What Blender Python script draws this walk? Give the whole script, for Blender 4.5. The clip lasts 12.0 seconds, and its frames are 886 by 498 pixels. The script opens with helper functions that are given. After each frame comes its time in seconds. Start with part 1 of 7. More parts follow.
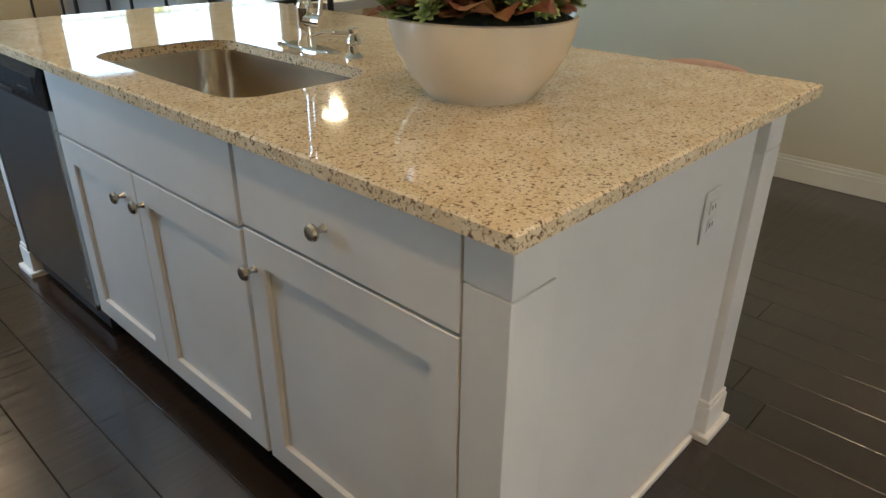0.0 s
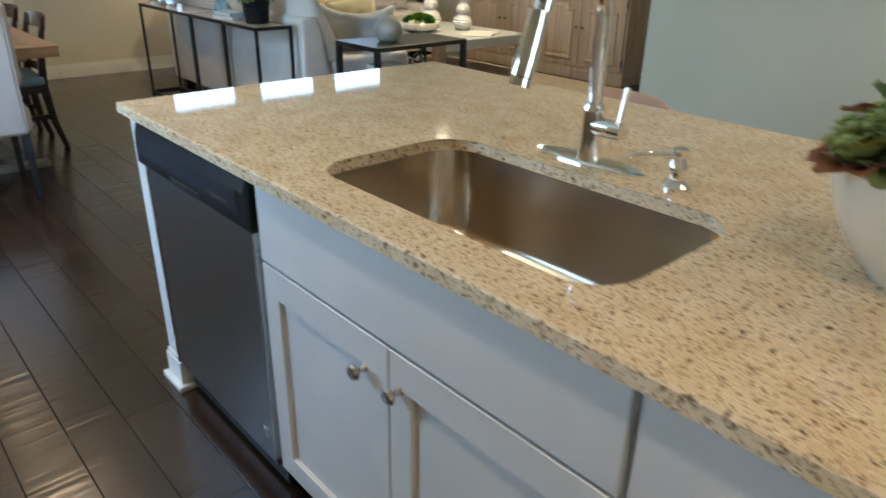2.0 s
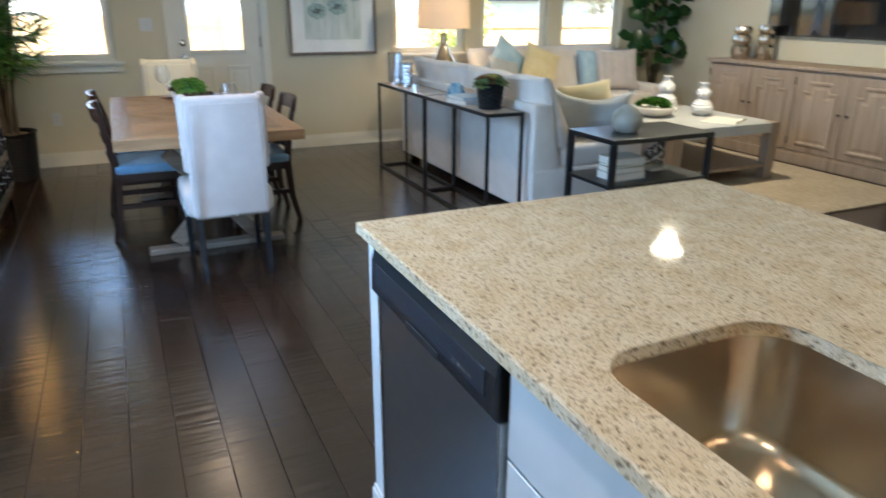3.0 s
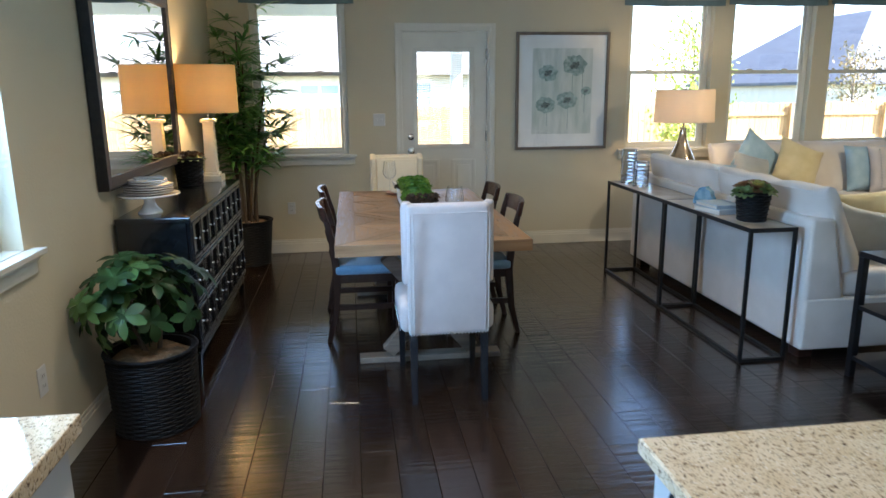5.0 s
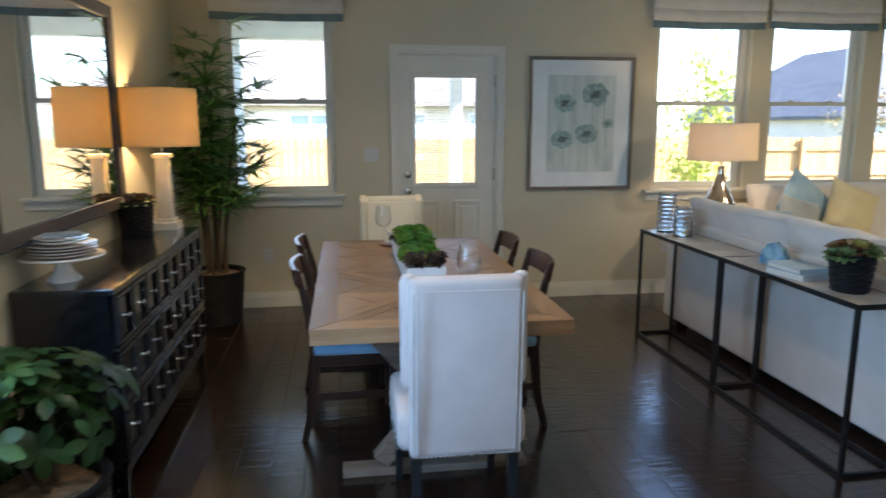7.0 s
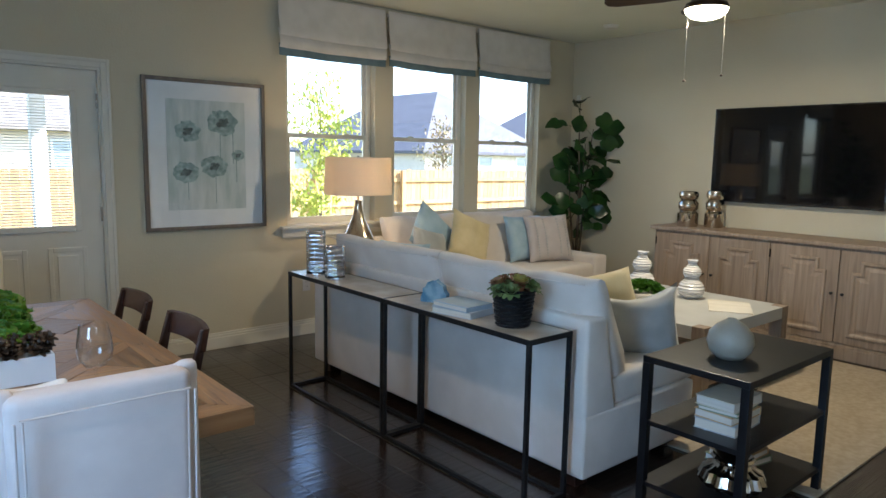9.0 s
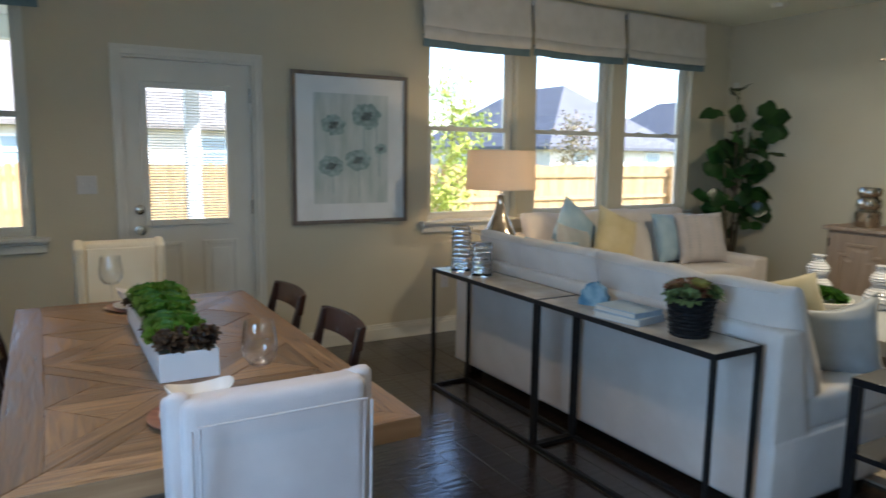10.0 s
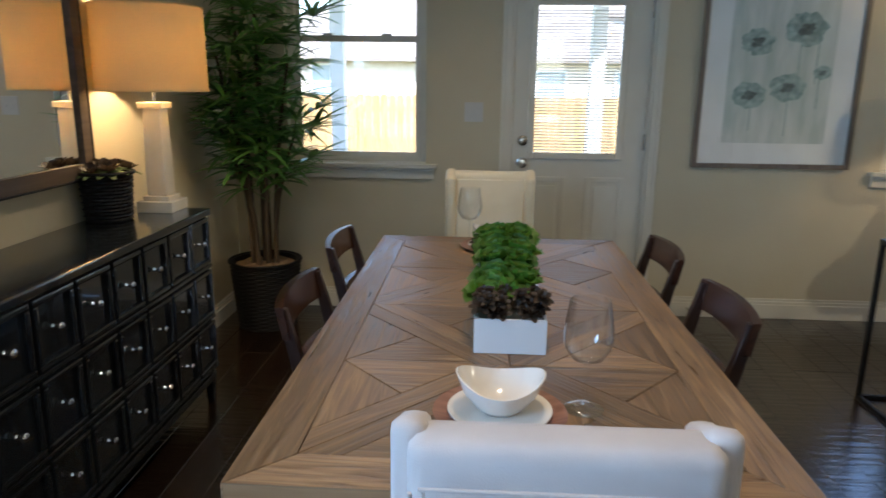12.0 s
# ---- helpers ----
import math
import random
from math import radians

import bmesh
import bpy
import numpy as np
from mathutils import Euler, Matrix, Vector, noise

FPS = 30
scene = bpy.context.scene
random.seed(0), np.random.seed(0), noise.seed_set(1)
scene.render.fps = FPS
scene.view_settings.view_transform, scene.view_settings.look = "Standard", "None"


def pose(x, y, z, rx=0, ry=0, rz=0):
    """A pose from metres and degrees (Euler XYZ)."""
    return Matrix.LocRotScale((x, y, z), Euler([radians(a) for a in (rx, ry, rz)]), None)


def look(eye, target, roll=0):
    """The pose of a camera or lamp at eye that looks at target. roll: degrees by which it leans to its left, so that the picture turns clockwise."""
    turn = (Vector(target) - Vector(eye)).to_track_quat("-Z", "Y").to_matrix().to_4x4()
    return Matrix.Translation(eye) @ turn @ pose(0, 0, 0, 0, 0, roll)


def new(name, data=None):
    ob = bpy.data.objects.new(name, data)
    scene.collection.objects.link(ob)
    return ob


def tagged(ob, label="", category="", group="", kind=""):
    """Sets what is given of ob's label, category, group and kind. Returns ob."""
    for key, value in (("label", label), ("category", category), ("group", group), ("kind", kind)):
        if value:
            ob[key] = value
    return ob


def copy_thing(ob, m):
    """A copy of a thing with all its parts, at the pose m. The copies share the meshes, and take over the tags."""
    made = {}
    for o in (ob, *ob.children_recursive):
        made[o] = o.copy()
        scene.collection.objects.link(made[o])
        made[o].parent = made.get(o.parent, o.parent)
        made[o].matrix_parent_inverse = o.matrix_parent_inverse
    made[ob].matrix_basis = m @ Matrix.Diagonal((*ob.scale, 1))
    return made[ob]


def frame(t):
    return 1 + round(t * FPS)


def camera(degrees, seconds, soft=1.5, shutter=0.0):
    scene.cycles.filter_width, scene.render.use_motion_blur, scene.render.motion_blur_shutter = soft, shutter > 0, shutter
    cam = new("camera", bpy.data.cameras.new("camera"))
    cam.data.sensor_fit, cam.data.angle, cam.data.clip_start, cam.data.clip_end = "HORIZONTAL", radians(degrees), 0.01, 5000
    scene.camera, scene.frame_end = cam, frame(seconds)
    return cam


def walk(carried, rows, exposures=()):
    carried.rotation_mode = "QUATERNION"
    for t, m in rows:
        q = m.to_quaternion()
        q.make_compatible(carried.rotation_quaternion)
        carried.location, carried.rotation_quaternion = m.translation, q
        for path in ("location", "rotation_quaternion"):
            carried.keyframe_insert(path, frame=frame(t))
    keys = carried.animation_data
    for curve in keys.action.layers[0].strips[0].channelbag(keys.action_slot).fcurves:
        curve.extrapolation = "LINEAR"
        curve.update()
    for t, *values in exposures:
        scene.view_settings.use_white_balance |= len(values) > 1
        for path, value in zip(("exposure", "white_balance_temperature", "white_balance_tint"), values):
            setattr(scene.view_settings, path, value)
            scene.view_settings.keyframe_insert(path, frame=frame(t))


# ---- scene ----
cam = camera(65.7, 12.0, shutter=0.35)
EXPOSURES = [(0.0, 2.8, 6600, 8), (1.5, 2.9, 6350, 8), (2.5, 3.15, 5850, 8), (3.0, 3.25, 5500, 8), (3.7, 3.15, 5450, 8), (5.3, 2.9, 5550, 9), (7.5, 2.7, 5600, 9), (9.5, 2.55, 5600, 9), (11.0, 2.2, 5600, 9), (12.0, 2.55, 5600, 9)]
PATH = [
    (0, (0.135, 0.107, 1.265), (1.452, 1.329, 0.386), 0.6),
    (0.5, (0.119, 0.219, 1.266), (1.459, 1.413, 0.382), 0.8),
    (1, (0.151, 0.428, 1.269), (1.472, 1.639, 0.383), 1.0),
    (1.5, (0.168, 0.669, 1.296), (1.461, 1.917, 0.419), 1.2),
    (2, (0.154, 0.913, 1.352), (1.377, 2.26, 0.521), 1.1),
    (2.5, (0.17, 1.119, 1.389), (1.219, 2.639, 0.622), 0.8),
    (3, (0.248, 1.324, 1.437), (1.041, 3.035, 0.768), 0.3),
    (3.5, (0.312, 1.486, 1.443), (0.811, 3.333, 0.862), 0.4),
    (5.3, (0.247, 2.037, 1.506), (0.494, 3.977, 1.085), -0.3),
    (5.5, (0.233, 2.143, 1.502), (0.473, 4.086, 1.097), 0.0),
    (6, (0.256, 2.379, 1.509), (0.443, 4.333, 1.126), 0.1),
    (6.5, (0.251, 2.609, 1.499), (0.399, 4.569, 1.129), 0.1),
    (7, (0.312, 2.826, 1.505), (0.596, 4.773, 1.147), -0.0),
    (7.5, (0.434, 3.063, 1.51), (1.105, 4.917, 1.172), 0.2),
    (7.7, (0.47, 3.154, 1.499), (1.292, 4.95, 1.182), 0.3),
    (9.3, (0.28, 3.471, 1.518), (1.575, 4.973, 1.256), 1.1),
    (9.5, (0.261, 3.532, 1.503), (1.51, 5.072, 1.239), 1.0),
    (10, (0.313, 3.689, 1.489), (1.31, 5.4, 1.211), 0.8),
    (10.5, (0.411, 3.823, 1.469), (1.044, 5.697, 1.175), 0.5),
    (11, (0.494, 3.969, 1.445), (0.861, 5.902, 1.088), 0.7),
    (11.5, (0.552, 4.132, 1.434), (0.731, 6.08, 1.019), 0.8),
    (12, (0.605, 4.294, 1.42), (0.499, 6.236, 0.953), 0.7),
]
walk(cam, [(t, look(eye, target, roll)) for t, eye, target, roll in PATH], exposures=EXPOSURES)

# ---- world, sun, large lights ----
SUN_EL, SUN_AZ = 42.0, 128.0
world = bpy.data.worlds.new("world")
scene.world = world
world.use_nodes = True
wn = world.node_tree
sky = wn.nodes.new("ShaderNodeTexSky")
sky.sky_type = "NISHITA"
sky.sun_disc = False
sky.sun_elevation = radians(SUN_EL)
sky.sun_rotation = radians(SUN_AZ)
sky.air_density, sky.dust_density, sky.ozone_density = 1.0, 1.2, 1.0
wn.nodes["Background"].inputs[1].default_value = 0.15
wn.links.new(sky.outputs[0], wn.nodes["Background"].inputs[0])


def lamp(name, kind, power, m, colour=(1, 1, 1), **extra):
    data = bpy.data.lights.new(name, kind)
    data.energy, data.color = power, colour
    if kind == "AREA":
        data.spread = radians(extra.get("spread", 180))
        data.shape = extra.get("shape", "RECTANGLE")
        data.size, data.size_y = extra["size"], extra.get("size_y", extra["size"])
    elif kind == "SUN":
        data.angle = radians(0.6)
    else:
        data.shadow_soft_size = extra.get("radius", 0.05)
    ob = new(name, data)
    ob.matrix_basis = m
    return ob


sun_from = Vector((math.sin(radians(SUN_AZ)) * math.cos(radians(SUN_EL)), math.cos(radians(SUN_AZ)) * math.cos(radians(SUN_EL)), math.sin(radians(SUN_EL))))
lamp("sun", "SUN", 3.6, look(sun_from * 50, (0, 0, 0)), (1.0, 0.95, 0.87))
Y_REAR_LAMP = -2.68
# daylight in the left wall's window, and an unseen window added behind the walker
lamp("daylight_left", "AREA", 10.5, look((-1.02, 3.95, 1.65), (1.0, 3.95, 1.45)), (0.42, 0.68, 1.0), size=1.15, size_y=1.35)

lamp("fill_daylight_rear", "AREA", 0.7, look((1.5, Y_REAR_LAMP, 1.7), (1.2, 2.0, 1.3)), (0.95, 0.97, 1.0), size=1.7, size_y=1.4)
# unseen, assumed downlights over the kitchen and the dining table, bulbs of the left table lamp and the ceiling fan,
# added backlight in the right lamp
WARM = (1.0, 0.68, 0.34)
SOFT = (1.0, 0.70, 0.42)
ASSUMED_DOWNLIGHTS = [(x, y) for x in (0.15, 2.4) for y in (-1.4, 0.3, 2.0)] + [(0.15, 3.75), (0.7, 5.5), (0.7, 7.0)]
for x, y in ASSUMED_DOWNLIGHTS:
    lamp("downlight_beam", "AREA", 1.7 if 3 < y < 4 else 1.2 if y > 4 else 1.4 if y < 0 else 0.6 if y > 1 else 1.1, pose(x, y, 2.812), SOFT, size=0.12, shape="DISK", spread=115)
lamp("bulb_left", "POINT", 3.4, pose(-0.735, 7.09, 1.54), WARM, radius=0.035)
# added light inside the right shade, imitating the window light on it
lamp("shade_backlight_right", "POINT", 1.8, pose(3.36, 8.05, 1.36), WARM, radius=0.035)
lamp("bulb_fan", "AREA", 6.5, pose(4.62, 5.86, 2.435), (1.0, 0.80, 0.52), size=0.14, shape="DISK")

# ---- materials ----
def material(name, base, rough=0.5, metal=0.0, second=None, scale=8.0, stretch=(1, 1, 1), detail=4.0, low=0.35, high=0.65,
             bump=0.0, bump_scale=60.0, rough_var=0.0, vary=0.0, coat=0.0, subsurface=0.0, glow=None, glow_power=0.0, sheen=0.0, stain=0.0):
    m = bpy.data.materials.new(name)
    m.use_nodes = True
    nt = m.node_tree
    p = nt.nodes["Principled BSDF"]
    p.inputs["Metallic"].default_value = metal
    p.inputs["Roughness"].default_value = rough
    p.inputs["Coat Weight"].default_value = coat
    p.inputs["Sheen Weight"].default_value = sheen
    if glow:
        p.inputs["Emission Color"].default_value = (*glow, 1)
        p.inputs["Emission Strength"].default_value = glow_power
    co = nt.nodes.new("ShaderNodeTexCoord")
    mp = nt.nodes.new("ShaderNodeMapping")
    mp.inputs["Scale"].default_value = stretch
    nt.links.new(co.outputs["Object"], mp.inputs[0])
    info = nt.nodes.new("ShaderNodeObjectInfo")
    add = nt.nodes.new("ShaderNodeVectorMath")
    add.operation = "MULTIPLY_ADD"
    add.inputs[1].default_value = (37.0, 53.0, 29.0)
    nt.links.new(info.outputs["Random"], add.inputs[0])
    nt.links.new(mp.outputs[0], add.inputs[2])
    n1 = nt.nodes.new("ShaderNodeTexNoise")
    n1.inputs["Scale"].default_value = scale
    n1.inputs["Detail"].default_value = detail
    nt.links.new(add.outputs[0], n1.inputs["Vector"])
    ramp = nt.nodes.new("ShaderNodeValToRGB")
    ramp.color_ramp.elements[0].position, ramp.color_ramp.elements[1].position = low, high
    ramp.color_ramp.elements[0].color = (*base, 1)
    ramp.color_ramp.elements[1].color = (*(second or tuple(min(1, c * 1.08) for c in base)), 1)
    nt.links.new(n1.outputs["Fac"], ramp.inputs[0])
    colour = ramp.outputs[0]
    if stain:
        n3 = nt.nodes.new("ShaderNodeTexNoise")
        n3.inputs["Scale"].default_value = max(0.7, scale * 0.12)
        n3.inputs["Detail"].default_value = 3
        nt.links.new(add.outputs[0], n3.inputs["Vector"])
        rng = nt.nodes.new("ShaderNodeMapRange")
        rng.inputs["From Min"].default_value, rng.inputs["From Max"].default_value = 0.3, 0.7
        rng.inputs["To Min"].default_value, rng.inputs["To Max"].default_value = 1 - stain, 1 + stain * 0.4
        nt.links.new(n3.outputs["Fac"], rng.inputs[0])
        mul = nt.nodes.new("ShaderNodeVectorMath")
        mul.operation = "SCALE"
        nt.links.new(colour, mul.inputs[0])
        nt.links.new(rng.outputs[0], mul.inputs["Scale"])
        colour = mul.outputs[0]
    if vary:
        hsv = nt.nodes.new("ShaderNodeHueSaturation")
        rng = nt.nodes.new("ShaderNodeMapRange")
        rng.inputs["To Min"].default_value, rng.inputs["To Max"].default_value = 1 - vary, 1 + vary
        nt.links.new(info.outputs["Random"], rng.inputs[0])
        nt.links.new(rng.outputs[0], hsv.inputs["Value"])
        nt.links.new(colour, hsv.inputs["Color"])
        colour = hsv.outputs[0]
    nt.links.new(colour, p.inputs["Base Color"])
    if rough_var:
        rng = nt.nodes.new("ShaderNodeMapRange")
        rng.inputs["To Min"].default_value, rng.inputs["To Max"].default_value = max(0.02, rough - rough_var), rough + rough_var
        nt.links.new(n1.outputs["Fac"], rng.inputs[0])
        nt.links.new(rng.outputs[0], p.inputs["Roughness"])
    if bump:
        n2 = nt.nodes.new("ShaderNodeTexNoise")
        n2.inputs["Scale"].default_value = bump_scale
        n2.inputs["Detail"].default_value = 3
        nt.links.new(add.outputs[0], n2.inputs["Vector"])
        bp = nt.nodes.new("ShaderNodeBump")
        bp.inputs["Strength"].default_value = bump
        bp.inputs["Distance"].default_value = 0.01
        nt.links.new(n2.outputs["Fac"], bp.inputs["Height"])
        nt.links.new(bp.outputs[0], p.inputs["Normal"])
    return m


def granite():
    """Beige speckled stone: cream ground, tan clouds, brown and grey flecks."""
    m = material("granite", (0.61, 0.48, 0.305), 0.045, second=(0.70, 0.585, 0.41), scale=16, detail=6)
    nt = m.node_tree
    p = nt.nodes["Principled BSDF"]
    colour = p.inputs["Base Color"].links[0].from_socket
    co = nt.nodes.new("ShaderNodeTexCoord")
    for size, low, high, tint in ((95, 0.58, 0.62, (0.27, 0.18, 0.105)), (190, 0.59, 0.625, (0.11, 0.075, 0.05)), (130, 0.60, 0.65, (0.78, 0.70, 0.56)), (95, 0.65, 0.675, (0.09, 0.07, 0.055))):
        mp = nt.nodes.new("ShaderNodeMapping")
        mp.inputs["Location"].default_value = (size * 1.3, size * 0.7, 3)
        nt.links.new(co.outputs["Object"], mp.inputs[0])
        n = nt.nodes.new("ShaderNodeTexNoise")
        n.inputs["Scale"].default_value, n.inputs["Detail"].default_value, n.inputs["Roughness"].default_value = size, 3, 0.62
        nt.links.new(mp.outputs[0], n.inputs["Vector"])
        rng = nt.nodes.new("ShaderNodeMapRange")
        rng.inputs["From Min"].default_value, rng.inputs["From Max"].default_value = low, high
        nt.links.new(n.outputs["Fac"], rng.inputs[0])
        mix = nt.nodes.new("ShaderNodeMix")
        mix.data_type = "RGBA"
        nt.links.new(rng.outputs[0], mix.inputs["Factor"])
        nt.links.new(colour, mix.inputs["A"])
        mix.inputs["B"].default_value = (*tint, 1)
        colour = mix.outputs["Result"]
    nt.links.new(colour, p.inputs["Base Color"])
    return m


def wood(name, dark, light, rough=0.4, axis=1, grain=1.0, vary=0.12, bump=0.12, scrape=0.0, coat=0.0):
    """Wood with its grain along one axis of the object, and with scraped hollows where asked."""
    m = bpy.data.materials.new(name)
    m.use_nodes = True
    nt = m.node_tree
    p = nt.nodes["Principled BSDF"]
    p.inputs["Roughness"].default_value = rough
    p.inputs["Coat Weight"].default_value = coat
    p.inputs["Coat Roughness"].default_value = 0.15
    co = nt.nodes.new("ShaderNodeTexCoord")
    info = nt.nodes.new("ShaderNodeObjectInfo")
    add = nt.nodes.new("ShaderNodeVectorMath")
    add.operation = "MULTIPLY_ADD"
    add.inputs[1].default_value = (17.0, 31.0, 23.0)
    nt.links.new(info.outputs["Random"], add.inputs[0])
    nt.links.new(co.outputs["Object"], add.inputs[2])
    mp = nt.nodes.new("ShaderNodeMapping")
    s = [26.0 * grain] * 3
    s[axis] = 1.6 * grain
    mp.inputs["Scale"].default_value = s
    nt.links.new(add.outputs[0], mp.inputs[0])
    n = nt.nodes.new("ShaderNodeTexNoise")
    n.inputs["Scale"].default_value, n.inputs["Detail"].default_value, n.inputs["Distortion"].default_value = 1.0, 7, 1.2
    nt.links.new(mp.outputs[0], n.inputs["Vector"])
    ramp = nt.nodes.new("ShaderNodeValToRGB")
    ramp.color_ramp.elements[0].position, ramp.color_ramp.elements[1].position = 0.3, 0.7
    ramp.color_ramp.elements[0].color, ramp.color_ramp.elements[1].color = (*dark, 1), (*light, 1)
    nt.links.new(n.outputs["Fac"], ramp.inputs[0])
    hsv = nt.nodes.new("ShaderNodeHueSaturation")
    rng = nt.nodes.new("ShaderNodeMapRange")
    rng.inputs["To Min"].default_value, rng.inputs["To Max"].default_value = 1 - vary, 1 + vary
    nt.links.new(info.outputs["Random"], rng.inputs[0])
    nt.links.new(rng.outputs[0], hsv.inputs["Value"])
    nt.links.new(ramp.outputs[0], hsv.inputs["Color"])
    nt.links.new(hsv.outputs[0], p.inputs["Base Color"])
    rr = nt.nodes.new("ShaderNodeMapRange")
    rr.inputs["To Min"].default_value, rr.inputs["To Max"].default_value = rough - 0.4 * bump, rough + 0.6 * bump
    nt.links.new(n.outputs["Fac"], rr.inputs[0])
    nt.links.new(rr.outputs[0], p.inputs["Roughness"])
    bp = nt.nodes.new("ShaderNodeBump")
    bp.inputs["Strength"].default_value, bp.inputs["Distance"].default_value = bump, 0.004
    nt.links.new(n.outputs["Fac"], bp.inputs["Height"])
    if scrape:
        mp2 = nt.nodes.new("ShaderNodeMapping")
        s2 = [2.2] * 3
        s2[axis] = 34.0
        mp2.inputs["Scale"].default_value = s2
        nt.links.new(add.outputs[0], mp2.inputs[0])
        n2 = nt.nodes.new("ShaderNodeTexNoise")
        n2.inputs["Scale"].default_value, n2.inputs["Detail"].default_value, n2.inputs["Distortion"].default_value = 1.0, 1.0, 0.25
        nt.links.new(mp2.outputs[0], n2.inputs["Vector"])
        b2 = nt.nodes.new("ShaderNodeBump")
        b2.inputs["Strength"].default_value, b2.inputs["Distance"].default_value = scrape, 0.010
        nt.links.new(n2.outputs["Fac"], b2.inputs["Height"])
        nt.links.new(bp.outputs[0], b2.inputs["Normal"])
        nt.links.new(b2.outputs[0], p.inputs["Normal"])
        nt.links.new(b2.outputs[0], p.inputs["Coat Normal"])
    else:
        nt.links.new(bp.outputs[0], p.inputs["Normal"])
    return m


def glass(name, tint=(1, 1, 1), rough=0.0, ior=1.45):
    m = bpy.data.materials.new(name)
    m.use_nodes = True
    p = m.node_tree.nodes["Principled BSDF"]
    p.inputs["Base Color"].default_value = (*tint, 1)
    p.inputs["Roughness"].default_value = rough
    p.inputs["IOR"].default_value = ior
    p.inputs["Transmission Weight"].default_value = 1.0
    return m


M_WALL = material("wall_paint", (0.56, 0.50, 0.36), 0.75, second=(0.58, 0.52, 0.375), scale=2.5, bump=0.16, bump_scale=90, stain=0.03)
M_CEIL = material("ceiling_paint", (0.70, 0.70, 0.58), 0.85, second=(0.73, 0.73, 0.61), scale=2.0, bump=0.2, bump_scale=70, stain=0.03)
M_TRIM = material("white_trim_paint", (0.66, 0.63, 0.54), 0.38, second=(0.69, 0.66, 0.57), scale=6, bump=0.02)
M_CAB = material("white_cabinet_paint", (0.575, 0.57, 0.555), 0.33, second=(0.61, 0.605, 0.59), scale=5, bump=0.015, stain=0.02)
M_GRANITE = granite()
M_FLOOR = wood("scraped_dark_hardwood", (0.012, 0.0064, 0.0040), (0.026, 0.014, 0.0085), 0.23, 1, 0.6, 0.45, 0.03, 0.22, 0.35)
M_FLOOR.node_tree.nodes["Principled BSDF"].inputs["Specular IOR Level"].default_value = 0.9
M_STEEL = material("brushed_steel", (0.58, 0.56, 0.52), 0.27, 1.0, second=(0.61, 0.59, 0.55), scale=160, stretch=(1, 1, 0.02), rough_var=0.012)
M_SINK = material("satin_sink_steel", (0.58, 0.49, 0.375), 0.23, 1.0, second=(0.62, 0.55, 0.46), scale=3)
M_STEELDARK = material("slate_steel", (0.275, 0.275, 0.28), 0.32, 1.0, second=(0.285, 0.285, 0.29), scale=160, stretch=(1, 0.05, 1))
M_CHROME = material("chrome", (0.82, 0.82, 0.82), 0.05, 1.0, scale=5)
M_NICKEL = material("satin_nickel", (0.52, 0.49, 0.45), 0.26, 1.0, scale=20, rough_var=0.05)
M_BLACKPL = material("black_plastic", (0.012, 0.013, 0.015), 0.22, scale=10)
M_BLACK = material("black_metal", (0.010, 0.010, 0.011), 0.45, 0.3, second=(0.02, 0.02, 0.02), scale=30)
M_GLASS = glass("window_glass")
M_VINYL = material("window_vinyl", (0.62, 0.60, 0.52), 0.45, scale=5)
M_MARBLE = material("pale_stone_top", (0.42, 0.36, 0.29), 0.22, second=(0.60, 0.54, 0.46), scale=5, detail=8, stain=0.1)


# ---- mesh helpers ----
def box(bm, lo, hi, bevel=0.0, segs=2, m=None):
    """A box between two corners, with rounded edges where asked, turned by m."""
    lo, hi = Vector(lo), Vector(hi)
    made = bmesh.ops.create_cube(bm, size=1.0, matrix=Matrix.LocRotScale((lo + hi) / 2, None, hi - lo))["verts"]
    if bevel:
        edges = list({e for v in made for e in v.link_edges})
        out = bmesh.ops.bevel(bm, geom=edges, offset=bevel, segments=segs, profile=0.6, affect="EDGES", clamp_overlap=True)
        made = list({v for f in out["faces"] for v in f.verts} | {v for v in made if v.is_valid})
    if m is not None:
        bmesh.ops.transform(bm, matrix=m, verts=made)
    return bm


def boxes(*specs, bevel=0.0):
    bm = bmesh.new()
    for lo, hi in specs:
        box(bm, lo, hi, bevel)
    return bm


def lathe(profile, n=32, bm=None, at=(0, 0, 0), squash=1.0):
    """A turned body from (radius, height) pairs round the z axis."""
    bm = bm or bmesh.new()
    rings = []
    for r, z in profile:
        if r < 1e-5:
            rings.append([bm.verts.new((at[0], at[1], at[2] + z))])
        else:
            rings.append([bm.verts.new((at[0] + r * math.cos(2 * math.pi * i / n), at[1] + squash * r * math.sin(2 * math.pi * i / n), at[2] + z)) for i in range(n)])
    for a, b in zip(rings, rings[1:]):
        for i in range(n):
            j = (i + 1) % n
            if len(a) == 1 and len(b) == 1:
                continue
            if len(a) == 1:
                bm.faces.new((a[0], b[j], b[i]))
            elif len(b) == 1:
                bm.faces.new((a[i], a[j], b[0]))
            else:
                bm.faces.new((a[i], a[j], b[j], b[i]))
    return bm


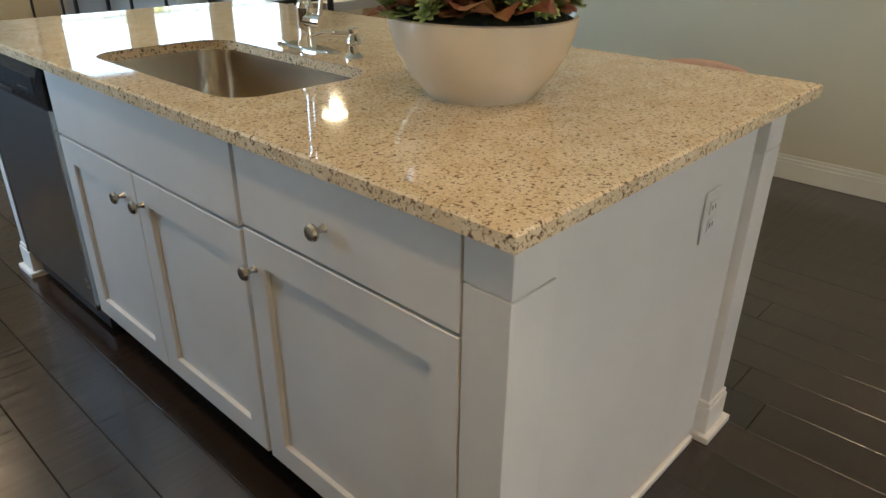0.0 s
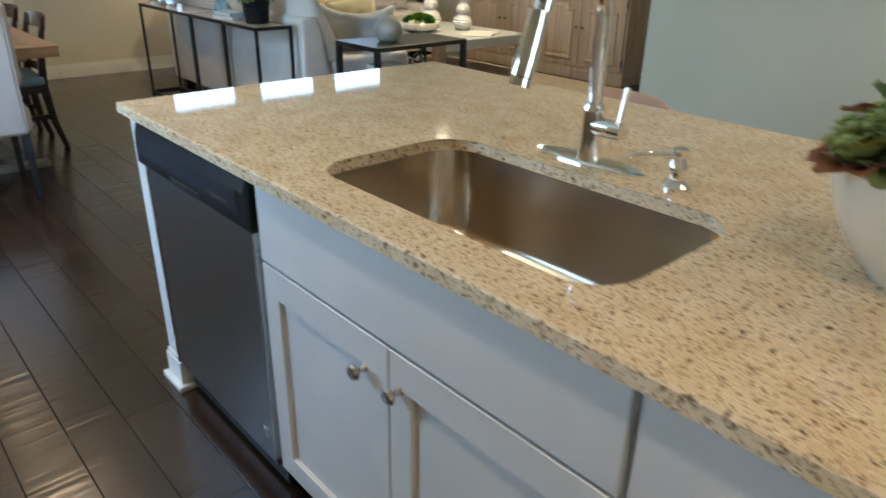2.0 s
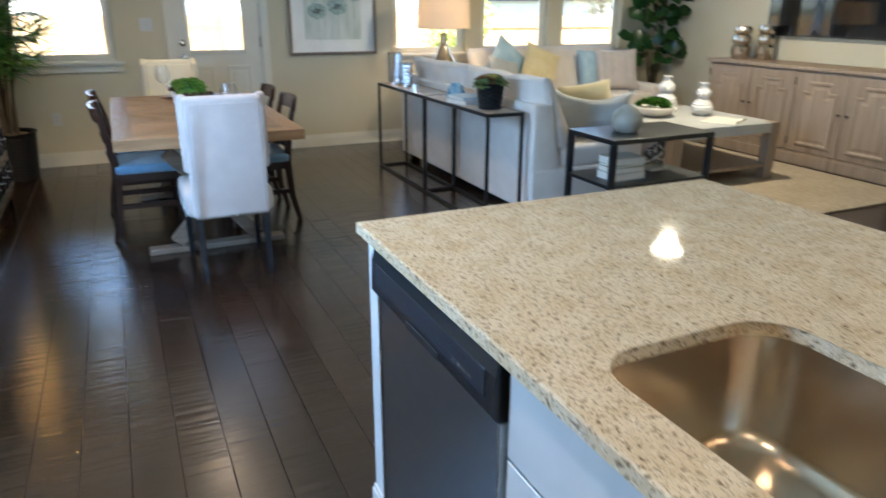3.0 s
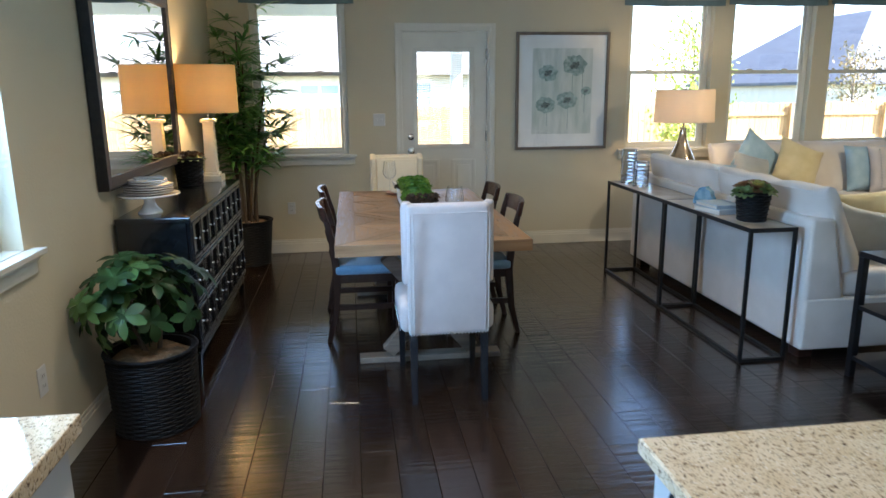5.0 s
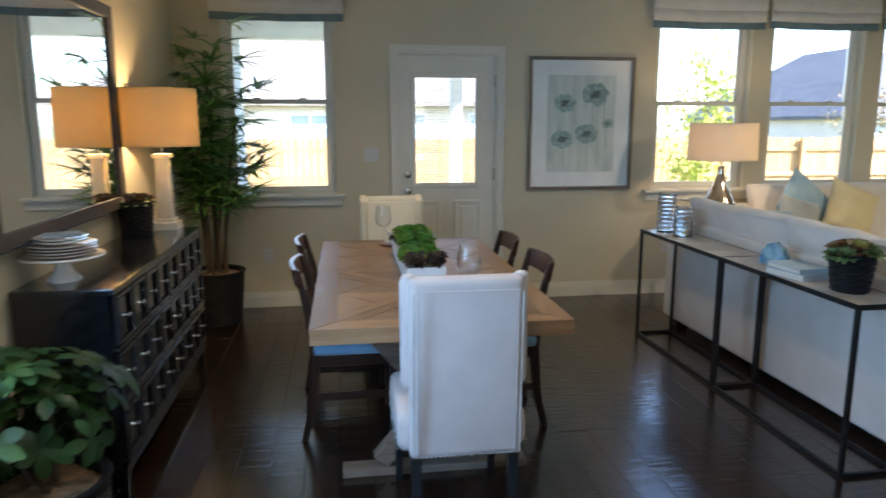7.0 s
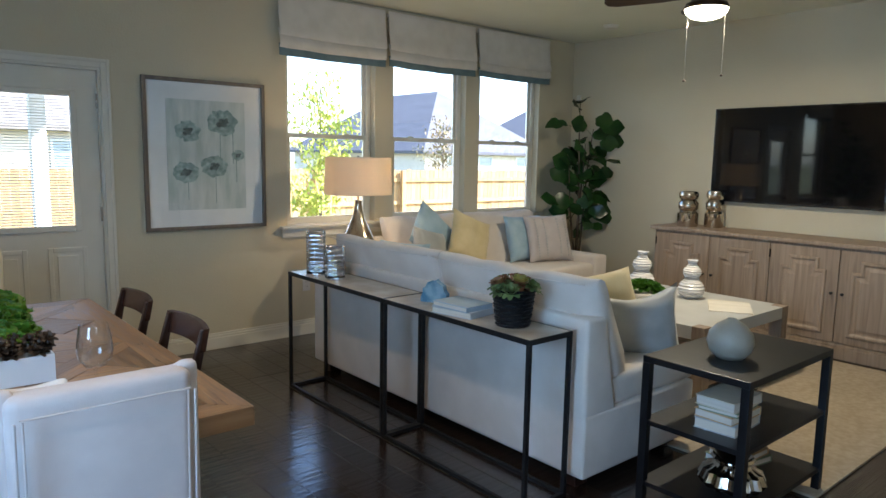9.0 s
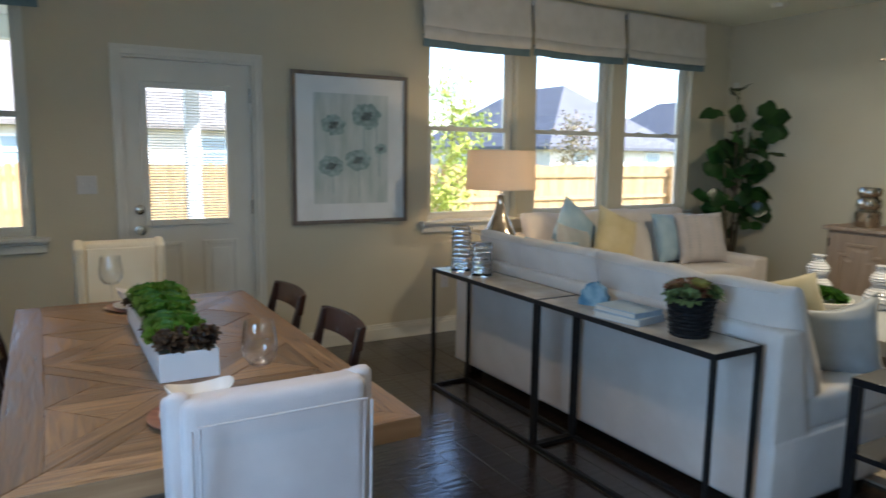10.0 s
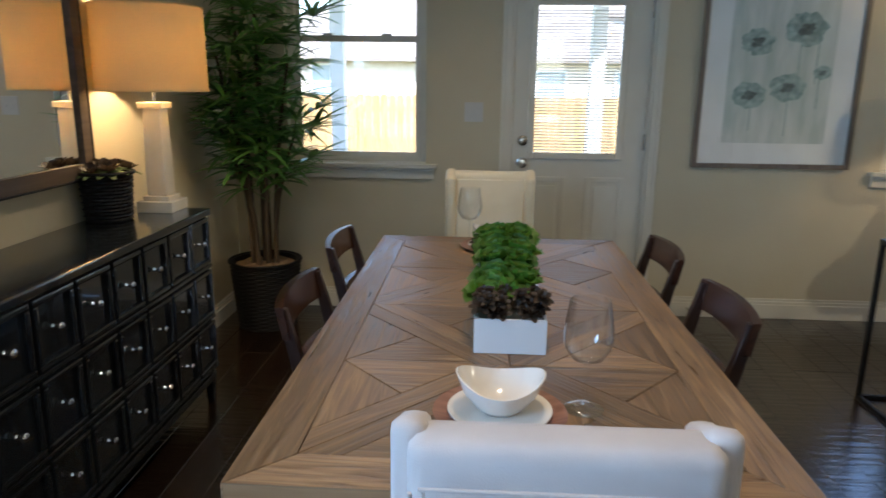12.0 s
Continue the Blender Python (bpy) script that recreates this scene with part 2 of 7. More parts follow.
def tube(points, radius, n=10, bm=None, caps=True):
    """A round bar along a line of points; radius may be one number or one for each point."""
    bm = bm or bmesh.new()
    pts = [Vector(p) for p in points]
    rad = radius if isinstance(radius, (list, tuple)) else [radius] * len(pts)
    rings, side = [], None
    for i, p in enumerate(pts):
        d = (pts[min(i + 1, len(pts) - 1)] - pts[max(i - 1, 0)]).normalized()
        if side is None:
            side = d.orthogonal().normalized()
        side = (side - d * side.dot(d)).normalized()
        up = d.cross(side)
        rings.append([bm.verts.new(p + rad[i] * (math.cos(2 * math.pi * k / n) * side + math.sin(2 * math.pi * k / n) * up)) for k in range(n)])
    for a, b in zip(rings, rings[1:]):
        for k in range(n):
            bm.faces.new((a[k], a[(k + 1) % n], b[(k + 1) % n], b[k]))
    if caps:
        bm.faces.new(rings[0][::-1])
        bm.faces.new(rings[-1])
    return bm


def pillow(w, h, t, n=14, sag=0.0, pinch=0.06, seed=0):
    """A stuffed cushion, w by h, t thick, standing in the xz plane, with pinched corners and soft creases."""
    bm = bmesh.new()
    sides = []
    for s in (-1, 1):
        grid = []
        for i in range(n + 1):
            row = []
            for j in range(n + 1):
                u, v = 2 * i / n - 1, 2 * j / n - 1
                full = max(0.0, (1 - abs(u) ** 2.6) * (1 - abs(v) ** 2.6)) ** 0.42
                ex = 1 - pinch * (1 - abs(v) ** 2) * abs(u) ** 2
                ez = 1 - pinch * (1 - abs(u) ** 2) * abs(v) ** 2
                wob = 0.06 * noise.noise(Vector((u * 2.3 + seed * 7.1, v * 2.3, s * 2 + seed)))
                z = v * ez * h / 2
                row.append(bm.verts.new((u * ex * w / 2, s * (t / 2) * full * (1 + wob * 3) , z + h / 2 - sag * (1 - u * u) * max(0, v))))
            grid.append(row)
        sides.append(grid)
    for s, grid in enumerate(sides):
        for i in range(n):
            for j in range(n):
                q = (grid[i][j], grid[i + 1][j], grid[i + 1][j + 1], grid[i][j + 1])
                bm.faces.new(q if s == 0 else q[::-1])
    bmesh.ops.remove_doubles(bm, verts=bm.verts, dist=0.0005)
    return bm


def mesh_of(name, bm, mat, smooth=False):
    bmesh.ops.recalc_face_normals(bm, faces=bm.faces)
    me = bpy.data.meshes.new(name)
    bm.to_mesh(me)
    bm.free()
    for m in mat if isinstance(mat, (list, tuple)) else (mat,):
        me.materials.append(m)
    if smooth:
        me.polygons.foreach_set("use_smooth", [True] * len(me.polygons))
        me.set_sharp_from_angle(angle=radians(smooth if smooth is not True else 40))
    return me


def part(name, bm, mat, parent, label="", smooth=False, m=None):
    """One mesh object under a thing or under a part."""
    ob = new(name, bm if isinstance(bm, bpy.types.Mesh) else mesh_of(name, bm, mat, smooth))
    ob.parent = parent
    if m is not None:
        ob.matrix_basis = m
    if label:
        tagged(ob, label)
    return ob


def thing(name, m, label, category, group="", kind=""):
    ob = new(name)
    ob.empty_display_size = 0.1
    ob.matrix_basis = m if isinstance(m, Matrix) else Matrix.Translation(m)
    return tagged(ob, label, category, group, kind)


def solid(name, bm, mat, label, category="", kind="", smooth=False, m=None):
    """A thing of one mesh."""
    ob = new(name, mesh_of(name, bm, mat, smooth))
    if m is not None:
        ob.matrix_basis = m
    return tagged(ob, label, category, "", kind)


# ---- the room ----
Y_BACK, X_LEFT, X_RIGHT, Z_CEIL = 8.545, -0.95, 6.57, 2.82
X_KIT, Y_KIT, Y_REAR = 3.95, 3.30, -2.6
T = 0.16
SILL_Z, HEAD_Z = 0.94, 2.46
WIN_BACK = [(-0.60, 0.26), (2.99, 3.86), (4.06, 4.94), (5.13, 6.01)]
DOOR = (0.765, 1.615, 2.085)


def wall_x(name, y0, y1, x0, x1, holes, label):
    """A wall along x with holes (x0, x1, z0, z1)."""
    bm = bmesh.new()
    at = x0
    for a, b, z0, z1 in sorted(holes):
        box(bm, (at, y0, 0), (a, y1, Z_CEIL))
        if z0 > 0:
            box(bm, (a, y0, 0), (b, y1, z0))
        box(bm, (a, y0, z1), (b, y1, Z_CEIL))
        at = b
    box(bm, (at, y0, 0), (x1, y1, Z_CEIL))
    return solid(name, bm, M_WALL, label, kind="structure")


def wall_y(name, x0, x1, y0, y1, holes, label):
    bm = bmesh.new()
    at = y0
    for a, b, z0, z1 in sorted(holes):
        box(bm, (x0, at, 0), (x1, a, Z_CEIL))
        if z0 > 0:
            box(bm, (x0, a, 0), (x1, b, z0))
        box(bm, (x0, a, z1), (x1, b, Z_CEIL))
        at = b
    box(bm, (x0, at, 0), (x1, y1, Z_CEIL))
    return solid(name, bm, M_WALL, label, kind="structure")


LEFT_WIN = (3.38, 4.58)
wall_x("wall_north", Y_BACK, Y_BACK + T, X_LEFT - T, X_RIGHT + T, [(a, b, SILL_Z, HEAD_Z) for a, b in WIN_BACK] + [(DOOR[0], DOOR[1], 0, DOOR[2])], "beige painted wall with windows and a garden door")
wall_y("wall_west", X_LEFT - T, X_LEFT, Y_REAR, Y_BACK, [(LEFT_WIN[0], LEFT_WIN[1], SILL_Z, HEAD_Z)], "beige painted wall behind the sideboard")
wall_y("wall_east", X_RIGHT, X_RIGHT + T, Y_KIT - T, Y_BACK, [], "beige painted wall with the television")
wall_x("wall_return", Y_KIT - T, Y_KIT, X_KIT, X_RIGHT, [], "beige painted wall closing the living room")
wall_y("wall_kitchen", X_KIT, X_KIT + T, Y_REAR, Y_KIT - T, [], "beige painted kitchen wall")
wall_x("wall_south", Y_REAR - T, Y_REAR, X_LEFT - T, X_KIT + T, [(0.6, 2.4, SILL_Z, HEAD_Z)], "beige painted wall behind the kitchen")
ceil = bmesh.new()
box(ceil, (X_LEFT - T, Y_REAR - T, Z_CEIL), (X_RIGHT + T, Y_BACK + T, Z_CEIL + 0.12))
solid("ceiling", ceil, M_CEIL, "plain painted ceiling", kind="structure")


def skirting(name, path_boxes):
    bm = bmesh.new()
    for axis, a, b, face, sign in path_boxes:
        for d, z0, z1 in ((0.016, 0.0, 0.092), (0.011, 0.092, 0.112), (0.006, 0.112, 0.13)):
            lo, hi = sorted((face, face + sign * d))
            if axis == "x":
                box(bm, (a, lo, z0), (b, hi, z1), 0.002, 1)
            else:
                box(bm, (lo, a, z0), (hi, b, z1), 0.002, 1)
    return solid(name, bm, M_TRIM, "white moulded skirting board", kind="structure")


skirting("baseboard", [("x", X_LEFT + 0.016, 0.712, Y_BACK, -1), ("x", 1.678, X_RIGHT - 0.016, Y_BACK, -1), ("y", 3.19, Y_BACK, X_LEFT, 1),
                       ("y", Y_KIT + 0.016, Y_BACK, X_RIGHT, -1), ("x", X_KIT, X_RIGHT, Y_KIT, 1), ("y", Y_REAR, Y_KIT, X_KIT, -1)])


def window(name, a, b, face, along="x", out=1):
    """A single-hung window: vinyl frame, two sashes, two panes, stool and apron."""
    t = tagged(new(name), "white single-hung window with a painted sill", "window", kind="structure")
    if along == "x":
        t.matrix_basis = Matrix.Translation((0, face, 0))
    else:
        t.matrix_basis = Matrix.Translation((face, 0, 0)) @ pose(0, 0, 0, 0, 0, 90)
    y0, y1 = 0.075, 0.135
    mid = 1.685
    part("window_frame", boxes(((a, y0, SILL_Z), (a + 0.045, y1, HEAD_Z)), ((b - 0.045, y0, SILL_Z), (b, y1, HEAD_Z)),
                               ((a + 0.045, y0, HEAD_Z - 0.045), (b - 0.045, y1, HEAD_Z)), ((a + 0.045, y0, SILL_Z), (b - 0.045, y1, SILL_Z + 0.03)), bevel=0.003), M_VINYL, t)
    for s, (z0, z1, d) in enumerate(((SILL_Z + 0.03, mid + 0.018, 0.002), (mid - 0.018, HEAD_Z - 0.045, 0.028))):
        w = 0.026
        lo, hi = y0 + d, y0 + d + 0.024
        sash = part("sash", boxes(((a + 0.046, lo, z0), (a + 0.046 + w, hi, z1)), ((b - 0.046 - w, lo, z0), (b - 0.046, hi, z1)),
                                  ((a + 0.046 + w, lo, z1 - 0.036), (b - 0.046 - w, hi, z1)), ((a + 0.046 + w, lo, z0), (b - 0.046 - w, hi, z0 + 0.03)), bevel=0.002), M_VINYL, t)
        pane = part("pane", boxes(((a + 0.074, lo + 0.009, z0 + 0.032), (b - 0.074, lo + 0.013, z1 - 0.038))), M_GLASS, sash)
        pane.visible_shadow = False
    for x in (a + 0.25, b - 0.25):
        part("sash_lock", boxes(((x - 0.03, y0 - 0.012, mid + 0.016), (x + 0.03, y0 + 0.004, mid + 0.03)), bevel=0.003), M_VINYL, t)
    return t


def sill(name, a, b, face_m):
    st = boxes(((a - 0.07, -0.055, SILL_Z - 0.024), (b + 0.07, 0.0, SILL_Z)), ((a + 0.004, 0.0, SILL_Z - 0.02), (b - 0.004, 0.07, SILL_Z + 0.004)), ((a - 0.05, -0.02, SILL_Z - 0.095), (b + 0.05, -0.001, SILL_Z - 0.024)),
               ((a - 0.055, -0.03, SILL_Z - 0.045), (b + 0.055, -0.021, SILL_Z - 0.024)), bevel=0.004)
    return solid(name, st, M_TRIM, "white painted window stool and apron", kind="structure", m=face_m)


for i, (a, b) in enumerate(WIN_BACK):
    window(f"window_{i + 1}", a, b, Y_BACK)
sill("window_sill", *WIN_BACK[0], pose(0, Y_BACK, 0))
sill("window_sill", WIN_BACK[1][0], WIN_BACK[3][1], pose(0, Y_BACK, 0))
window("window_5", *LEFT_WIN, X_LEFT, along="y")
# unseen rear window, added to let fill daylight into the room
rear_win = window("window_6", -2.4, -0.6, 0.0)
rear_win.matrix_basis = pose(0, Y_REAR, 0, 0, 0, 180)
sill("window_sill", *LEFT_WIN, pose(X_LEFT, 0, 0, 0, 0, 90))

# garden door
dr = tagged(new("door_1"), "white half-glazed garden door, closed", "door", kind="structure")
dr.matrix_basis = Matrix.Translation((0, Y_BACK, 0))
a, b, top = DOOR[0], DOOR[1], DOOR[2]
part("door_frame", boxes(((a, -0.002, 0), (a + 0.022, 0.13, top)), ((b - 0.022, -0.002, 0), (b, 0.13, top)), ((a + 0.022, -0.002, top - 0.022), (b - 0.022, 0.13, top))), M_TRIM, dr)
cas = bmesh.new()
for lo, hi in (((a - 0.052, -0.018, 0), (a + 0.006, -0.003, top + 0.052)), ((b - 0.006, -0.018, 0), (b + 0.052, -0.003, top + 0.052)), ((a + 0.006, -0.018, top - 0.006), (b - 0.006, -0.003, top + 0.052)),
               ((a - 0.052, -0.024, 0), (a - 0.03, -0.0181, top + 0.052)), ((b + 0.03, -0.024, 0), (b + 0.052, -0.0181, top + 0.052)), ((a - 0.03, -0.024, top + 0.03), (b + 0.03, -0.0181, top + 0.052))):
    box(cas, lo, hi, 0.003)
part("casing", cas, M_TRIM, dr)
L0, L1, LZ0, LZ1 = 0.92, 1.42, 1.02, 1.88
slab0, slab1, sy0, sy1 = a + 0.025, b - 0.025, 0.03, 0.074
leaf = part("door_leaf", boxes(((slab0, sy0, 0.015), (L0 - 0.03, sy1, 2.06)), ((L1 + 0.03, sy0, 0.015), (slab1, sy1, 2.06)), ((L0 - 0.03, sy0, 0.015), (L1 + 0.03, sy1, LZ0 - 0.03)), ((L0 - 0.03, sy0, LZ1 + 0.03), (L1 + 0.03, sy1, 2.06))), M_TRIM, dr)
fr = bmesh.new()
for lo, hi in (((L0 - 0.04, 0.014, LZ0 - 0.04), (L0, 0.045, LZ1 + 0.04)), ((L1, 0.014, LZ0 - 0.04), (L1 + 0.04, 0.045, LZ1 + 0.04)), ((L0, 0.014, LZ0 - 0.04), (L1, 0.045, LZ0)), ((L0, 0.014, LZ1), (L1, 0.045, LZ1 + 0.04))):
    box(fr, lo, hi, 0.006)
part("glazing_bead", fr, M_TRIM, leaf)
pane = part("pane", boxes(((L0, 0.048, LZ0), (L1, 0.053, LZ1))), M_GLASS, leaf)
pane.visible_shadow = False
for x0, x1 in ((0.885, 1.125), (1.245, 1.485)):
    pn = boxes(((x0, 0.022, 0.18), (x0 + 0.03, 0.031, 0.87)), ((x1 - 0.03, 0.022, 0.18), (x1, 0.031, 0.87)), ((x0 + 0.03, 0.022, 0.18), (x1 - 0.03, 0.031, 0.21)), ((x0 + 0.03, 0.022, 0.84), (x1 - 0.03, 0.031, 0.87)), bevel=0.004)
    box(pn, (x0 + 0.055, 0.024, 0.235), (x1 - 0.055, 0.031, 0.815), 0.005)
    part("door_panel", pn, M_TRIM, leaf)
knob_profile = [(0.0, 0.0), (0.03, 0.0), (0.032, 0.006), (0.014, 0.012), (0.012, 0.032), (0.024, 0.04), (0.03, 0.052), (0.026, 0.064), (0.0, 0.068)]
part("door_knob", lathe(knob_profile, 20), M_NICKEL, dr, "satin nickel knob", True, m=pose(0.853, 0.03, 0.955, 90))
part("deadbolt", lathe([(0, 0), (0.032, 0), (0.032, 0.014), (0.026, 0.02), (0.01, 0.022), (0.0, 0.022)], 20), M_NICKEL, dr, "satin nickel deadbolt", True, m=pose(0.853, 0.03, 1.09, 90))
for z in (0.25, 1.09, 1.86):
    part("hinge", boxes(((b - 0.034, 0.018, z - 0.05), (b - 0.014, 0.029, z + 0.05)), bevel=0.003), M_NICKEL, dr)

# ---- the garden and the houses beyond ----
GROUND = -0.45
M_GRASS = material("dry_lawn", (0.10, 0.13, 0.045), 0.9, second=(0.22, 0.20, 0.09), scale=6, detail=8, bump=0.4, bump_scale=40, stain=0.3)
M_FENCE = wood("fence_cedar", (0.33, 0.19, 0.075), (0.50, 0.32, 0.14), 0.8, 2, 0.8, 0.16, 0.2)
M_STUCCO = material("house_siding", (0.62, 0.54, 0.44), 0.85, second=(0.68, 0.60, 0.50), scale=3, bump=0.2, bump_scale=40, stain=0.06)
M_SIDING2 = material("house_siding_grey", (0.50, 0.52, 0.55), 0.8, second=(0.56, 0.58, 0.60), scale=3, stain=0.05)
M_ROOF = material("slate_shingles", (0.075, 0.072, 0.082), 0.85, second=(0.13, 0.125, 0.14), scale=5, stretch=(1, 1, 6), bump=0.5, bump_scale=9, stain=0.2)
M_ROOFTAN = material("tan_shingles", (0.19, 0.16, 0.14), 0.9, second=(0.27, 0.235, 0.21), scale=5, stretch=(1, 1, 6), bump=0.4, bump_scale=9, stain=0.2)
M_OUTWHITE = material("exterior_white_paint", (0.72, 0.72, 0.70), 0.6, scale=4, stain=0.05)
M_HWIN = material("house_window_glass", (0.30, 0.36, 0.40), 0.1, scale=2)
M_PATIO = material("patio_concrete", (0.42, 0.40, 0.37), 0.9, second=(0.50, 0.48, 0.45), scale=4, bump=0.2, stain=0.1)
g = bmesh.new()
box(g, (-900, -900, GROUND - 0.3), (900, 900, GROUND))
solid("ground", g, M_GRASS, "dry green lawn", kind="structure")
solid("patio_slab", boxes(((-1.3, Y_BACK + T, GROUND), (2.7, 12.2, -0.06)), bevel=0.01), M_PATIO, "grey concrete patio slab by the door", "patio", "structure")

porch = thing("patio_cover", (0, 0, 0), "white patio roof on square posts", "patio cover")
part("roof", boxes(((-1.4, Y_BACK + T, 2.78), (2.75, 12.4, 2.95))), M_OUTWHITE, porch)
part("beam", boxes(((-1.3, 11.9, 2.55), (2.6, 12.1, 2.78)), bevel=0.008), M_OUTWHITE, porch)
part("beam", boxes(((-1.25, Y_BACK + T, 2.55), (-1.05, 11.9, 2.78)), bevel=0.008), M_OUTWHITE, porch)
for x in (-0.99, 1.82):
    part("post", boxes(((x - 0.075, 11.93, -0.06), (x + 0.075, 12.08, 2.55)), ((x - 0.1, 11.905, -0.06), (x + 0.1, 12.105, 0.1)), bevel=0.006), M_OUTWHITE, porch)


def picket_fence(name, x0, x1, y, top, rails_front, turn, label):
    """A board fence along x; each board is a part, with the rails on one side."""
    f = thing(name, pose(x0, y, GROUND, 0, 0, turn), label, "fence")
    h = top - GROUND
    shapes = []
    for k in range(3):
        bm = bmesh.new()
        hh = h + (k - 1) * 0.012
        vs = [(0.0, 0), (0.138, 0), (0.138, hh - 0.03), (0.11, hh), (0.028, hh), (0.0, hh - 0.03)]
        front = [bm.verts.new((x, 0, z)) for x, z in vs]
        back = [bm.verts.new((x, 0.018, z)) for x, z in vs]
        bm.faces.new(front)
        bm.faces.new(back[::-1])
        for i in range(6):
            j = (i + 1) % 6
            bm.faces.new((front[i], back[i], back[j], front[j]))
        shapes.append(mesh_of("board", bm, M_FENCE))
    n = int((x1 - x0) / 0.146)
    for i in range(n):
        part("board", shapes[rng0.randrange(3)], None, f, m=pose(i * 0.146, rng0.uniform(-0.003, 0.003), 0, 0, 0, rng0.uniform(-0.4, 0.4)))
    side = -0.045 if rails_front else 0.022
    for z in (0.3, h * 0.52, h - 0.25):
        part("rail", boxes(((0, side, z - 0.045), (x1 - x0, side + 0.04, z + 0.045))), M_FENCE, f)
    for i in range(int((x1 - x0) / 2.4) + 1):
        part("post", boxes(((i * 2.4, side - (0.09 if rails_front else -0.04), 0), (i * 2.4 + 0.09, side + (0.0 if rails_front else 0.13), h - 0.02))), M_FENCE, f)
    return f


rng0 = random.Random(5)
picket_fence("fence", -9.0, 8.0, 17.0, 1.22, False, 0, "sunlit cedar board fence across the garden")
picket_fence("fence", 8.0, 34.0, 17.0, 1.22, True, 0, "cedar board fence with rails and posts facing the house")


def hip_roof(bm, x0, x1, y0, y1, z, rise, over=0.45):
    """A hipped roof with a small thickness at the eaves."""
    x0, x1, y0, y1 = x0 - over, x1 + over, y0 - over, y1 + over
    w, d = x1 - x0, y1 - y0
    run = min(w, d) / 2
    r0, r1 = ((x0 + run, (y0 + y1) / 2), (x1 - run, (y0 + y1) / 2)) if w >= d else (((x0 + x1) / 2, y0 + run), ((x0 + x1) / 2, y1 - run))
    base = [bm.verts.new((x, y, z)) for x, y in ((x0, y0), (x1, y0), (x1, y1), (x0, y1))]
    low = [bm.verts.new((v.co.x, v.co.y, z - 0.16)) for v in base]
    a, b = bm.verts.new((*r0, z + rise)), bm.verts.new((*r1, z + rise))
    for i in range(4):
        bm.faces.new((base[i], base[(i + 1) % 4], low[(i + 1) % 4], low[i]))
    bm.faces.new(low)
    if w >= d:
        for f in ((base[0], base[1], b, a), (base[1], base[2], b), (base[2], base[3], a, b), (base[3], base[0], a)):
            bm.faces.new(f)
    else:
        for f in ((base[0], base[1], a), (base[1], base[2], b, a), (base[2], base[3], b), (base[3], base[0], a, b)):
            bm.faces.new(f)
    return bm


def house(x0, x1, y0, y1, eave, rise, wall, roof, windows, label, upper=None):
    """A house: walls, hipped roof, and windows on the side that faces the garden."""
    h = thing("house", (0, 0, GROUND), label, "house")
    e = eave - GROUND
    part("wall", boxes(((x0, y0, 0), (x1, y1, e))), wall, h)
    part("roof", hip_roof(bmesh.new(), x0, x1, y0, y1, e + 0.1, rise), roof, h)
    if upper:
        u0, u1, v0, ue, ur = upper
        part("wall", boxes(((u0, v0, e), (u1, y1, ue - GROUND))), M_SIDING2, h, "pale grey upper storey")
        part("roof", hip_roof(bmesh.new(), u0, u1, v0, y1, ue - GROUND + 0.1, ur), roof, h)
    for wx, wz, ww, wh, wy in windows:
        z = wz - GROUND
        w = part("window", boxes(((wx - 0.07, wy - 0.05, z - 0.07), (wx, wy - 0.002, z + wh + 0.07)), ((wx + ww, wy - 0.05, z - 0.07), (wx + ww + 0.07, wy - 0.002, z + wh + 0.07)),
                                 ((wx, wy - 0.05, z + wh), (wx + ww, wy - 0.002, z + wh + 0.07)), ((wx, wy - 0.05, z - 0.07), (wx + ww, wy - 0.002, z)),
                                 ((wx, wy - 0.04, z + wh * 0.5 - 0.03), (wx + ww, wy - 0.02, z + wh * 0.5 + 0.03))), M_OUTWHITE, h)
        part("pane", boxes(((wx, wy - 0.015, z), (wx + ww, wy - 0.004, z + wh))), M_HWIN, w)
    return h


house(-9.0, 7.5, 28.0, 38.0, 2.2, 2.6, M_STUCCO, M_ROOFTAN, [(-5.2, 0.9, 0.8, 1.1, 28.0), (-1.45, 0.95, 0.62, 0.85, 28.0), (-0.72, 0.95, 0.62, 0.85, 28.0), (2.4, 0.95, 0.9, 0.9, 28.0), (5.0, 0.95, 0.9, 0.9, 28.0),
      (-4.15, 2.95, 0.62, 1.0, 33.0), (2.0, 3.0, 0.8, 1.0, 33.0)],
      "beige house with tan shingle roof and pale upper storey", upper=(-4.9, 6.5, 33.0, 4.1, 2.6))
house(23.55, 32.85, 32.45, 47.0, 1.8, 3.75, M_STUCCO, M_ROOF, [(25.2, 0.5, 1.0, 1.1, 32.45), (27.5, 0.5, 1.0, 1.1, 32.45), (30.6, 0.5, 1.0, 1.1, 32.45)], "beige house with a dark slate hipped roof")
house(45.0, 54.2, 38.5, 54.0, 2.3, 3.8, M_STUCCO, M_ROOF, [(46.5, 0.8, 1.0, 1.1, 38.5), (50.0, 0.8, 1.0, 1.1, 38.5)], "beige bungalow with a slate hipped roof")

M_BARK = material("bark", (0.10, 0.075, 0.05), 0.9, second=(0.17, 0.13, 0.09), scale=12, stretch=(1, 1, 0.2), bump=0.5, bump_scale=30)
M_LEAFY = material("yellow_green_leaves", (0.26, 0.34, 0.03), 0.6, second=(0.55, 0.52, 0.08), scale=3, low=0.3, high=0.7)
M_LEAFO = material("russet_leaves", (0.14, 0.15, 0.05), 0.6, second=(0.30, 0.17, 0.06), scale=3, low=0.3, high=0.7)


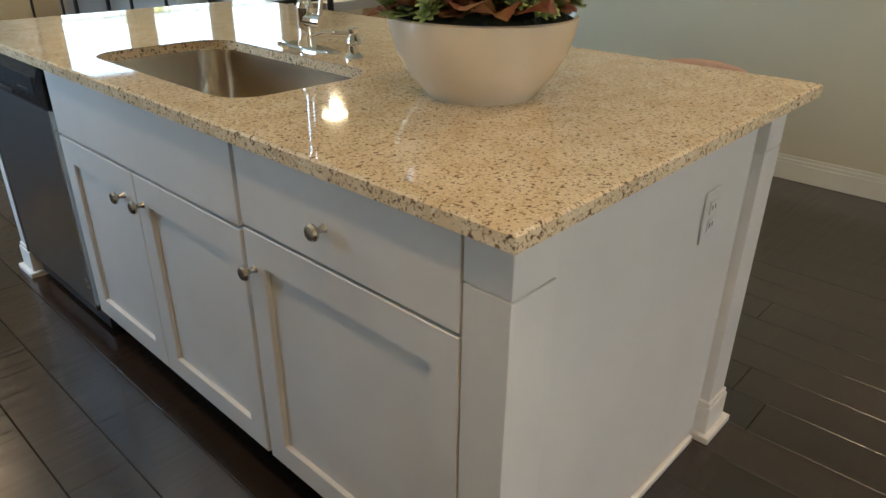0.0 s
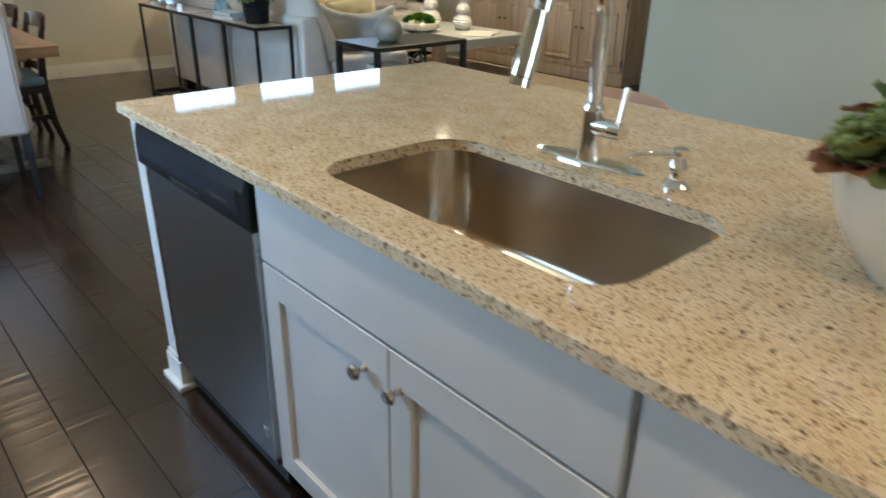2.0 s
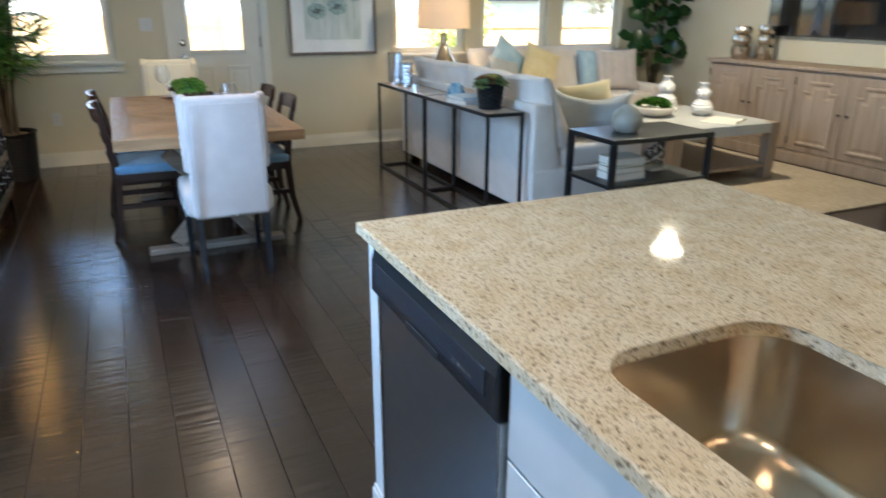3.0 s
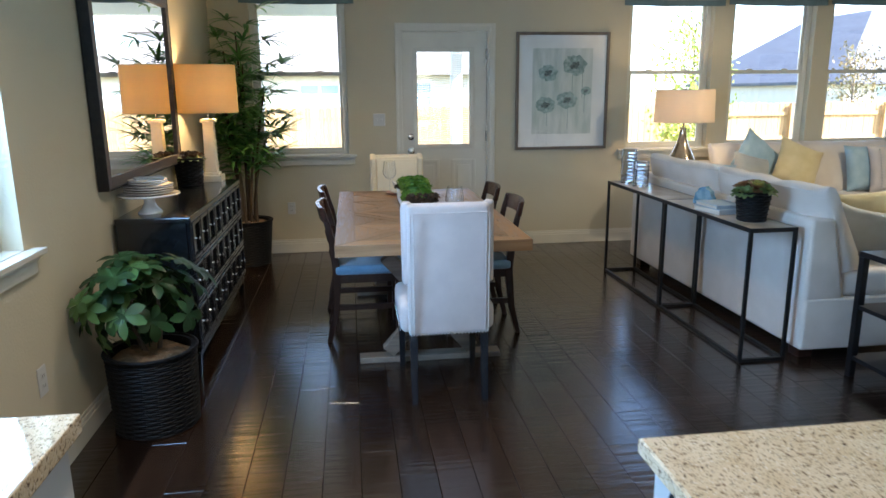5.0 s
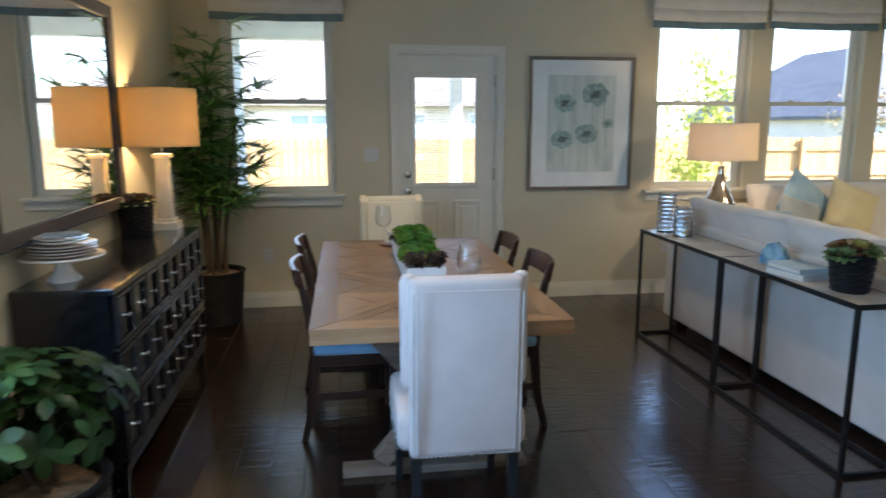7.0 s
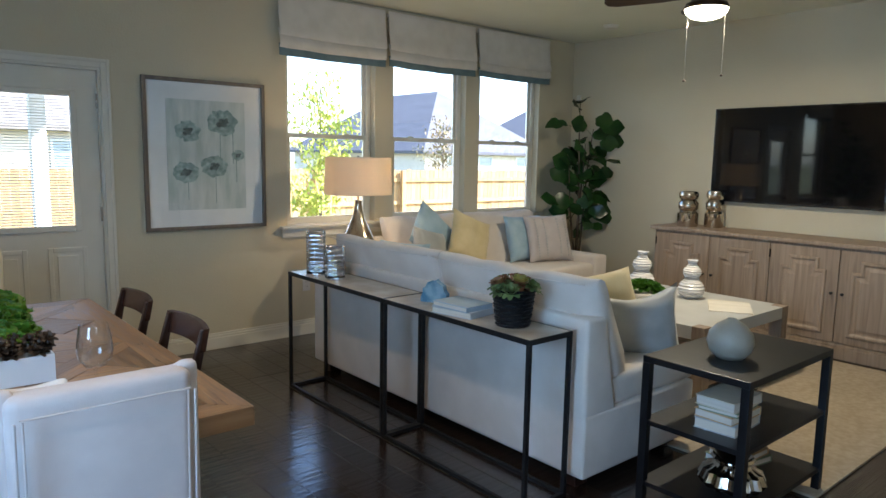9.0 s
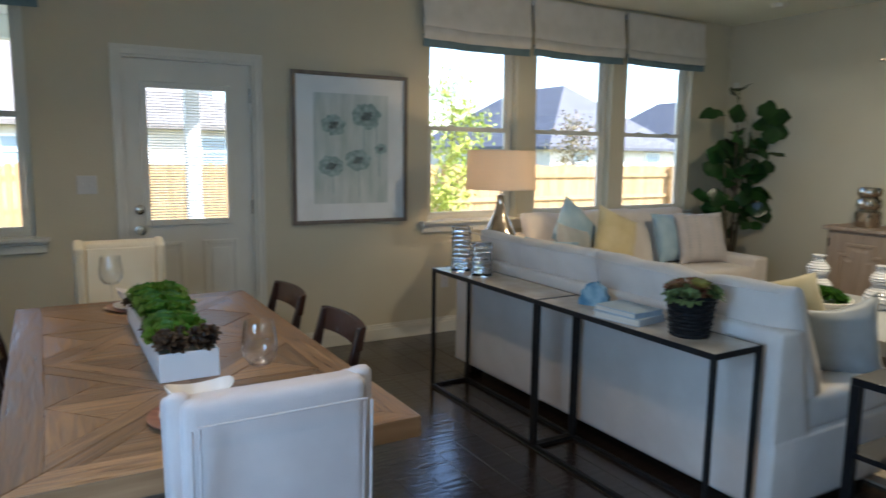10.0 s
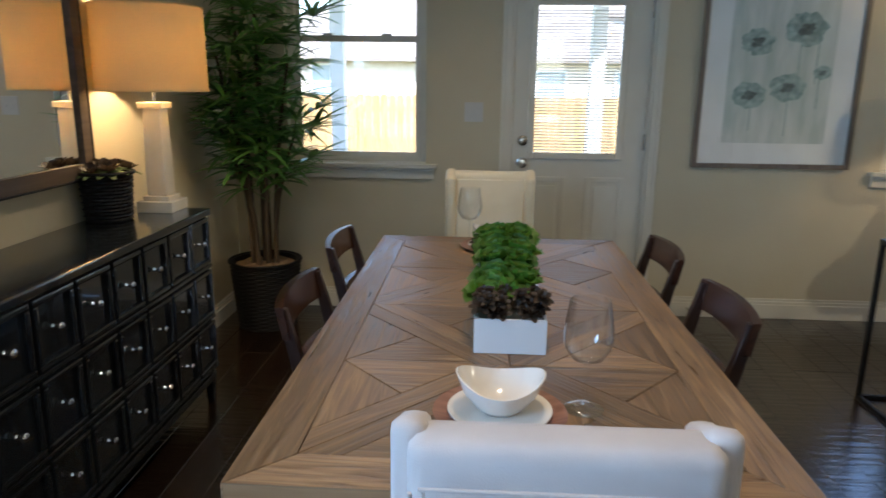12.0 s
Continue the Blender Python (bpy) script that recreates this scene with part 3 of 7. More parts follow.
def tree(x, y, height, spread, leafmat, seed, leaves, label, start=0.2):
    """A young tree: tapered trunk, thin limbs and many small leaves."""
    r = random.Random(seed)
    t = thing("tree", (x, y, GROUND), label, "tree")
    bm = bmesh.new()
    tube([(0.03 * math.sin(3 * k / 8), 0.02 * math.cos(2 * k / 8), height * 0.95 * k / 8) for k in range(9)], [0.045 * (1 - 0.85 * k / 8) for k in range(9)], 8, bm)
    tips = []
    for i in range(26):
        z = height * (start + (0.92 - start) * i / 26)
        a = r.uniform(0, 6.28)
        n = spread * (1.15 - abs(i / 26 - 0.35)) * r.uniform(0.5, 1.0)
        pts = [Vector((n * f * math.cos(a + 0.3 * f), n * f * math.sin(a + 0.3 * f), z + n * 0.7 * f ** 0.8)) for f in (0, 0.35, 0.7, 1.0)]
        tube(pts, [0.014, 0.010, 0.006, 0.003], 5, bm)
        tips += pts[1:]
    part("trunk", bm, M_BARK, t)
    verts, faces = [], []
    for _ in range(leaves):
        c = tips[int(len(tips) * r.random() ** 1.7)] + Vector((r.gauss(0, 0.13), r.gauss(0, 0.13), r.gauss(0, 0.13)))
        s = r.uniform(0.03, 0.06)
        m = Euler((r.uniform(0, 6), r.uniform(0, 6), r.uniform(0, 6))).to_matrix()
        k = len(verts)
        verts += [c + m @ Vector(v) * s for v in ((-1, 0, 0), (0, -0.5, 0.12), (1.1, 0, 0), (0, 0.5, 0.12))]
        faces.append((k, k + 1, k + 2, k + 3))
    me = bpy.data.meshes.new("crown")
    me.from_pydata(verts, [], faces)
    me.materials.append(leafmat)
    part("crown", me, None, t)
    return t


tree(6.45, 14.0, 3.3, 0.8, M_LEAFY, 3, 2100, "young yellow-green garden tree with thin limbs", 0.25)
tree(14.3, 20.0, 3.2, 0.8, M_LEAFO, 4, 1500, "small russet-leaved tree behind the fence", 0.3)

# ---- kitchen island ----
CT = 0.915
isl = thing("kitchen_island", (0, 0, 0), "white shaker kitchen island with panelled end and corner posts", "kitchen island")
XF, XD, YN, YF = 0.795, 0.772, 0.575, 2.92
XB = 1.765
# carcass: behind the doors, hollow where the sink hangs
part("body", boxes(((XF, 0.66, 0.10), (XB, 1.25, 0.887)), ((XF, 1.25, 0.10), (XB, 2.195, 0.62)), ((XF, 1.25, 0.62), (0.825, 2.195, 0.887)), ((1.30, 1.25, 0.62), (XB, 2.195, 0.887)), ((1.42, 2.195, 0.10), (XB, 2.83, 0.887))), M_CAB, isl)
part("toe_kick", boxes(((0.865, 0.66, 0.0), (0.88, 2.20, 0.10))), M_BLACK, isl)


def framed_panel(x0, x1, y0, y1, z0, z1, side, deep=0.011, ease=0.0016):
    """A shaker door in one piece: face frame, a step down to the panel, edges eased; it faces -x."""
    bm = bmesh.new()
    loops = []
    for x, ins, top in ((x1, 0, 0), (x0 + ease, 0, 0), (x0, ease, ease), (x0, side - ease, side + 0.012 - ease), (x0 + ease, side, side + 0.012), (x0 + deep, side + 0.001, side + 0.013)):
        loops.append([bm.verts.new((x, y, z)) for y, z in ((y0 + ins, z0 + ins), (y1 - ins, z0 + ins), (y1 - ins, z1 - top), (y0 + ins, z1 - top))])
    for a, b in zip(loops, loops[1:]):
        for i in range(4):
            bm.faces.new((a[i], a[(i + 1) % 4], b[(i + 1) % 4], b[i]))
    bm.faces.new(loops[0])
    bm.faces.new(loops[-1])
    return bm


def shaker(y0, y1, z0, z1, knob=None, flat=False, side=0.062):
    """A cabinet front on the face x = XD..XF: a frame of four rails with a set-back panel, or a flat slab."""
    if flat:
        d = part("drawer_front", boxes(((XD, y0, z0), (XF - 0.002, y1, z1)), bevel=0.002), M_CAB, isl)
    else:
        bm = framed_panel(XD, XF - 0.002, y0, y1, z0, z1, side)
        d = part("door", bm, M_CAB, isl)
    if knob:
        part("knob", lathe([(0, 0), (0.009, 0), (0.007, 0.004), (0.0055, 0.014), (0.009, 0.018), (0.0155, 0.022), (0.0165, 0.027), (0.013, 0.032), (0.0, 0.034)], 20), M_NICKEL, d, "satin nickel knob", True, m=pose(XD, knob[0], knob[1], 0, -90, 0))
    return d


shaker(1.735, 2.185, 0.115, 0.692, (1.805, 0.614))
shaker(1.255, 1.731, 0.115, 0.692, (1.70, 0.618))
shaker(0.665, 1.240, 0.115, 0.704, (1.243 - 0.03, 0.619))
shaker(1.255, 2.185, 0.700, 0.880, flat=True)
shaker(0.665, 1.240, 0.712, 0.880, (0.973, 0.785), flat=True)


# posts at the four corners with plinth blocks and a necking groove
for x0, x1 in ((0.775, 0.880), (1.675, 1.768)):
    for y0, y1, near in ((0.575, 0.662, True), (2.832, 2.918, False)):
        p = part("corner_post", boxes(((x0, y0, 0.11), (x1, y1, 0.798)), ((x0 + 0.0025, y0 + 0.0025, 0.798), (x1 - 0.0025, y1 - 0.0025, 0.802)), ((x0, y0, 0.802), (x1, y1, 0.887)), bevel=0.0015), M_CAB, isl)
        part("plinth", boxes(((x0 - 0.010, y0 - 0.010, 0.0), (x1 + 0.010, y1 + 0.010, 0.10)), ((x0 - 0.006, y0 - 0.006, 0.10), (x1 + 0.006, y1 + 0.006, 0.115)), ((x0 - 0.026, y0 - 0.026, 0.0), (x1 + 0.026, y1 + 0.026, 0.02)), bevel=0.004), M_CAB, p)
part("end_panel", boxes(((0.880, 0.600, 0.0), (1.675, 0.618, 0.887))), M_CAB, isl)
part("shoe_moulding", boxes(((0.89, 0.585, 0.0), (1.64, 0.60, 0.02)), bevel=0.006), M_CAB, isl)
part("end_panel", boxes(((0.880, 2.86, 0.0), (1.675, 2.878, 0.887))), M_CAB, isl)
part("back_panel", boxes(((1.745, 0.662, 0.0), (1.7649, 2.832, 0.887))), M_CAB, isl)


def outlet(parent_m, label, double=False):
    o = thing("electrical_outlet" if not double else "light_switch", parent_m, label, "outlet" if not double else "switch")
    w = 0.057 if double else 0.036
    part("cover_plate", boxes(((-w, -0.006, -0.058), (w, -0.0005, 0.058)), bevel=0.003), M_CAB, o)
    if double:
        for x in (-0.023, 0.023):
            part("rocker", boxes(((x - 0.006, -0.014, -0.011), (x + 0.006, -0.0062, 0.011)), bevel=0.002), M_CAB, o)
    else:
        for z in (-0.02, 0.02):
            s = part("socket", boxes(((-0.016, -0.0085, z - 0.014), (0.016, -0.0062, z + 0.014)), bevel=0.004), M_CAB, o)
            part("slot", boxes(((-0.008, -0.0092, z - 0.005), (-0.0055, -0.0086, z + 0.006)), ((0.0055, -0.0092, z - 0.005), (0.008, -0.0092 + 0.0006, z + 0.006))), M_BLACK, s)
    return o


outlet(pose(1.48, 0.600, 0.705), "white double outlet on the island's end panel")
outlet(pose(-0.31, Y_BACK, 0.435), "white double outlet low on the beige wall")
outlet(pose(3.16, Y_BACK, 0.435), "white double outlet behind the black metal console")
outlet(pose(X_LEFT, 4.57, 0.425, 0, 0, 90), "white double outlet low on the beige wall")
outlet(pose(0.55, Y_BACK, 1.258), "white double switch plate beside the garden door", True)

# dishwasher
dw = thing("dishwasher", (0, 0, 0), "slate steel dishwasher with a black control panel", "dishwasher")
part("tub", boxes(((0.80, 2.215, 0.02), (1.40, 2.815, 0.880))), M_BLACK, dw)
part("door", boxes(((0.770, 2.210, 0.105), (0.80, 2.822, 0.755)), bevel=0.004), M_STEELDARK, dw)
part("edge_trim", boxes(((0.765, 2.203, 0.105), (0.80, 2.2095, 0.755)), bevel=0.002), M_STEEL, dw, "bright steel edge")
part("edge_trim", boxes(((0.765, 2.8225, 0.105), (0.80, 2.829, 0.755)), bevel=0.002), M_STEEL, dw, "bright steel edge")
pan = bmesh.new()
prof = [(0.800, 0.757), (0.762, 0.757), (0.750, 0.772), (0.752, 0.85), (0.760, 0.878), (0.800, 0.880)]
ends = [[pan.verts.new((px, y, pz)) for px, pz in prof] for y in (2.2035, 2.8285)]
for i in range(6):
    j = (i + 1) % 6
    pan.faces.new((ends[0][i], ends[0][j], ends[1][j], ends[1][i]))
pan.faces.new(ends[0])
pan.faces.new(ends[1][::-1])
cp = part("control_panel", pan, M_BLACKPL, dw)
M_INSET = material("blue_black_inset", (0.022, 0.026, 0.034), 0.25, scale=6)
M_BTN = material("grey_print", (0.10, 0.11, 0.13), 0.4, scale=5)
part("handle_recess", boxes(((0.7485, 2.43, 0.768), (0.753, 2.60, 0.786)), bevel=0.0015), M_BLACK, cp)
part("display", boxes(((0.7494, 2.235, 0.796), (0.7530, 2.80, 0.85)), bevel=0.001), M_INSET, cp, "dark grey touch display")
for k in range(4):
    part("button", boxes(((0.7490, 2.285 + k * 0.022, 0.805), (0.7486, 2.298 + k * 0.022, 0.813))), M_STEEL, cp)
part("brand_plate", boxes(((0.7495, 2.74, 0.818), (0.7512, 2.79, 0.824))), M_BTN, cp)
part("badge", boxes(((0.7685, 2.235, 0.17), (0.7698, 2.265, 0.20))), M_STEEL, dw, "small square steel badge")
part("kick_plate", boxes(((0.86, 2.215, 0.0), (0.887, 2.815, 0.10))), M_BLACK, dw)

# worktop with the sink opening
top = bmesh.new()
cx0, cx1, cy0, cy1, z0, z1 = 0.75, 1.922, 0.556, 2.937, 0.887, CT
hx0, hx1, hy0, hy1, hr = 0.853, 1.262, 1.364, 2.103, 0.09


def rounded(x0, x1, y0, y1, r, n=8):
    pts = []
    for cx, cy, a0 in ((x1 - r, y1 - r, 0), (x0 + r, y1 - r, 90), (x0 + r, y0 + r, 180), (x1 - r, y0 + r, 270)):
        pts += [(cx + r * math.cos(radians(a0 + 90 * k / n)), cy + r * math.sin(radians(a0 + 90 * k / n))) for k in range(n + 1)]
    return pts


def ring_slab(bm, outer, inner, z0, z1, ease=0.004):
    """A slab with a rounded hole; both outlines start at the +x +y corner and run the same way."""
    n = len(inner) // 4
    loops = {}
    for key, pts, z, e in (("ot", outer, z1, ease), ("o1", outer, z1 - ease, 0), ("ob", outer, z0, 0), ("it", inner, z1, -ease), ("i1", inner, z1 - ease, 0), ("ib", inner, z0, 0)):
        cx, cy = sum(p[0] for p in pts) / len(pts), sum(p[1] for p in pts) / len(pts)
        loops[key] = [bm.verts.new((x - math.copysign(e, x - cx), y - math.copysign(e, y - cy), z)) for x, y in pts]
    for a, b, k in (("ot", "o1", 4), ("o1", "ob", 4), ("i1", "it", len(inner)), ("ib", "i1", len(inner))):
        for i in range(k):
            bm.faces.new((loops[a][i], loops[a][(i + 1) % k], loops[b][(i + 1) % k], loops[b][i]))
    for o, i in (("ot", "it"), ("ob", "ib")):
        for c in range(4):
            for k in range(n - 1):
                bm.faces.new((loops[o][c], loops[i][c * n + k], loops[i][c * n + k + 1]))
            d = (c + 1) % 4
            bm.faces.new((loops[o][c], loops[i][c * n + n - 1], loops[i][d * n], loops[o][d]))
    return bm


ring_slab(top, [(cx1, cy1), (cx0, cy1), (cx0, cy0), (cx1, cy0)], rounded(hx0, hx1, hy0, hy1, hr), z0, z1)
solid("island_worktop", top, M_GRANITE, "polished beige speckled granite worktop with a sink cut-out", "worktop")

# undermount sink
sk = thing("sink", (0, 0, 0), "brushed stainless steel undermount sink", "sink")
bm = bmesh.new()
prev = None
for inset, z, r in ((-0.02, 0.886, hr), (0.0, 0.886, hr), (0.004, 0.80, hr), (0.012, 0.70, hr), (0.03, 0.675, 0.075), (0.06, 0.668, 0.06), (0.16, 0.664, 0.01)):
    loop = [bm.verts.new((x, y, z)) for x, y in rounded(hx0 - 0.006 + inset, hx1 + 0.006 - inset, hy0 - 0.006 + inset, hy1 + 0.006 - inset, r)]
    if prev:
        for i in range(len(loop)):
            bm.faces.new((prev[i], prev[(i + 1) % len(loop)], loop[(i + 1) % len(loop)], loop[i]))
    prev = loop
bm.faces.new(prev)
part("basin", bm, M_SINK, sk, smooth=60)
part("drain", lathe([(0.0, 0.0), (0.02, 0.001), (0.03, 0.004), (0.045, 0.005), (0.048, 0.002)], 24, at=(1.06, 1.73, 0.6645)), M_CHROME, sk, "round chrome drain", True)

# tap
tap = thing("kitchen_faucet", (1.34, 1.76, CT), "polished chrome gooseneck pull-down kitchen faucet", "faucet")
part("deck_plate", lathe([(0, 0.0), (0.034, 0.0), (0.034, 0.004), (0.03, 0.008), (0, 0.009)], 40), M_CHROME, tap, smooth=True, m=Matrix.Diagonal((1.0, 4.2, 1, 1)))
part("body", lathe([(0.0, 0.006), (0.027, 0.006), (0.025, 0.02), (0.0225, 0.05), (0.0225, 0.105), (0.024, 0.11), (0.024, 0.118), (0.018, 0.13), (0.0, 0.132)], 28), M_CHROME, tap, smooth=True)
arc = [(0, 0, 0.12), (0, 0, 0.22), (0, 0, 0.29)] + [(-0.095 + 0.095 * math.cos(radians(a)), 0, 0.29 + 0.105 * math.sin(radians(a))) for a in range(12, 171, 12)] + [(-0.198, 0, 0.298)]
part("spout", tube(arc, 0.0155, 18), M_CHROME, tap, smooth=True)
part("spray_head", tube([(-0.195, 0, 0.318), (-0.203, 0, 0.29), (-0.222, 0, 0.235), (-0.232, 0, 0.205), (-0.2325, 0, 0.203), (-0.238, 0, 0.188)], [0.017, 0.0185, 0.0215, 0.0225, 0.0205, 0.0215], 20), M_CHROME, tap, smooth=True)
hub = part("valve_hub", tube([(0, -0.012, 0.08), (0, -0.04, 0.08), (0, -0.042, 0.08), (0, -0.046, 0.08), (0, -0.048, 0.08), (0, -0.078, 0.08)], [0.02, 0.02, 0.0175, 0.0175, 0.02, 0.019], 22), M_CHROME, tap, smooth=True)
part("lever", tube([(0.0, -0.066, 0.09), (0.005, -0.067, 0.12), (0.010, -0.07, 0.168)], [0.008, 0.0065, 0.006], 12), M_CHROME, hub, smooth=True)
sd = thing("soap_dispenser", (1.335, 1.548, CT), "chrome soap pump with a curved spout", "soap dispenser")
part("base", lathe([(0, 0), (0.027, 0), (0.027, 0.005), (0.02, 0.012), (0.013, 0.018), (0.013, 0.034), (0.019, 0.038), (0.019, 0.05), (0.013, 0.058), (0.013, 0.072), (0.016, 0.078), (0.0, 0.084)], 24), M_CHROME, sd, smooth=True)
part("nozzle", tube([(0, 0, 0.064), (-0.03, 0.022, 0.066), (-0.065, 0.05, 0.068), (-0.085, 0.066, 0.06)], [0.007, 0.006, 0.005, 0.004], 10), M_CHROME, sd, smooth=True)

# counter run along the left wall
lc = thing("base_cabinet", (0, 0, 0), "white shaker base cabinet below a stone worktop", "cabinet")
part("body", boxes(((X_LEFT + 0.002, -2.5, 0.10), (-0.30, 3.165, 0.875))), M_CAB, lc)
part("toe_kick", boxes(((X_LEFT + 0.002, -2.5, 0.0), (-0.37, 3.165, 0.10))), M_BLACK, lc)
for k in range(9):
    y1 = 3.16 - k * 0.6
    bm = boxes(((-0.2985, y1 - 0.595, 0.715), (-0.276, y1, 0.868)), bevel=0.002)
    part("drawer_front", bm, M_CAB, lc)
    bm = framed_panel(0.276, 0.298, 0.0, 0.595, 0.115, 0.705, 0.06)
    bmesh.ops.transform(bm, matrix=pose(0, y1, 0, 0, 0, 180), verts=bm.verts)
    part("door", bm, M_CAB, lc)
solid("wall_worktop", boxes(((X_LEFT + 0.002, -2.5, 0.875), (-0.255, 3.185, CT)), bevel=0.004), M_GRANITE, "beige speckled granite worktop along the wall", "worktop")

# ---- large furniture ----
M_LINEN = material("white_linen", (0.48, 0.435, 0.415), 0.9, second=(0.53, 0.48, 0.455), scale=9, bump=0.12, bump_scale=420, sheen=0.25, stain=0.04)
M_SOFA = material("ivory_upholstery", (0.66, 0.59, 0.52), 0.92, second=(0.71, 0.64, 0.57), scale=7, bump=0.14, bump_scale=300, sheen=0.25, stain=0.05)
M_TABLE = wood("weathered_oak", (0.105, 0.060, 0.029), (0.285, 0.18, 0.095), 0.34, 1, 2.2, 0.30, 0.7)
M_ESPRESSO = wood("espresso_wood", (0.013, 0.0055, 0.004), (0.036, 0.015, 0.009), 0.30, 2, 1.2, 0.1, 0.08)
M_NAVY = material("black_lacquer", (0.006, 0.008, 0.011), 0.16, second=(0.012, 0.015, 0.019), scale=12, bump=0.03, stain=0.1, coat=0.45)
M_SATIN = material("satin_black_wood", (0.005, 0.005, 0.006), 0.34, second=(0.010, 0.010, 0.011), scale=14, bump=0.03)
M_CREAM = material("cream_linen", (0.74, 0.66, 0.47), 0.9, second=(0.78, 0.70, 0.52), scale=9, bump=0.12, bump_scale=420, sheen=0.25, stain=0.04)
M_RAIL = wood("mahogany_rail", (0.020, 0.008, 0.005), (0.060, 0.024, 0.014), 0.24, 0, 1.2, 0.1, 0.06)
M_BLUE = material("blue_velvet", (0.15, 0.27, 0.40), 0.8, second=(0.21, 0.34, 0.47), scale=5, sheen=0.5, bump=0.06, bump_scale=200)
M_LIMED = wood("limed_oak", (0.22, 0.16, 0.11), (0.36, 0.275, 0.20), 0.5, 2, 0.9, 0.08, 0.15)

# dining table with a parquet top
TX0, TX1, TY0, TY1, TZ = 0.172, 1.200, 5.318, 7.318, 0.752
tab = thing("dining_table", ((TX0 + TX1) / 2, (TY0 + TY1) / 2, 0), "weathered oak dining table with a diamond parquet top", "table")
W2, D2 = (TX1 - TX0) / 2, (TY1 - TY0) / 2
part("top_core", boxes(((-W2 + 0.004, -D2 + 0.004, TZ - 0.058), (W2 - 0.004, D2 - 0.004, TZ - 0.006))), M_TABLE, tab)


def inlay(pts, angle):
    """One flat board of the table top, its grain along the given angle."""
    c = Vector((sum(p[0] for p in pts) / len(pts), sum(p[1] for p in pts) / len(pts), 0))
    back = Matrix.Rotation(-radians(angle), 4, "Z")
    bm = bmesh.new()
    loc = [back @ (Vector((*p, 0)) - c) for p in pts]
    loc = [v * (1 - 0.0021 / max(v.length, 0.02)) for v in loc]
    z1 = TZ + tb.uniform(-0.0008, 0.0008)
    up = [bm.verts.new((v.x * (1 - 0.0021 / max(v.length, 0.02)), v.y * (1 - 0.0021 / max(v.length, 0.02)), z1)) for v in loc]
    md = [bm.verts.new((v.x, v.y, z1 - 0.0018)) for v in loc]
    lo = [bm.verts.new((v.x, v.y, TZ - 0.0062)) for v in loc]
    bm.faces.new(up)
    k = len(up)
    for i in range(k):
        j = (i + 1) % k
        bm.faces.new((up[i], md[i], md[j], up[j]))
        bm.faces.new((md[i], lo[i], lo[j], md[j]))
    part("parquet_board", bm, M_TABLE, tab, m=Matrix.Translation(c) @ Matrix.Rotation(radians(angle), 4, "Z"))


tb = random.Random(2)
RIM = 0.105
# outer frame with mitred corners
for s in (-1, 1):
    inlay([(s * W2, -D2), (s * W2, D2), (s * (W2 - RIM), D2 - RIM), (s * (W2 - RIM), -D2 + RIM)], 0)
    inlay([(-W2, s * D2), (W2, s * D2), (W2 - RIM, s * (D2 - RIM)), (-W2 + RIM, s * (D2 - RIM))], 90)
# fields: each is a square with crossing diagonals and darts at the four sides
fw, rows = W2 - RIM, 4
fh = 2 * (D2 - RIM) / rows
for r in range(rows):
    y0 = -D2 + RIM + r * fh
    for x0, x1 in ((-fw, 0.0), (0.0, fw)):
        y1, xm, ym = y0 + fh, (x0 + x1) / 2, y0 + fh / 2
        flip = (x0 < 0) == (r % 2 == 0)
        q = 0.2
        if flip:
            p, a, b, c = (x0, y0), (x1, y1), (x0, y1), (x1, y0)
        else:
            p, a, b, c = (x1, y0), (x0, y1), (x1, y1), (x0, y0)
        ang = math.degrees(math.atan2(a[1] - p[1], a[0] - p[0])) - 90
        lerp = lambda u, v, k: (u[0] + (v[0] - u[0]) * k, u[1] + (v[1] - u[1]) * k)
        for corner, g in ((b, 0), (c, 90)):
            e0, e1 = lerp(p, corner, q), lerp(a, corner, q)
            inlay([p, a, e1, e0], ang)
            mid = lerp(e0, e1, 0.5)
            inlay([e0, mid, corner], g)
            inlay([mid, e1, corner], g + 90)
for x in (-W2, W2 - 0.0035):
    part("edge_board", boxes(((x, -D2, TZ - 0.06), (x + 0.0035, D2, TZ - 0.003)), bevel=0.001), M_TABLE, tab)
M_TABLEX = wood("weathered_oak_end", (0.21, 0.115, 0.05), (0.40, 0.25, 0.13), 0.45, 0, 1.0, 0.1, 0.3)
for y in (-D2, D2 - 0.0035):
    part("edge_board", boxes(((-W2 + 0.0036, y, TZ - 0.06), (W2 - 0.0036, y + 0.0035, TZ - 0.003)), bevel=0.001), M_TABLEX, tab)
M_TRESTLE = wood("greyed_oak", (0.13, 0.10, 0.075), (0.26, 0.21, 0.16), 0.45, 0, 1.0, 0.08, 0.2)
for y in (-0.68, 0.68):
    part("foot", boxes(((-0.405, y - 0.045, 0.0), (0.405, y + 0.045, 0.035)), bevel=0.005), M_TRESTLE, tab)
    part("bearer", boxes(((-0.40, y - 0.045, TZ - 0.115), (0.40, y + 0.045, TZ - 0.0585)), bevel=0.006), M_TABLEX, tab)
    for s in (-1, 1):
        ang = math.degrees(math.atan2(0.58, 0.50))
        part("brace", box(bmesh.new(), (-0.37, -0.035 + s * 0.003, -0.04), (0.37, 0.035 + s * 0.003, 0.04), 0.005, 2, pose(0, y, 0.337) @ Matrix.Rotation(s * radians(ang), 4, "Y")), M_TRESTLE, tab)
part("stretcher", boxes(((-0.04, -0.64, 0.31), (0.04, 0.64, 0.385)), bevel=0.005), M_TABLE, tab)

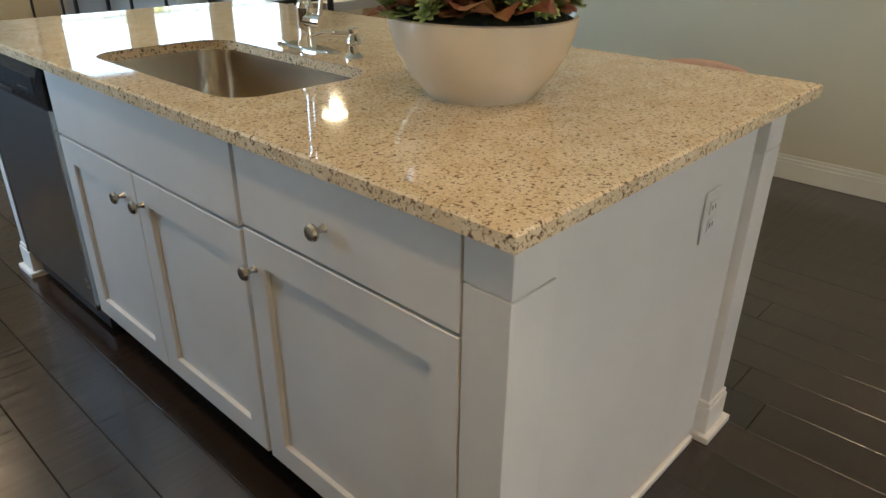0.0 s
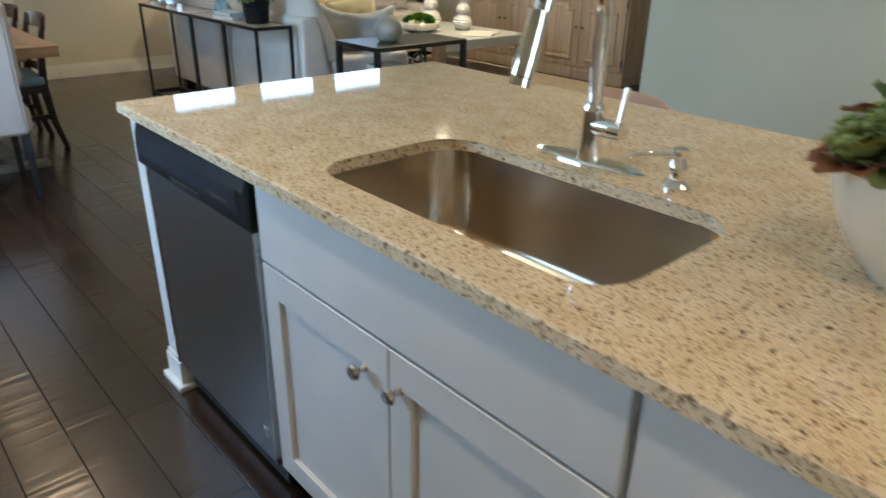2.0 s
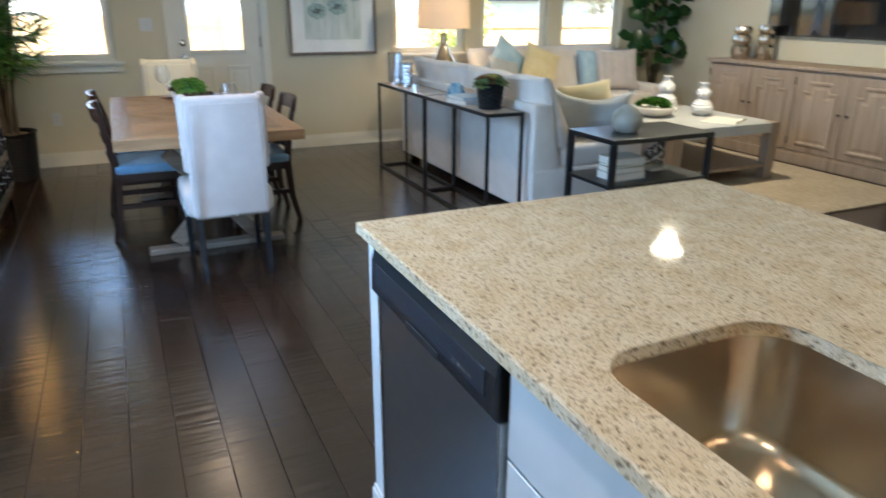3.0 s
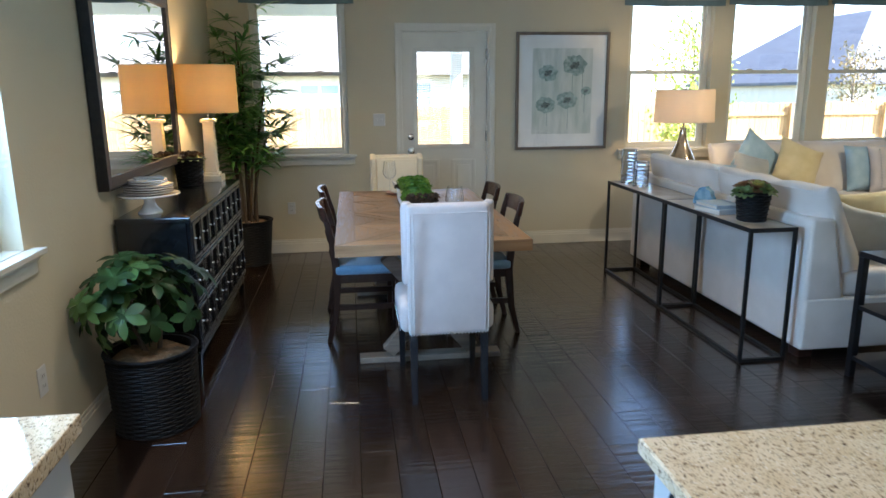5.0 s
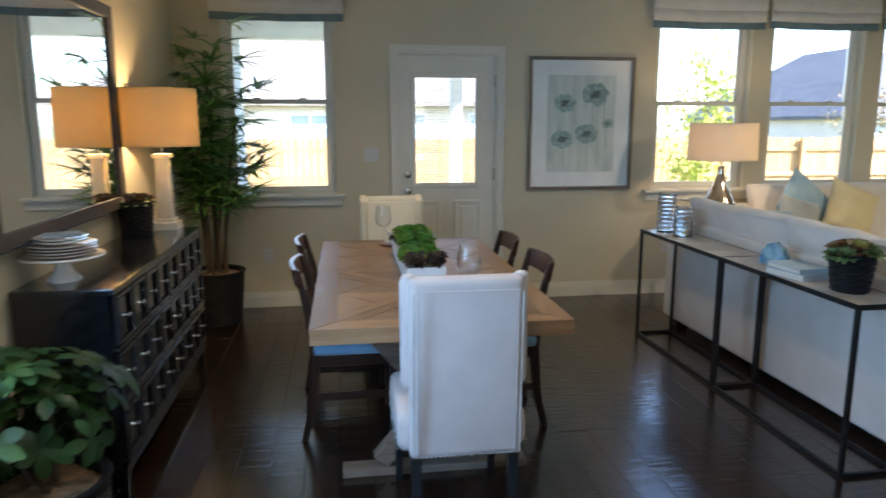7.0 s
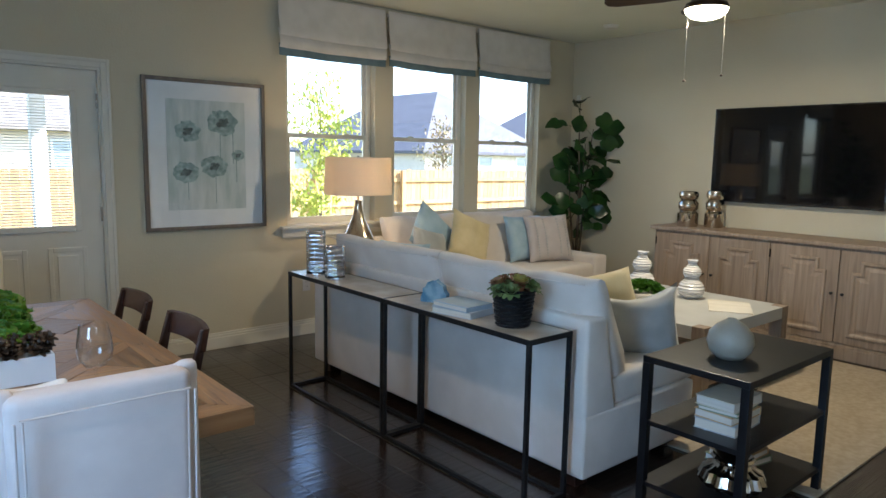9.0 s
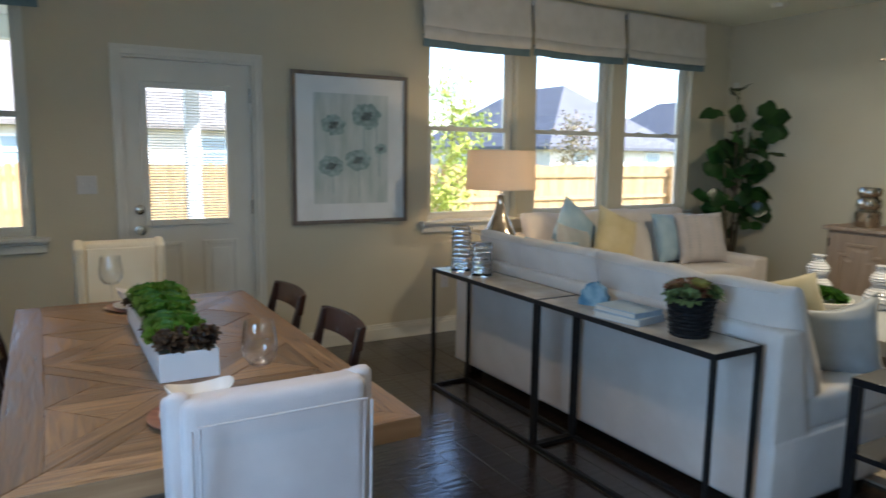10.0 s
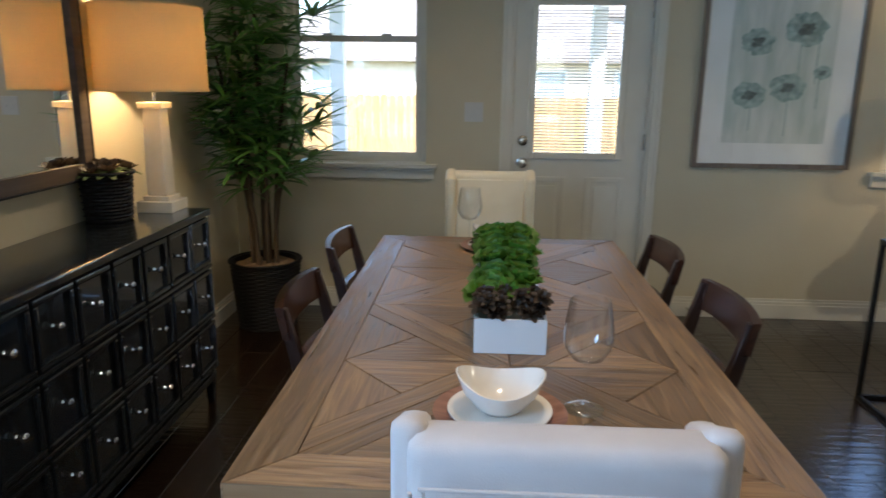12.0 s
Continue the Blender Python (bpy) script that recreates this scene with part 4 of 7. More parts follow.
# upholstered end chairs
def end_chair(m, cloth, label):
    c = thing("upholstered_dining_chair", m, label, "chair", "upholstered chairs at the table's ends")
    # local: the back is at y = 0, the seat runs to +y
    bw, top, bot = 0.198, 0.995, 0.345
    lean = Matrix.Shear("XZ", 4, (0.0, -0.04))
    bk = bmesh.new()
    box(bk, (-bw, -0.03, bot), (bw, 0.055, top), 0.028, 3)
    bmesh.ops.transform(bk, matrix=Matrix.Translation((0, 0.014, 0)) @ lean, verts=bk.verts)
    back = part("backrest", bk, cloth, c, smooth=60)
    for s in (-1, 1):
        wing = bmesh.new()
        box(wing, (s * bw - 0.024, 0.0, 0.60), (s * bw + 0.026, 0.12, top + 0.012), 0.022, 3)
        for v in wing.verts:
            if v.co.y > 0.06:
                v.co.z -= 0.03 * (v.co.z - 0.6) / 0.43
                v.co.y -= 0.05 * (1 - (v.co.z - 0.6) / 0.43)
        bmesh.ops.transform(wing, matrix=Matrix.Translation((0, 0.014, 0)) @ lean, verts=wing.verts)
        part("wing", wing, cloth, c, smooth=60)
        part("piping", tube([(s * (bw - 0.010), -0.032 - 0.04 * z + 0.014, z) for z in (0.37, 0.5, 0.7, 0.9, top - 0.04)], 0.0032, 8), cloth, back, smooth=True)
        part("piping", tube([(s * (bw - 0.026), -0.030 - 0.04 * z + 0.014, z) for z in (0.37, 0.5, 0.7, 0.9, top - 0.04)], 0.0024, 8), cloth, back, smooth=True)
    part("piping", tube([(x, -0.030 - 0.04 * (top - 0.035) + 0.014, top - 0.036) for x in (-bw + 0.02, -0.1, 0, 0.1, bw - 0.02)], 0.0026, 8), cloth, back, smooth=True)
    inner = box(bmesh.new(), (-bw + 0.03, 0.05, 0.48), (bw - 0.03, 0.064, top - 0.035), 0.006, 2)
    bmesh.ops.transform(inner, matrix=Matrix.Translation((0, 0.014, 0)) @ lean, verts=inner.verts)
    part("back_lining", inner, M_CREAM, back, "cream linen lining", smooth=60)
    seat = bmesh.new()
    box(seat, (-0.235, 0.035, 0.345), (0.235, 0.52, 0.49), 0.045, 3)
    seat = part("seat", seat, cloth, c, smooth=60)
    nail = lathe([(0.0055, 0), (0.005, 0.002), (0.003, 0.0035), (0, 0.004)], 8)
    nail = mesh_of("nailhead", nail, M_NICKEL, True)
    for i in range(23):
        part("nailhead", nail, None, back, m=pose(-0.185 + 0.37 * i / 22, -0.0295, 0.362, 90))
    for s in (-1, 1):
        for i in range(22):
            part("nailhead", nail, None, seat, m=pose(s * 0.2355, 0.06 + 0.42 * i / 21, 0.362, 0, 90 * s, 0))
    for x, y, sx, sy in ((-0.175, 0.0, 0, -0.03), (0.175, 0.0, 0, -0.03), (-0.2, 0.47, 0, 0), (0.2, 0.47, 0, 0)):
        lg = bmesh.new()
        box(lg, (x - 0.02, y - 0.005, 0.0), (x + 0.02, y + 0.035, 0.348), 0.003)
        for v in lg.verts:
            if v.co.z < 0.1:
                v.co.x, v.co.y = x + (v.co.x - x) * 0.7, y + 0.015 + (v.co.y - y - 0.015) * 0.7 + sy
        part("leg", lg, M_NAVY, c, "black wooden leg")
    return c


end_chair(pose(0.718, 5.06, 0), M_LINEN, "white linen high-back dining chair with nailhead trim")
end_chair(pose(0.652, 7.80, 0, 0, 0, 180), M_CREAM, "cream linen high-back dining chair before the garden door")


def square_bar(points, halves):
    """A square-edged upright bar through points, with half widths in x and y at each."""
    bm = bmesh.new()
    rings = [[bm.verts.new((x + i * hx, y + j * hy, z)) for i, j in ((-1, -1), (1, -1), (1, 1), (-1, 1))] for (x, y, z), (hx, hy) in zip(points, halves)]
    for a, b in zip(rings, rings[1:]):
        for k in range(4):
            bm.faces.new((a[k], a[(k + 1) % 4], b[(k + 1) % 4], b[k]))
    bm.faces.new(rings[0])
    bm.faces.new(rings[-1])
    bmesh.ops.bevel(bm, geom=[e for e in bm.edges if abs(e.verts[0].co.z - e.verts[1].co.z) > 0.02], offset=0.003, segments=1, affect="EDGES")
    return bm


def side_chair(m):
    """A dark wooden chair with a ladder back and a blue seat; it faces +y."""
    c = thing("dining_chair", m, "dark espresso wooden dining chair with a blue padded seat", "chair", "wooden chairs along the table")
    for s in (-1, 1):
        part("back_leg", square_bar([(s * 0.19, -0.055, 0.0), (s * 0.19, -0.01, 0.18), (s * 0.19, 0.01, 0.42), (s * 0.19, -0.018, 0.65), (s * 0.19, -0.066, 0.84)], [(0.013, 0.016), (0.015, 0.02), (0.016, 0.024), (0.014, 0.02), (0.012, 0.013)]), M_ESPRESSO, c)
        part("front_leg", box(bmesh.new(), (s * 0.19 - 0.02, 0.36, 0.0), (s * 0.19 + 0.02, 0.40, 0.43), 0.004), M_ESPRESSO, c)
        part("stretcher", box(bmesh.new(), (s * 0.19 - 0.01, 0.0, 0.20), (s * 0.19 + 0.01, 0.37, 0.235), 0.003), M_ESPRESSO, c)
        part("seat_rail", box(bmesh.new(), (s * 0.19 - 0.014, 0.02, 0.375), (s * 0.19 + 0.014, 0.37, 0.43), 0.003), M_ESPRESSO, c)
    part("seat_rail", box(bmesh.new(), (-0.175, 0.365, 0.375), (0.175, 0.395, 0.43), 0.003), M_ESPRESSO, c)
    part("seat_rail", box(bmesh.new(), (-0.17, -0.005, 0.375), (0.17, 0.025, 0.43), 0.003), M_ESPRESSO, c)
    for z0, z1, y in ((0.758, 0.846, -0.052), (0.615, 0.665, -0.012), (0.495, 0.54, 0.006)):
        sl = bmesh.new()
        n = 8
        grid = []
        for i in range(n + 1):
            u = 2 * i / n - 1
            bow = -0.03 * (1 - u * u)
            lift = 0.004 * (1 - u * u) if z0 > 0.7 else 0
            half = 0.208 if z0 > 0.7 else 0.186
            yy = lambda z: y - (z - z0) * 0.2 + bow
            grid.append([sl.verts.new((u * half, yy(z) + d, z + lift)) for z, d in ((z0, -0.011), (z1, -0.011), (z1, 0.011), (z0, 0.011))])
        for p, q in zip(grid, grid[1:]):
            for k in range(4):
                sl.faces.new((p[k], p[(k + 1) % 4], q[(k + 1) % 4], q[k]))
        sl.faces.new(grid[0])
        sl.faces.new(grid[-1][::-1])
        part("back_slat", sl, M_RAIL, c, smooth=40)
    part("seat", box(bmesh.new(), (-0.215, -0.005, 0.425), (0.215, 0.415, 0.485), 0.026, 3), M_BLUE, c, "blue velvet padded seat", smooth=60)
    return c


dc = side_chair(pose(0.155, 6.18, 0, 0, 0, -90))
copy_thing(dc, pose(0.135, 6.86, 0, 0, 0, -90))
copy_thing(dc, pose(1.235, 6.17, 0, 0, 0, 90))
copy_thing(dc, pose(1.225, 6.81, 0, 0, 0, 90))

# black sideboard with many small drawers
SX0, SX1, SY0, SY1, SZ = X_LEFT + 0.02, -0.565, 5.51, 7.15, 0.89
sb = thing("sideboard", (0, 0, 0), "black lacquered sideboard with three rows of small drawers", "sideboard")
part("body", boxes(((SX0, SY0 + 0.015, 0.15), (SX1 - 0.022, SY1 - 0.015, SZ - 0.03))), M_NAVY, sb)
part("top", boxes(((SX0, SY0, SZ - 0.03), (SX1 + 0.008, SY1, SZ)), bevel=0.006), M_NAVY, sb)
part("plinth_rail", boxes(((SX1 - 0.03, SY0 + 0.02, 0.115), (SX1 - 0.004, SY1 - 0.02, 0.15)), bevel=0.006), M_NAVY, sb)
for y in (SY0 + 0.02, SY1 - 0.065):
    for x in (SX0, SX1 - 0.05):
        lg = box(bmesh.new(), (x, y, 0.0), (x + 0.045, y + 0.045, 0.15), 0.004)
        for v in lg.verts:
            if v.co.z < 0.07:
                v.co.x, v.co.y = x + 0.0225 + (v.co.x - x - 0.0225) * 0.65, y + 0.0225 + (v.co.y - y - 0.0225) * 0.65
        part("leg", lg, M_NAVY, sb)
KN = [(0, 0), (0.008, 0), (0.006, 0.003), (0.0045, 0.012), (0.008, 0.016), (0.012, 0.02), (0.012, 0.025), (0.008, 0.029), (0, 0.03)]
knob_me = mesh_of("knob", lathe(KN, 14), M_CHROME, True)
colw = (SY1 - SY0 - 0.04) / 8
dm = bmesh.new()
hw, hh = colw / 2 - 0.008, 0.102
box(dm, (-0.022, -hw, -hh), (-0.004, hw, hh), 0.002, 1)
drawer_me = mesh_of("drawer", dm, M_NAVY)
moulding_me = [mesh_of("moulding", box(bmesh.new(), lo, hi, 0.0065, 2), M_NAVY) for lo, hi in (((-0.004, -hw, hh - 0.020), (0.010, hw, hh)), ((-0.004, -hw, -hh), (0.010, hw, -hh + 0.020)),
               ((-0.004, -hw, -hh + 0.020), (0.010, -hw + 0.020, hh - 0.020)), ((-0.004, hw - 0.020, -hh + 0.020), (0.010, hw, hh - 0.020)))]
for r, z in enumerate((0.755, 0.525, 0.293)):
    part("rail", boxes(((SX1 - 0.021, SY0 + 0.016, z - 0.122), (SX1 + 0.007, SY1 - 0.016, z - 0.106)), bevel=0.004), M_NAVY, sb)
    for k in range(8):
        d = part("drawer", drawer_me, None, sb, m=Matrix.Translation((SX1, SY0 + 0.02 + colw * (k + 0.5), z)))
        for me in moulding_me:
            part("moulding", me, None, d)
        part("knob", knob_me, None, d, m=pose(-0.004, 0, 0, 0, 90, 0))

# console tables behind the sofa
def console(m):
    c = thing("console_table", m, "narrow black metal console table with a pale stone top", "table", "consoles behind the sofa")
    w, n, h, b = 0.28, 1.055, 0.772, 0.019
    part("top", boxes(((0.006, 0.006, h - 0.017), (w - 0.006, n - 0.006, h - 0.001)), bevel=0.001), M_MARBLE, c)
    part("top_frame", boxes(((0, 0, h - 0.024), (w, 0.0055, h)), ((0, n - 0.0055, h - 0.024), (w, n, h)), ((0, 0.0055, h - 0.024), (0.0055, n - 0.0055, h)), ((w - 0.0055, 0.0055, h - 0.024), (w, n - 0.0055, h))), M_BLACK, c)
    for x in (0, w - b):
        for y in (0, n - b):
            part("leg", boxes(((x, y, 0), (x + b, y + b, h - 0.0245)), bevel=0.001), M_BLACK, c)
        part("floor_rail", boxes(((x, b, 0), (x + b, n - b, b)), bevel=0.001), M_BLACK, c)
    for y in (0, n - b):
        part("floor_rail", boxes(((b, y, 0), (w - b, y + b, b)), bevel=0.001), M_BLACK, c)
    return c


co1 = console(pose(2.398, 5.285, 0))
copy_thing(co1, pose(2.398, 6.345, 0))


# sofas
def sofa(m, length, depth, back_cushions, label, arms=(True, True), arm_h=0.60, back_h=0.82):
    """A sofa with its raked back along x at y = 0, the seat towards +y, and an arm at either end where asked."""
    s = thing("sofa", m, label, "sofa")
    aw = 0.20
    part("base", box(bmesh.new(), (0.0, 0.0, 0.07), (length, depth - 0.03, 0.37), 0.015, 2), M_SOFA, s, smooth=60)
    bk = box(bmesh.new(), (0.004, -0.003, 0.072), (length - 0.004, 0.30, back_h), 0.022, 3)
    for v in bk.verts:
        if v.co.y > 0.1:
            v.co.y -= 0.17 * max(0.0, v.co.z - 0.3) / (back_h - 0.3)
    part("back", bk, M_SOFA, s, smooth=60)
    for x, has in ((0.0, arms[0]), (length - aw, arms[1])):
        if has:
            part("arm", box(bmesh.new(), (x - 0.003, 0.0, 0.071), (x + aw + 0.003, depth, arm_h), 0.03, 3), M_SOFA, s, smooth=60)
    i0, i1 = aw if arms[0] else 0.012, length - aw if arms[1] else length - 0.012
    w = (i1 - i0) / back_cushions
    for k in range(back_cushions):
        a, b = i0 + k * w + 0.004, i0 + (k + 1) * w - 0.004
        bm = bmesh.new()
        cuts, rows = 14, []
        sect = [(0.0, 0.50), (-0.005, 0.60), (-0.03, 0.86), (-0.025, 0.965), (0.0, 0.992), (0.06, 1.004), (0.12, 0.992), (0.15, 0.955), (0.19, 0.80), (0.235, 0.62), (0.22, 0.52)]
        for i in range(cuts + 1):
            u = 2 * i / cuts - 1
            full = 1 - 0.5 * abs(u) ** 9
            row = []
            for y, z in sect:
                yy = 0.25 - 0.15 * (z - 0.5) / 0.5 + (y - 0.09) * full
                zz = 0.72 + (z - 0.72) * (1 - 0.035 * abs(u) ** 6) - 0.016 * (1 - u * u) * (z > 0.9)
                n3 = noise.noise(Vector((u * 3 + k * 5, y * 5, z * 4)))
                row.append(bm.verts.new((a + (b - a) * (u + 1) / 2, yy + 0.016 * n3, zz + 0.016 * n3)))
            rows.append(row)
        for p, q in zip(rows, rows[1:]):
            for i in range(len(sect)):
                j = (i + 1) % len(sect)
                bm.faces.new((p[i], p[j], q[j], q[i]))
        bm.faces.new(rows[0])
        bm.faces.new(rows[-1][::-1])
        cu = part("back_cushion", bm, M_SOFA, s, smooth=70)
        seam = [(a + (b - a) * (0.01 + 0.98 * i / 10), 0.25 - 0.15 * 0.93 - 0.117 + 0.002 * math.sin(i * 2.0 + k), 0.972 - 0.012 * (1 - (i / 5 - 1) ** 2)) for i in range(11)]
        part("piping", tube(seam, 0.0045, 6), M_SOFA, cu, smooth=True)
        bm = box(bmesh.new(), (a, 0.22, 0.365), (b, depth + 0.01, 0.525), 0.045, 4)
        for v in bm.verts:
            if v.co.z > 0.45:
                v.co.z += 0.012 * noise.noise(Vector((v.co.x * 3, v.co.y * 3, k * 2.0)))
        part("seat_cushion", bm, M_SOFA, s, smooth=60)
    for x in (0.06, length - 0.16):
        for y in (0.04, depth - 0.16):
            part("foot", box(bmesh.new(), (x, y, 0.0), (x + 0.09, y + 0.09, 0.075), 0.006), M_ESPRESSO, s, "dark wooden block foot")
    return s


sofa(pose(2.735, 7.66, 0, 0, 0, -90), 2.42, 0.95, 2, "ivory upholstered sofa with its back to the consoles", (True, False))
sofa(pose(5.92, 8.44, 0, 0, 0, 180), 2.32, 0.95, 2, "ivory upholstered sofa below the triple window")

# credenza and television
cr = thing("credenza", (0, 0, 0), "limed oak credenza with four panelled doors", "cabinet")
CX, CY0, CY1, CZ = 6.10, 4.86, 7.11, 0.92
part("body", boxes(((CX + 0.02, CY0 + 0.02, 0.09), (X_RIGHT - 0.03, CY1 - 0.02, CZ - 0.035))), M_LIMED, cr)
part("top", boxes(((CX - 0.02, CY0 - 0.02, CZ - 0.035), (X_RIGHT - 0.02, CY1 + 0.02, CZ)), bevel=0.008), M_LIMED, cr)
part("plinth", boxes(((CX + 0.004, CY0 + 0.005, 0.0), (X_RIGHT - 0.03, CY1 - 0.005, 0.10)), ((CX + 0.01, CY0 + 0.012, 0.10), (CX + 0.03, CY1 - 0.012, 0.125)), bevel=0.006), M_LIMED, cr)
dwid = (CY1 - CY0 - 0.08) / 4
for k in range(4):
    y0 = CY0 + 0.04 + k * dwid
    d = part("door", boxes(((CX + 0.004, y0 + 0.004, 0.13), (CX + 0.02, y0 + dwid - 0.004, 0.865)), bevel=0.003), M_LIMED, cr)
    bm = bmesh.new()
    steps = [(0.09, 0.19), (dwid - 0.09, 0.19), (dwid - 0.09, 0.70), (dwid - 0.15, 0.70), (dwid - 0.15, 0.79), (0.15, 0.79), (0.15, 0.70), (0.09, 0.70)]
    cyc, czc = dwid / 2, 0.48
    loops = []
    for shrink, x in ((0, CX + 0.004), (0.006, CX - 0.008), (0.022, CX - 0.008), (0.034, CX + 0.002), (0.05, CX + 0.002), (0.07, CX - 0.004)):
        loops.append([bm.verts.new((x, y0 + y - math.copysign(shrink, y - cyc), z - math.copysign(shrink, z - czc))) for y, z in steps])
    for a, b in zip(loops, loops[1:]):
        for i in range(8):
            bm.faces.new((a[i], a[(i + 1) % 8], b[(i + 1) % 8], b[i]))
    bm.faces.new(loops[-1])
    part("raised_panel", bm, M_LIMED, d)
    ky = y0 + (dwid - 0.04 if k % 2 == 0 else 0.04)
    part("knob", lathe(KN, 12), M_BLACK, d, "small black knob", True, m=pose(CX + 0.004, ky, 0.52, 0, -90, 0))
    for z in (0.22, 0.78):
        hy = y0 + (0.0 if k % 2 == 0 else dwid)
        part("hinge", boxes(((CX - 0.002, hy - 0.006, z - 0.035), (CX + 0.006, hy + 0.006, z + 0.035)), bevel=0.001), M_BLACK, d)
tv = thing("television", (0, 0, 0), "large flat black television mounted on the wall", "television")
M_SCREEN = material("glossy_screen", (0.004, 0.004, 0.005), 0.04, scale=2)
part("case", boxes(((6.51, 5.30, 1.16), (X_RIGHT - 0.002, 6.775, 2.02)), bevel=0.004), M_BLACKPL, tv)
part("screen", boxes(((6.5075, 5.312, 1.178), (6.5095, 6.763, 2.008))), M_SCREEN, tv)

# ---- plants ----
class Leaves:
    """Collects leaf blades and hands them over as one mesh."""
    def __init__(self):
        self.v, self.f, self.s = [], [], []

    def blade(self, base, along, up, length, width, bend=0.3, fold=0.2, shape=(0.25, 0.9, 1.0, 0.75, 0.0), slot=0, wave=0.0, ph=0.0):
        along, up = along.normalized(), up.normalized()
        side = along.cross(up)
        if side.length < 1e-3:
            side = along.orthogonal()
        side.normalize()
        up = side.cross(along)
        k0, n = len(self.v), len(shape)
        for i, w in enumerate(shape):
            u = i / (n - 1)
            c = base + along * (length * u * (1 - 0.25 * abs(bend) * u)) - up * (bend * length * u * u)
            ww = width * 0.5 * max(w, 0.03)
            z = wave * math.sin(i * 2.1 + ph)
            self.v += [c - side * ww + up * (fold * ww + z), c, c + side * ww + up * (fold * ww - z)]
        for i in range(n - 1):
            a, b = k0 + 3 * i, k0 + 3 * i + 3
            self.f += [(a, a + 1, b + 1, b), (a + 1, a + 2, b + 2, b + 1)]
            self.s += [slot, slot]

    def mesh(self, name, mats):
        me = bpy.data.meshes.new(name)
        me.from_pydata(self.v, [], self.f)
        for m in mats:
            me.materials.append(m)
        me.polygons.foreach_set("material_index", self.s)
        me.polygons.foreach_set("use_smooth", [True] * len(me.polygons))
        return me


def leaf_mat(name, a, b, rough=0.42, scale=4):
    m = material(name, a, rough, second=b, scale=scale, low=0.3, high=0.7)
    nt = m.node_tree
    p = nt.nodes["Principled BSDF"]
    geo = nt.nodes.new("ShaderNodeNewGeometry")
    rng = nt.nodes.new("ShaderNodeMapRange")
    rng.inputs["To Min"].default_value, rng.inputs["To Max"].default_value = 0.72, 1.25
    nt.links.new(geo.outputs["Random Per Island"], rng.inputs[0])
    hsv = nt.nodes.new("ShaderNodeHueSaturation")
    nt.links.new(rng.outputs[0], hsv.inputs["Value"])
    nt.links.new(p.inputs["Base Color"].links[0].from_socket, hsv.inputs["Color"])
    nt.links.new(hsv.outputs[0], p.inputs["Base Color"])
    tr = nt.nodes.new("ShaderNodeBsdfTranslucent")
    nt.links.new(hsv.outputs[0], tr.inputs["Color"])
    mix = nt.nodes.new("ShaderNodeMixShader")
    mix.inputs[0].default_value = 0.35
    nt.links.new(p.outputs[0], mix.inputs[1])
    nt.links.new(tr.outputs[0], mix.inputs[2])
    nt.links.new(mix.outputs[0], nt.nodes["Material Output"].inputs["Surface"])
    return m


M_PALM = leaf_mat("palm_leaf", (0.06, 0.18, 0.035), (0.20, 0.40, 0.09), 0.30)
M_FIG = leaf_mat("fig_leaf", (0.010, 0.038, 0.010), (0.038, 0.10, 0.022), 0.26)
M_SCHEF = leaf_mat("umbrella_leaf", (0.010, 0.032, 0.009), (0.038, 0.085, 0.022), 0.36)
M_LETTUCE = leaf_mat("bright_green_leaf", (0.028, 0.10, 0.009), (0.11, 0.26, 0.026), 0.45)
M_LETTUCE2 = leaf_mat("pale_green_leaf", (0.10, 0.23, 0.020), (0.24, 0.40, 0.05), 0.45)
M_SUCC = leaf_mat("grey_green_succulent", (0.10, 0.16, 0.05), (0.24, 0.31, 0.12), 0.5, 14)
M_SEDUM = leaf_mat("pale_sedum", (0.24, 0.34, 0.12), (0.46, 0.55, 0.26), 0.5, 14)
# bowl soil in near-black green: shade between the succulents put into its colour
M_SHADED_SOIL = material("shaded_soil", (0.012, 0.017, 0.007), 0.95, second=(0.035, 0.045, 0.018), scale=40, bump=0.9, bump_scale=80)
M_SUCRED = leaf_mat("red_succulent", (0.20, 0.035, 0.030), (0.26, 0.17, 0.07), 0.45, 16)
M_SUCYEL = leaf_mat("yellow_green_succulent", (0.20, 0.23, 0.05), (0.40, 0.36, 0.10), 0.5, 14)
M_DARKSUC = leaf_mat("dark_plum_succulent", (0.028, 0.018, 0.014), (0.075, 0.05, 0.03), 0.5)
M_CANE = material("palm_cane", (0.055, 0.036, 0.022), 0.8, second=(0.12, 0.085, 0.05), scale=14, stretch=(1, 1, 0.3), bump=0.4)
M_MOSS = material("dry_moss", (0.15, 0.095, 0.05), 0.95, second=(0.28, 0.19, 0.11), scale=22, bump=0.9, bump_scale=60)
M_WICKER = material("black_wicker", (0.003, 0.0035, 0.0045), 0.5, second=(0.009, 0.0095, 0.011), scale=40, bump=0.2, bump_scale=90)
M_WICKER.node_tree.nodes["Principled BSDF"].inputs["Specular IOR Level"].default_value = 0.2
UPV = Vector((0, 0, 1))


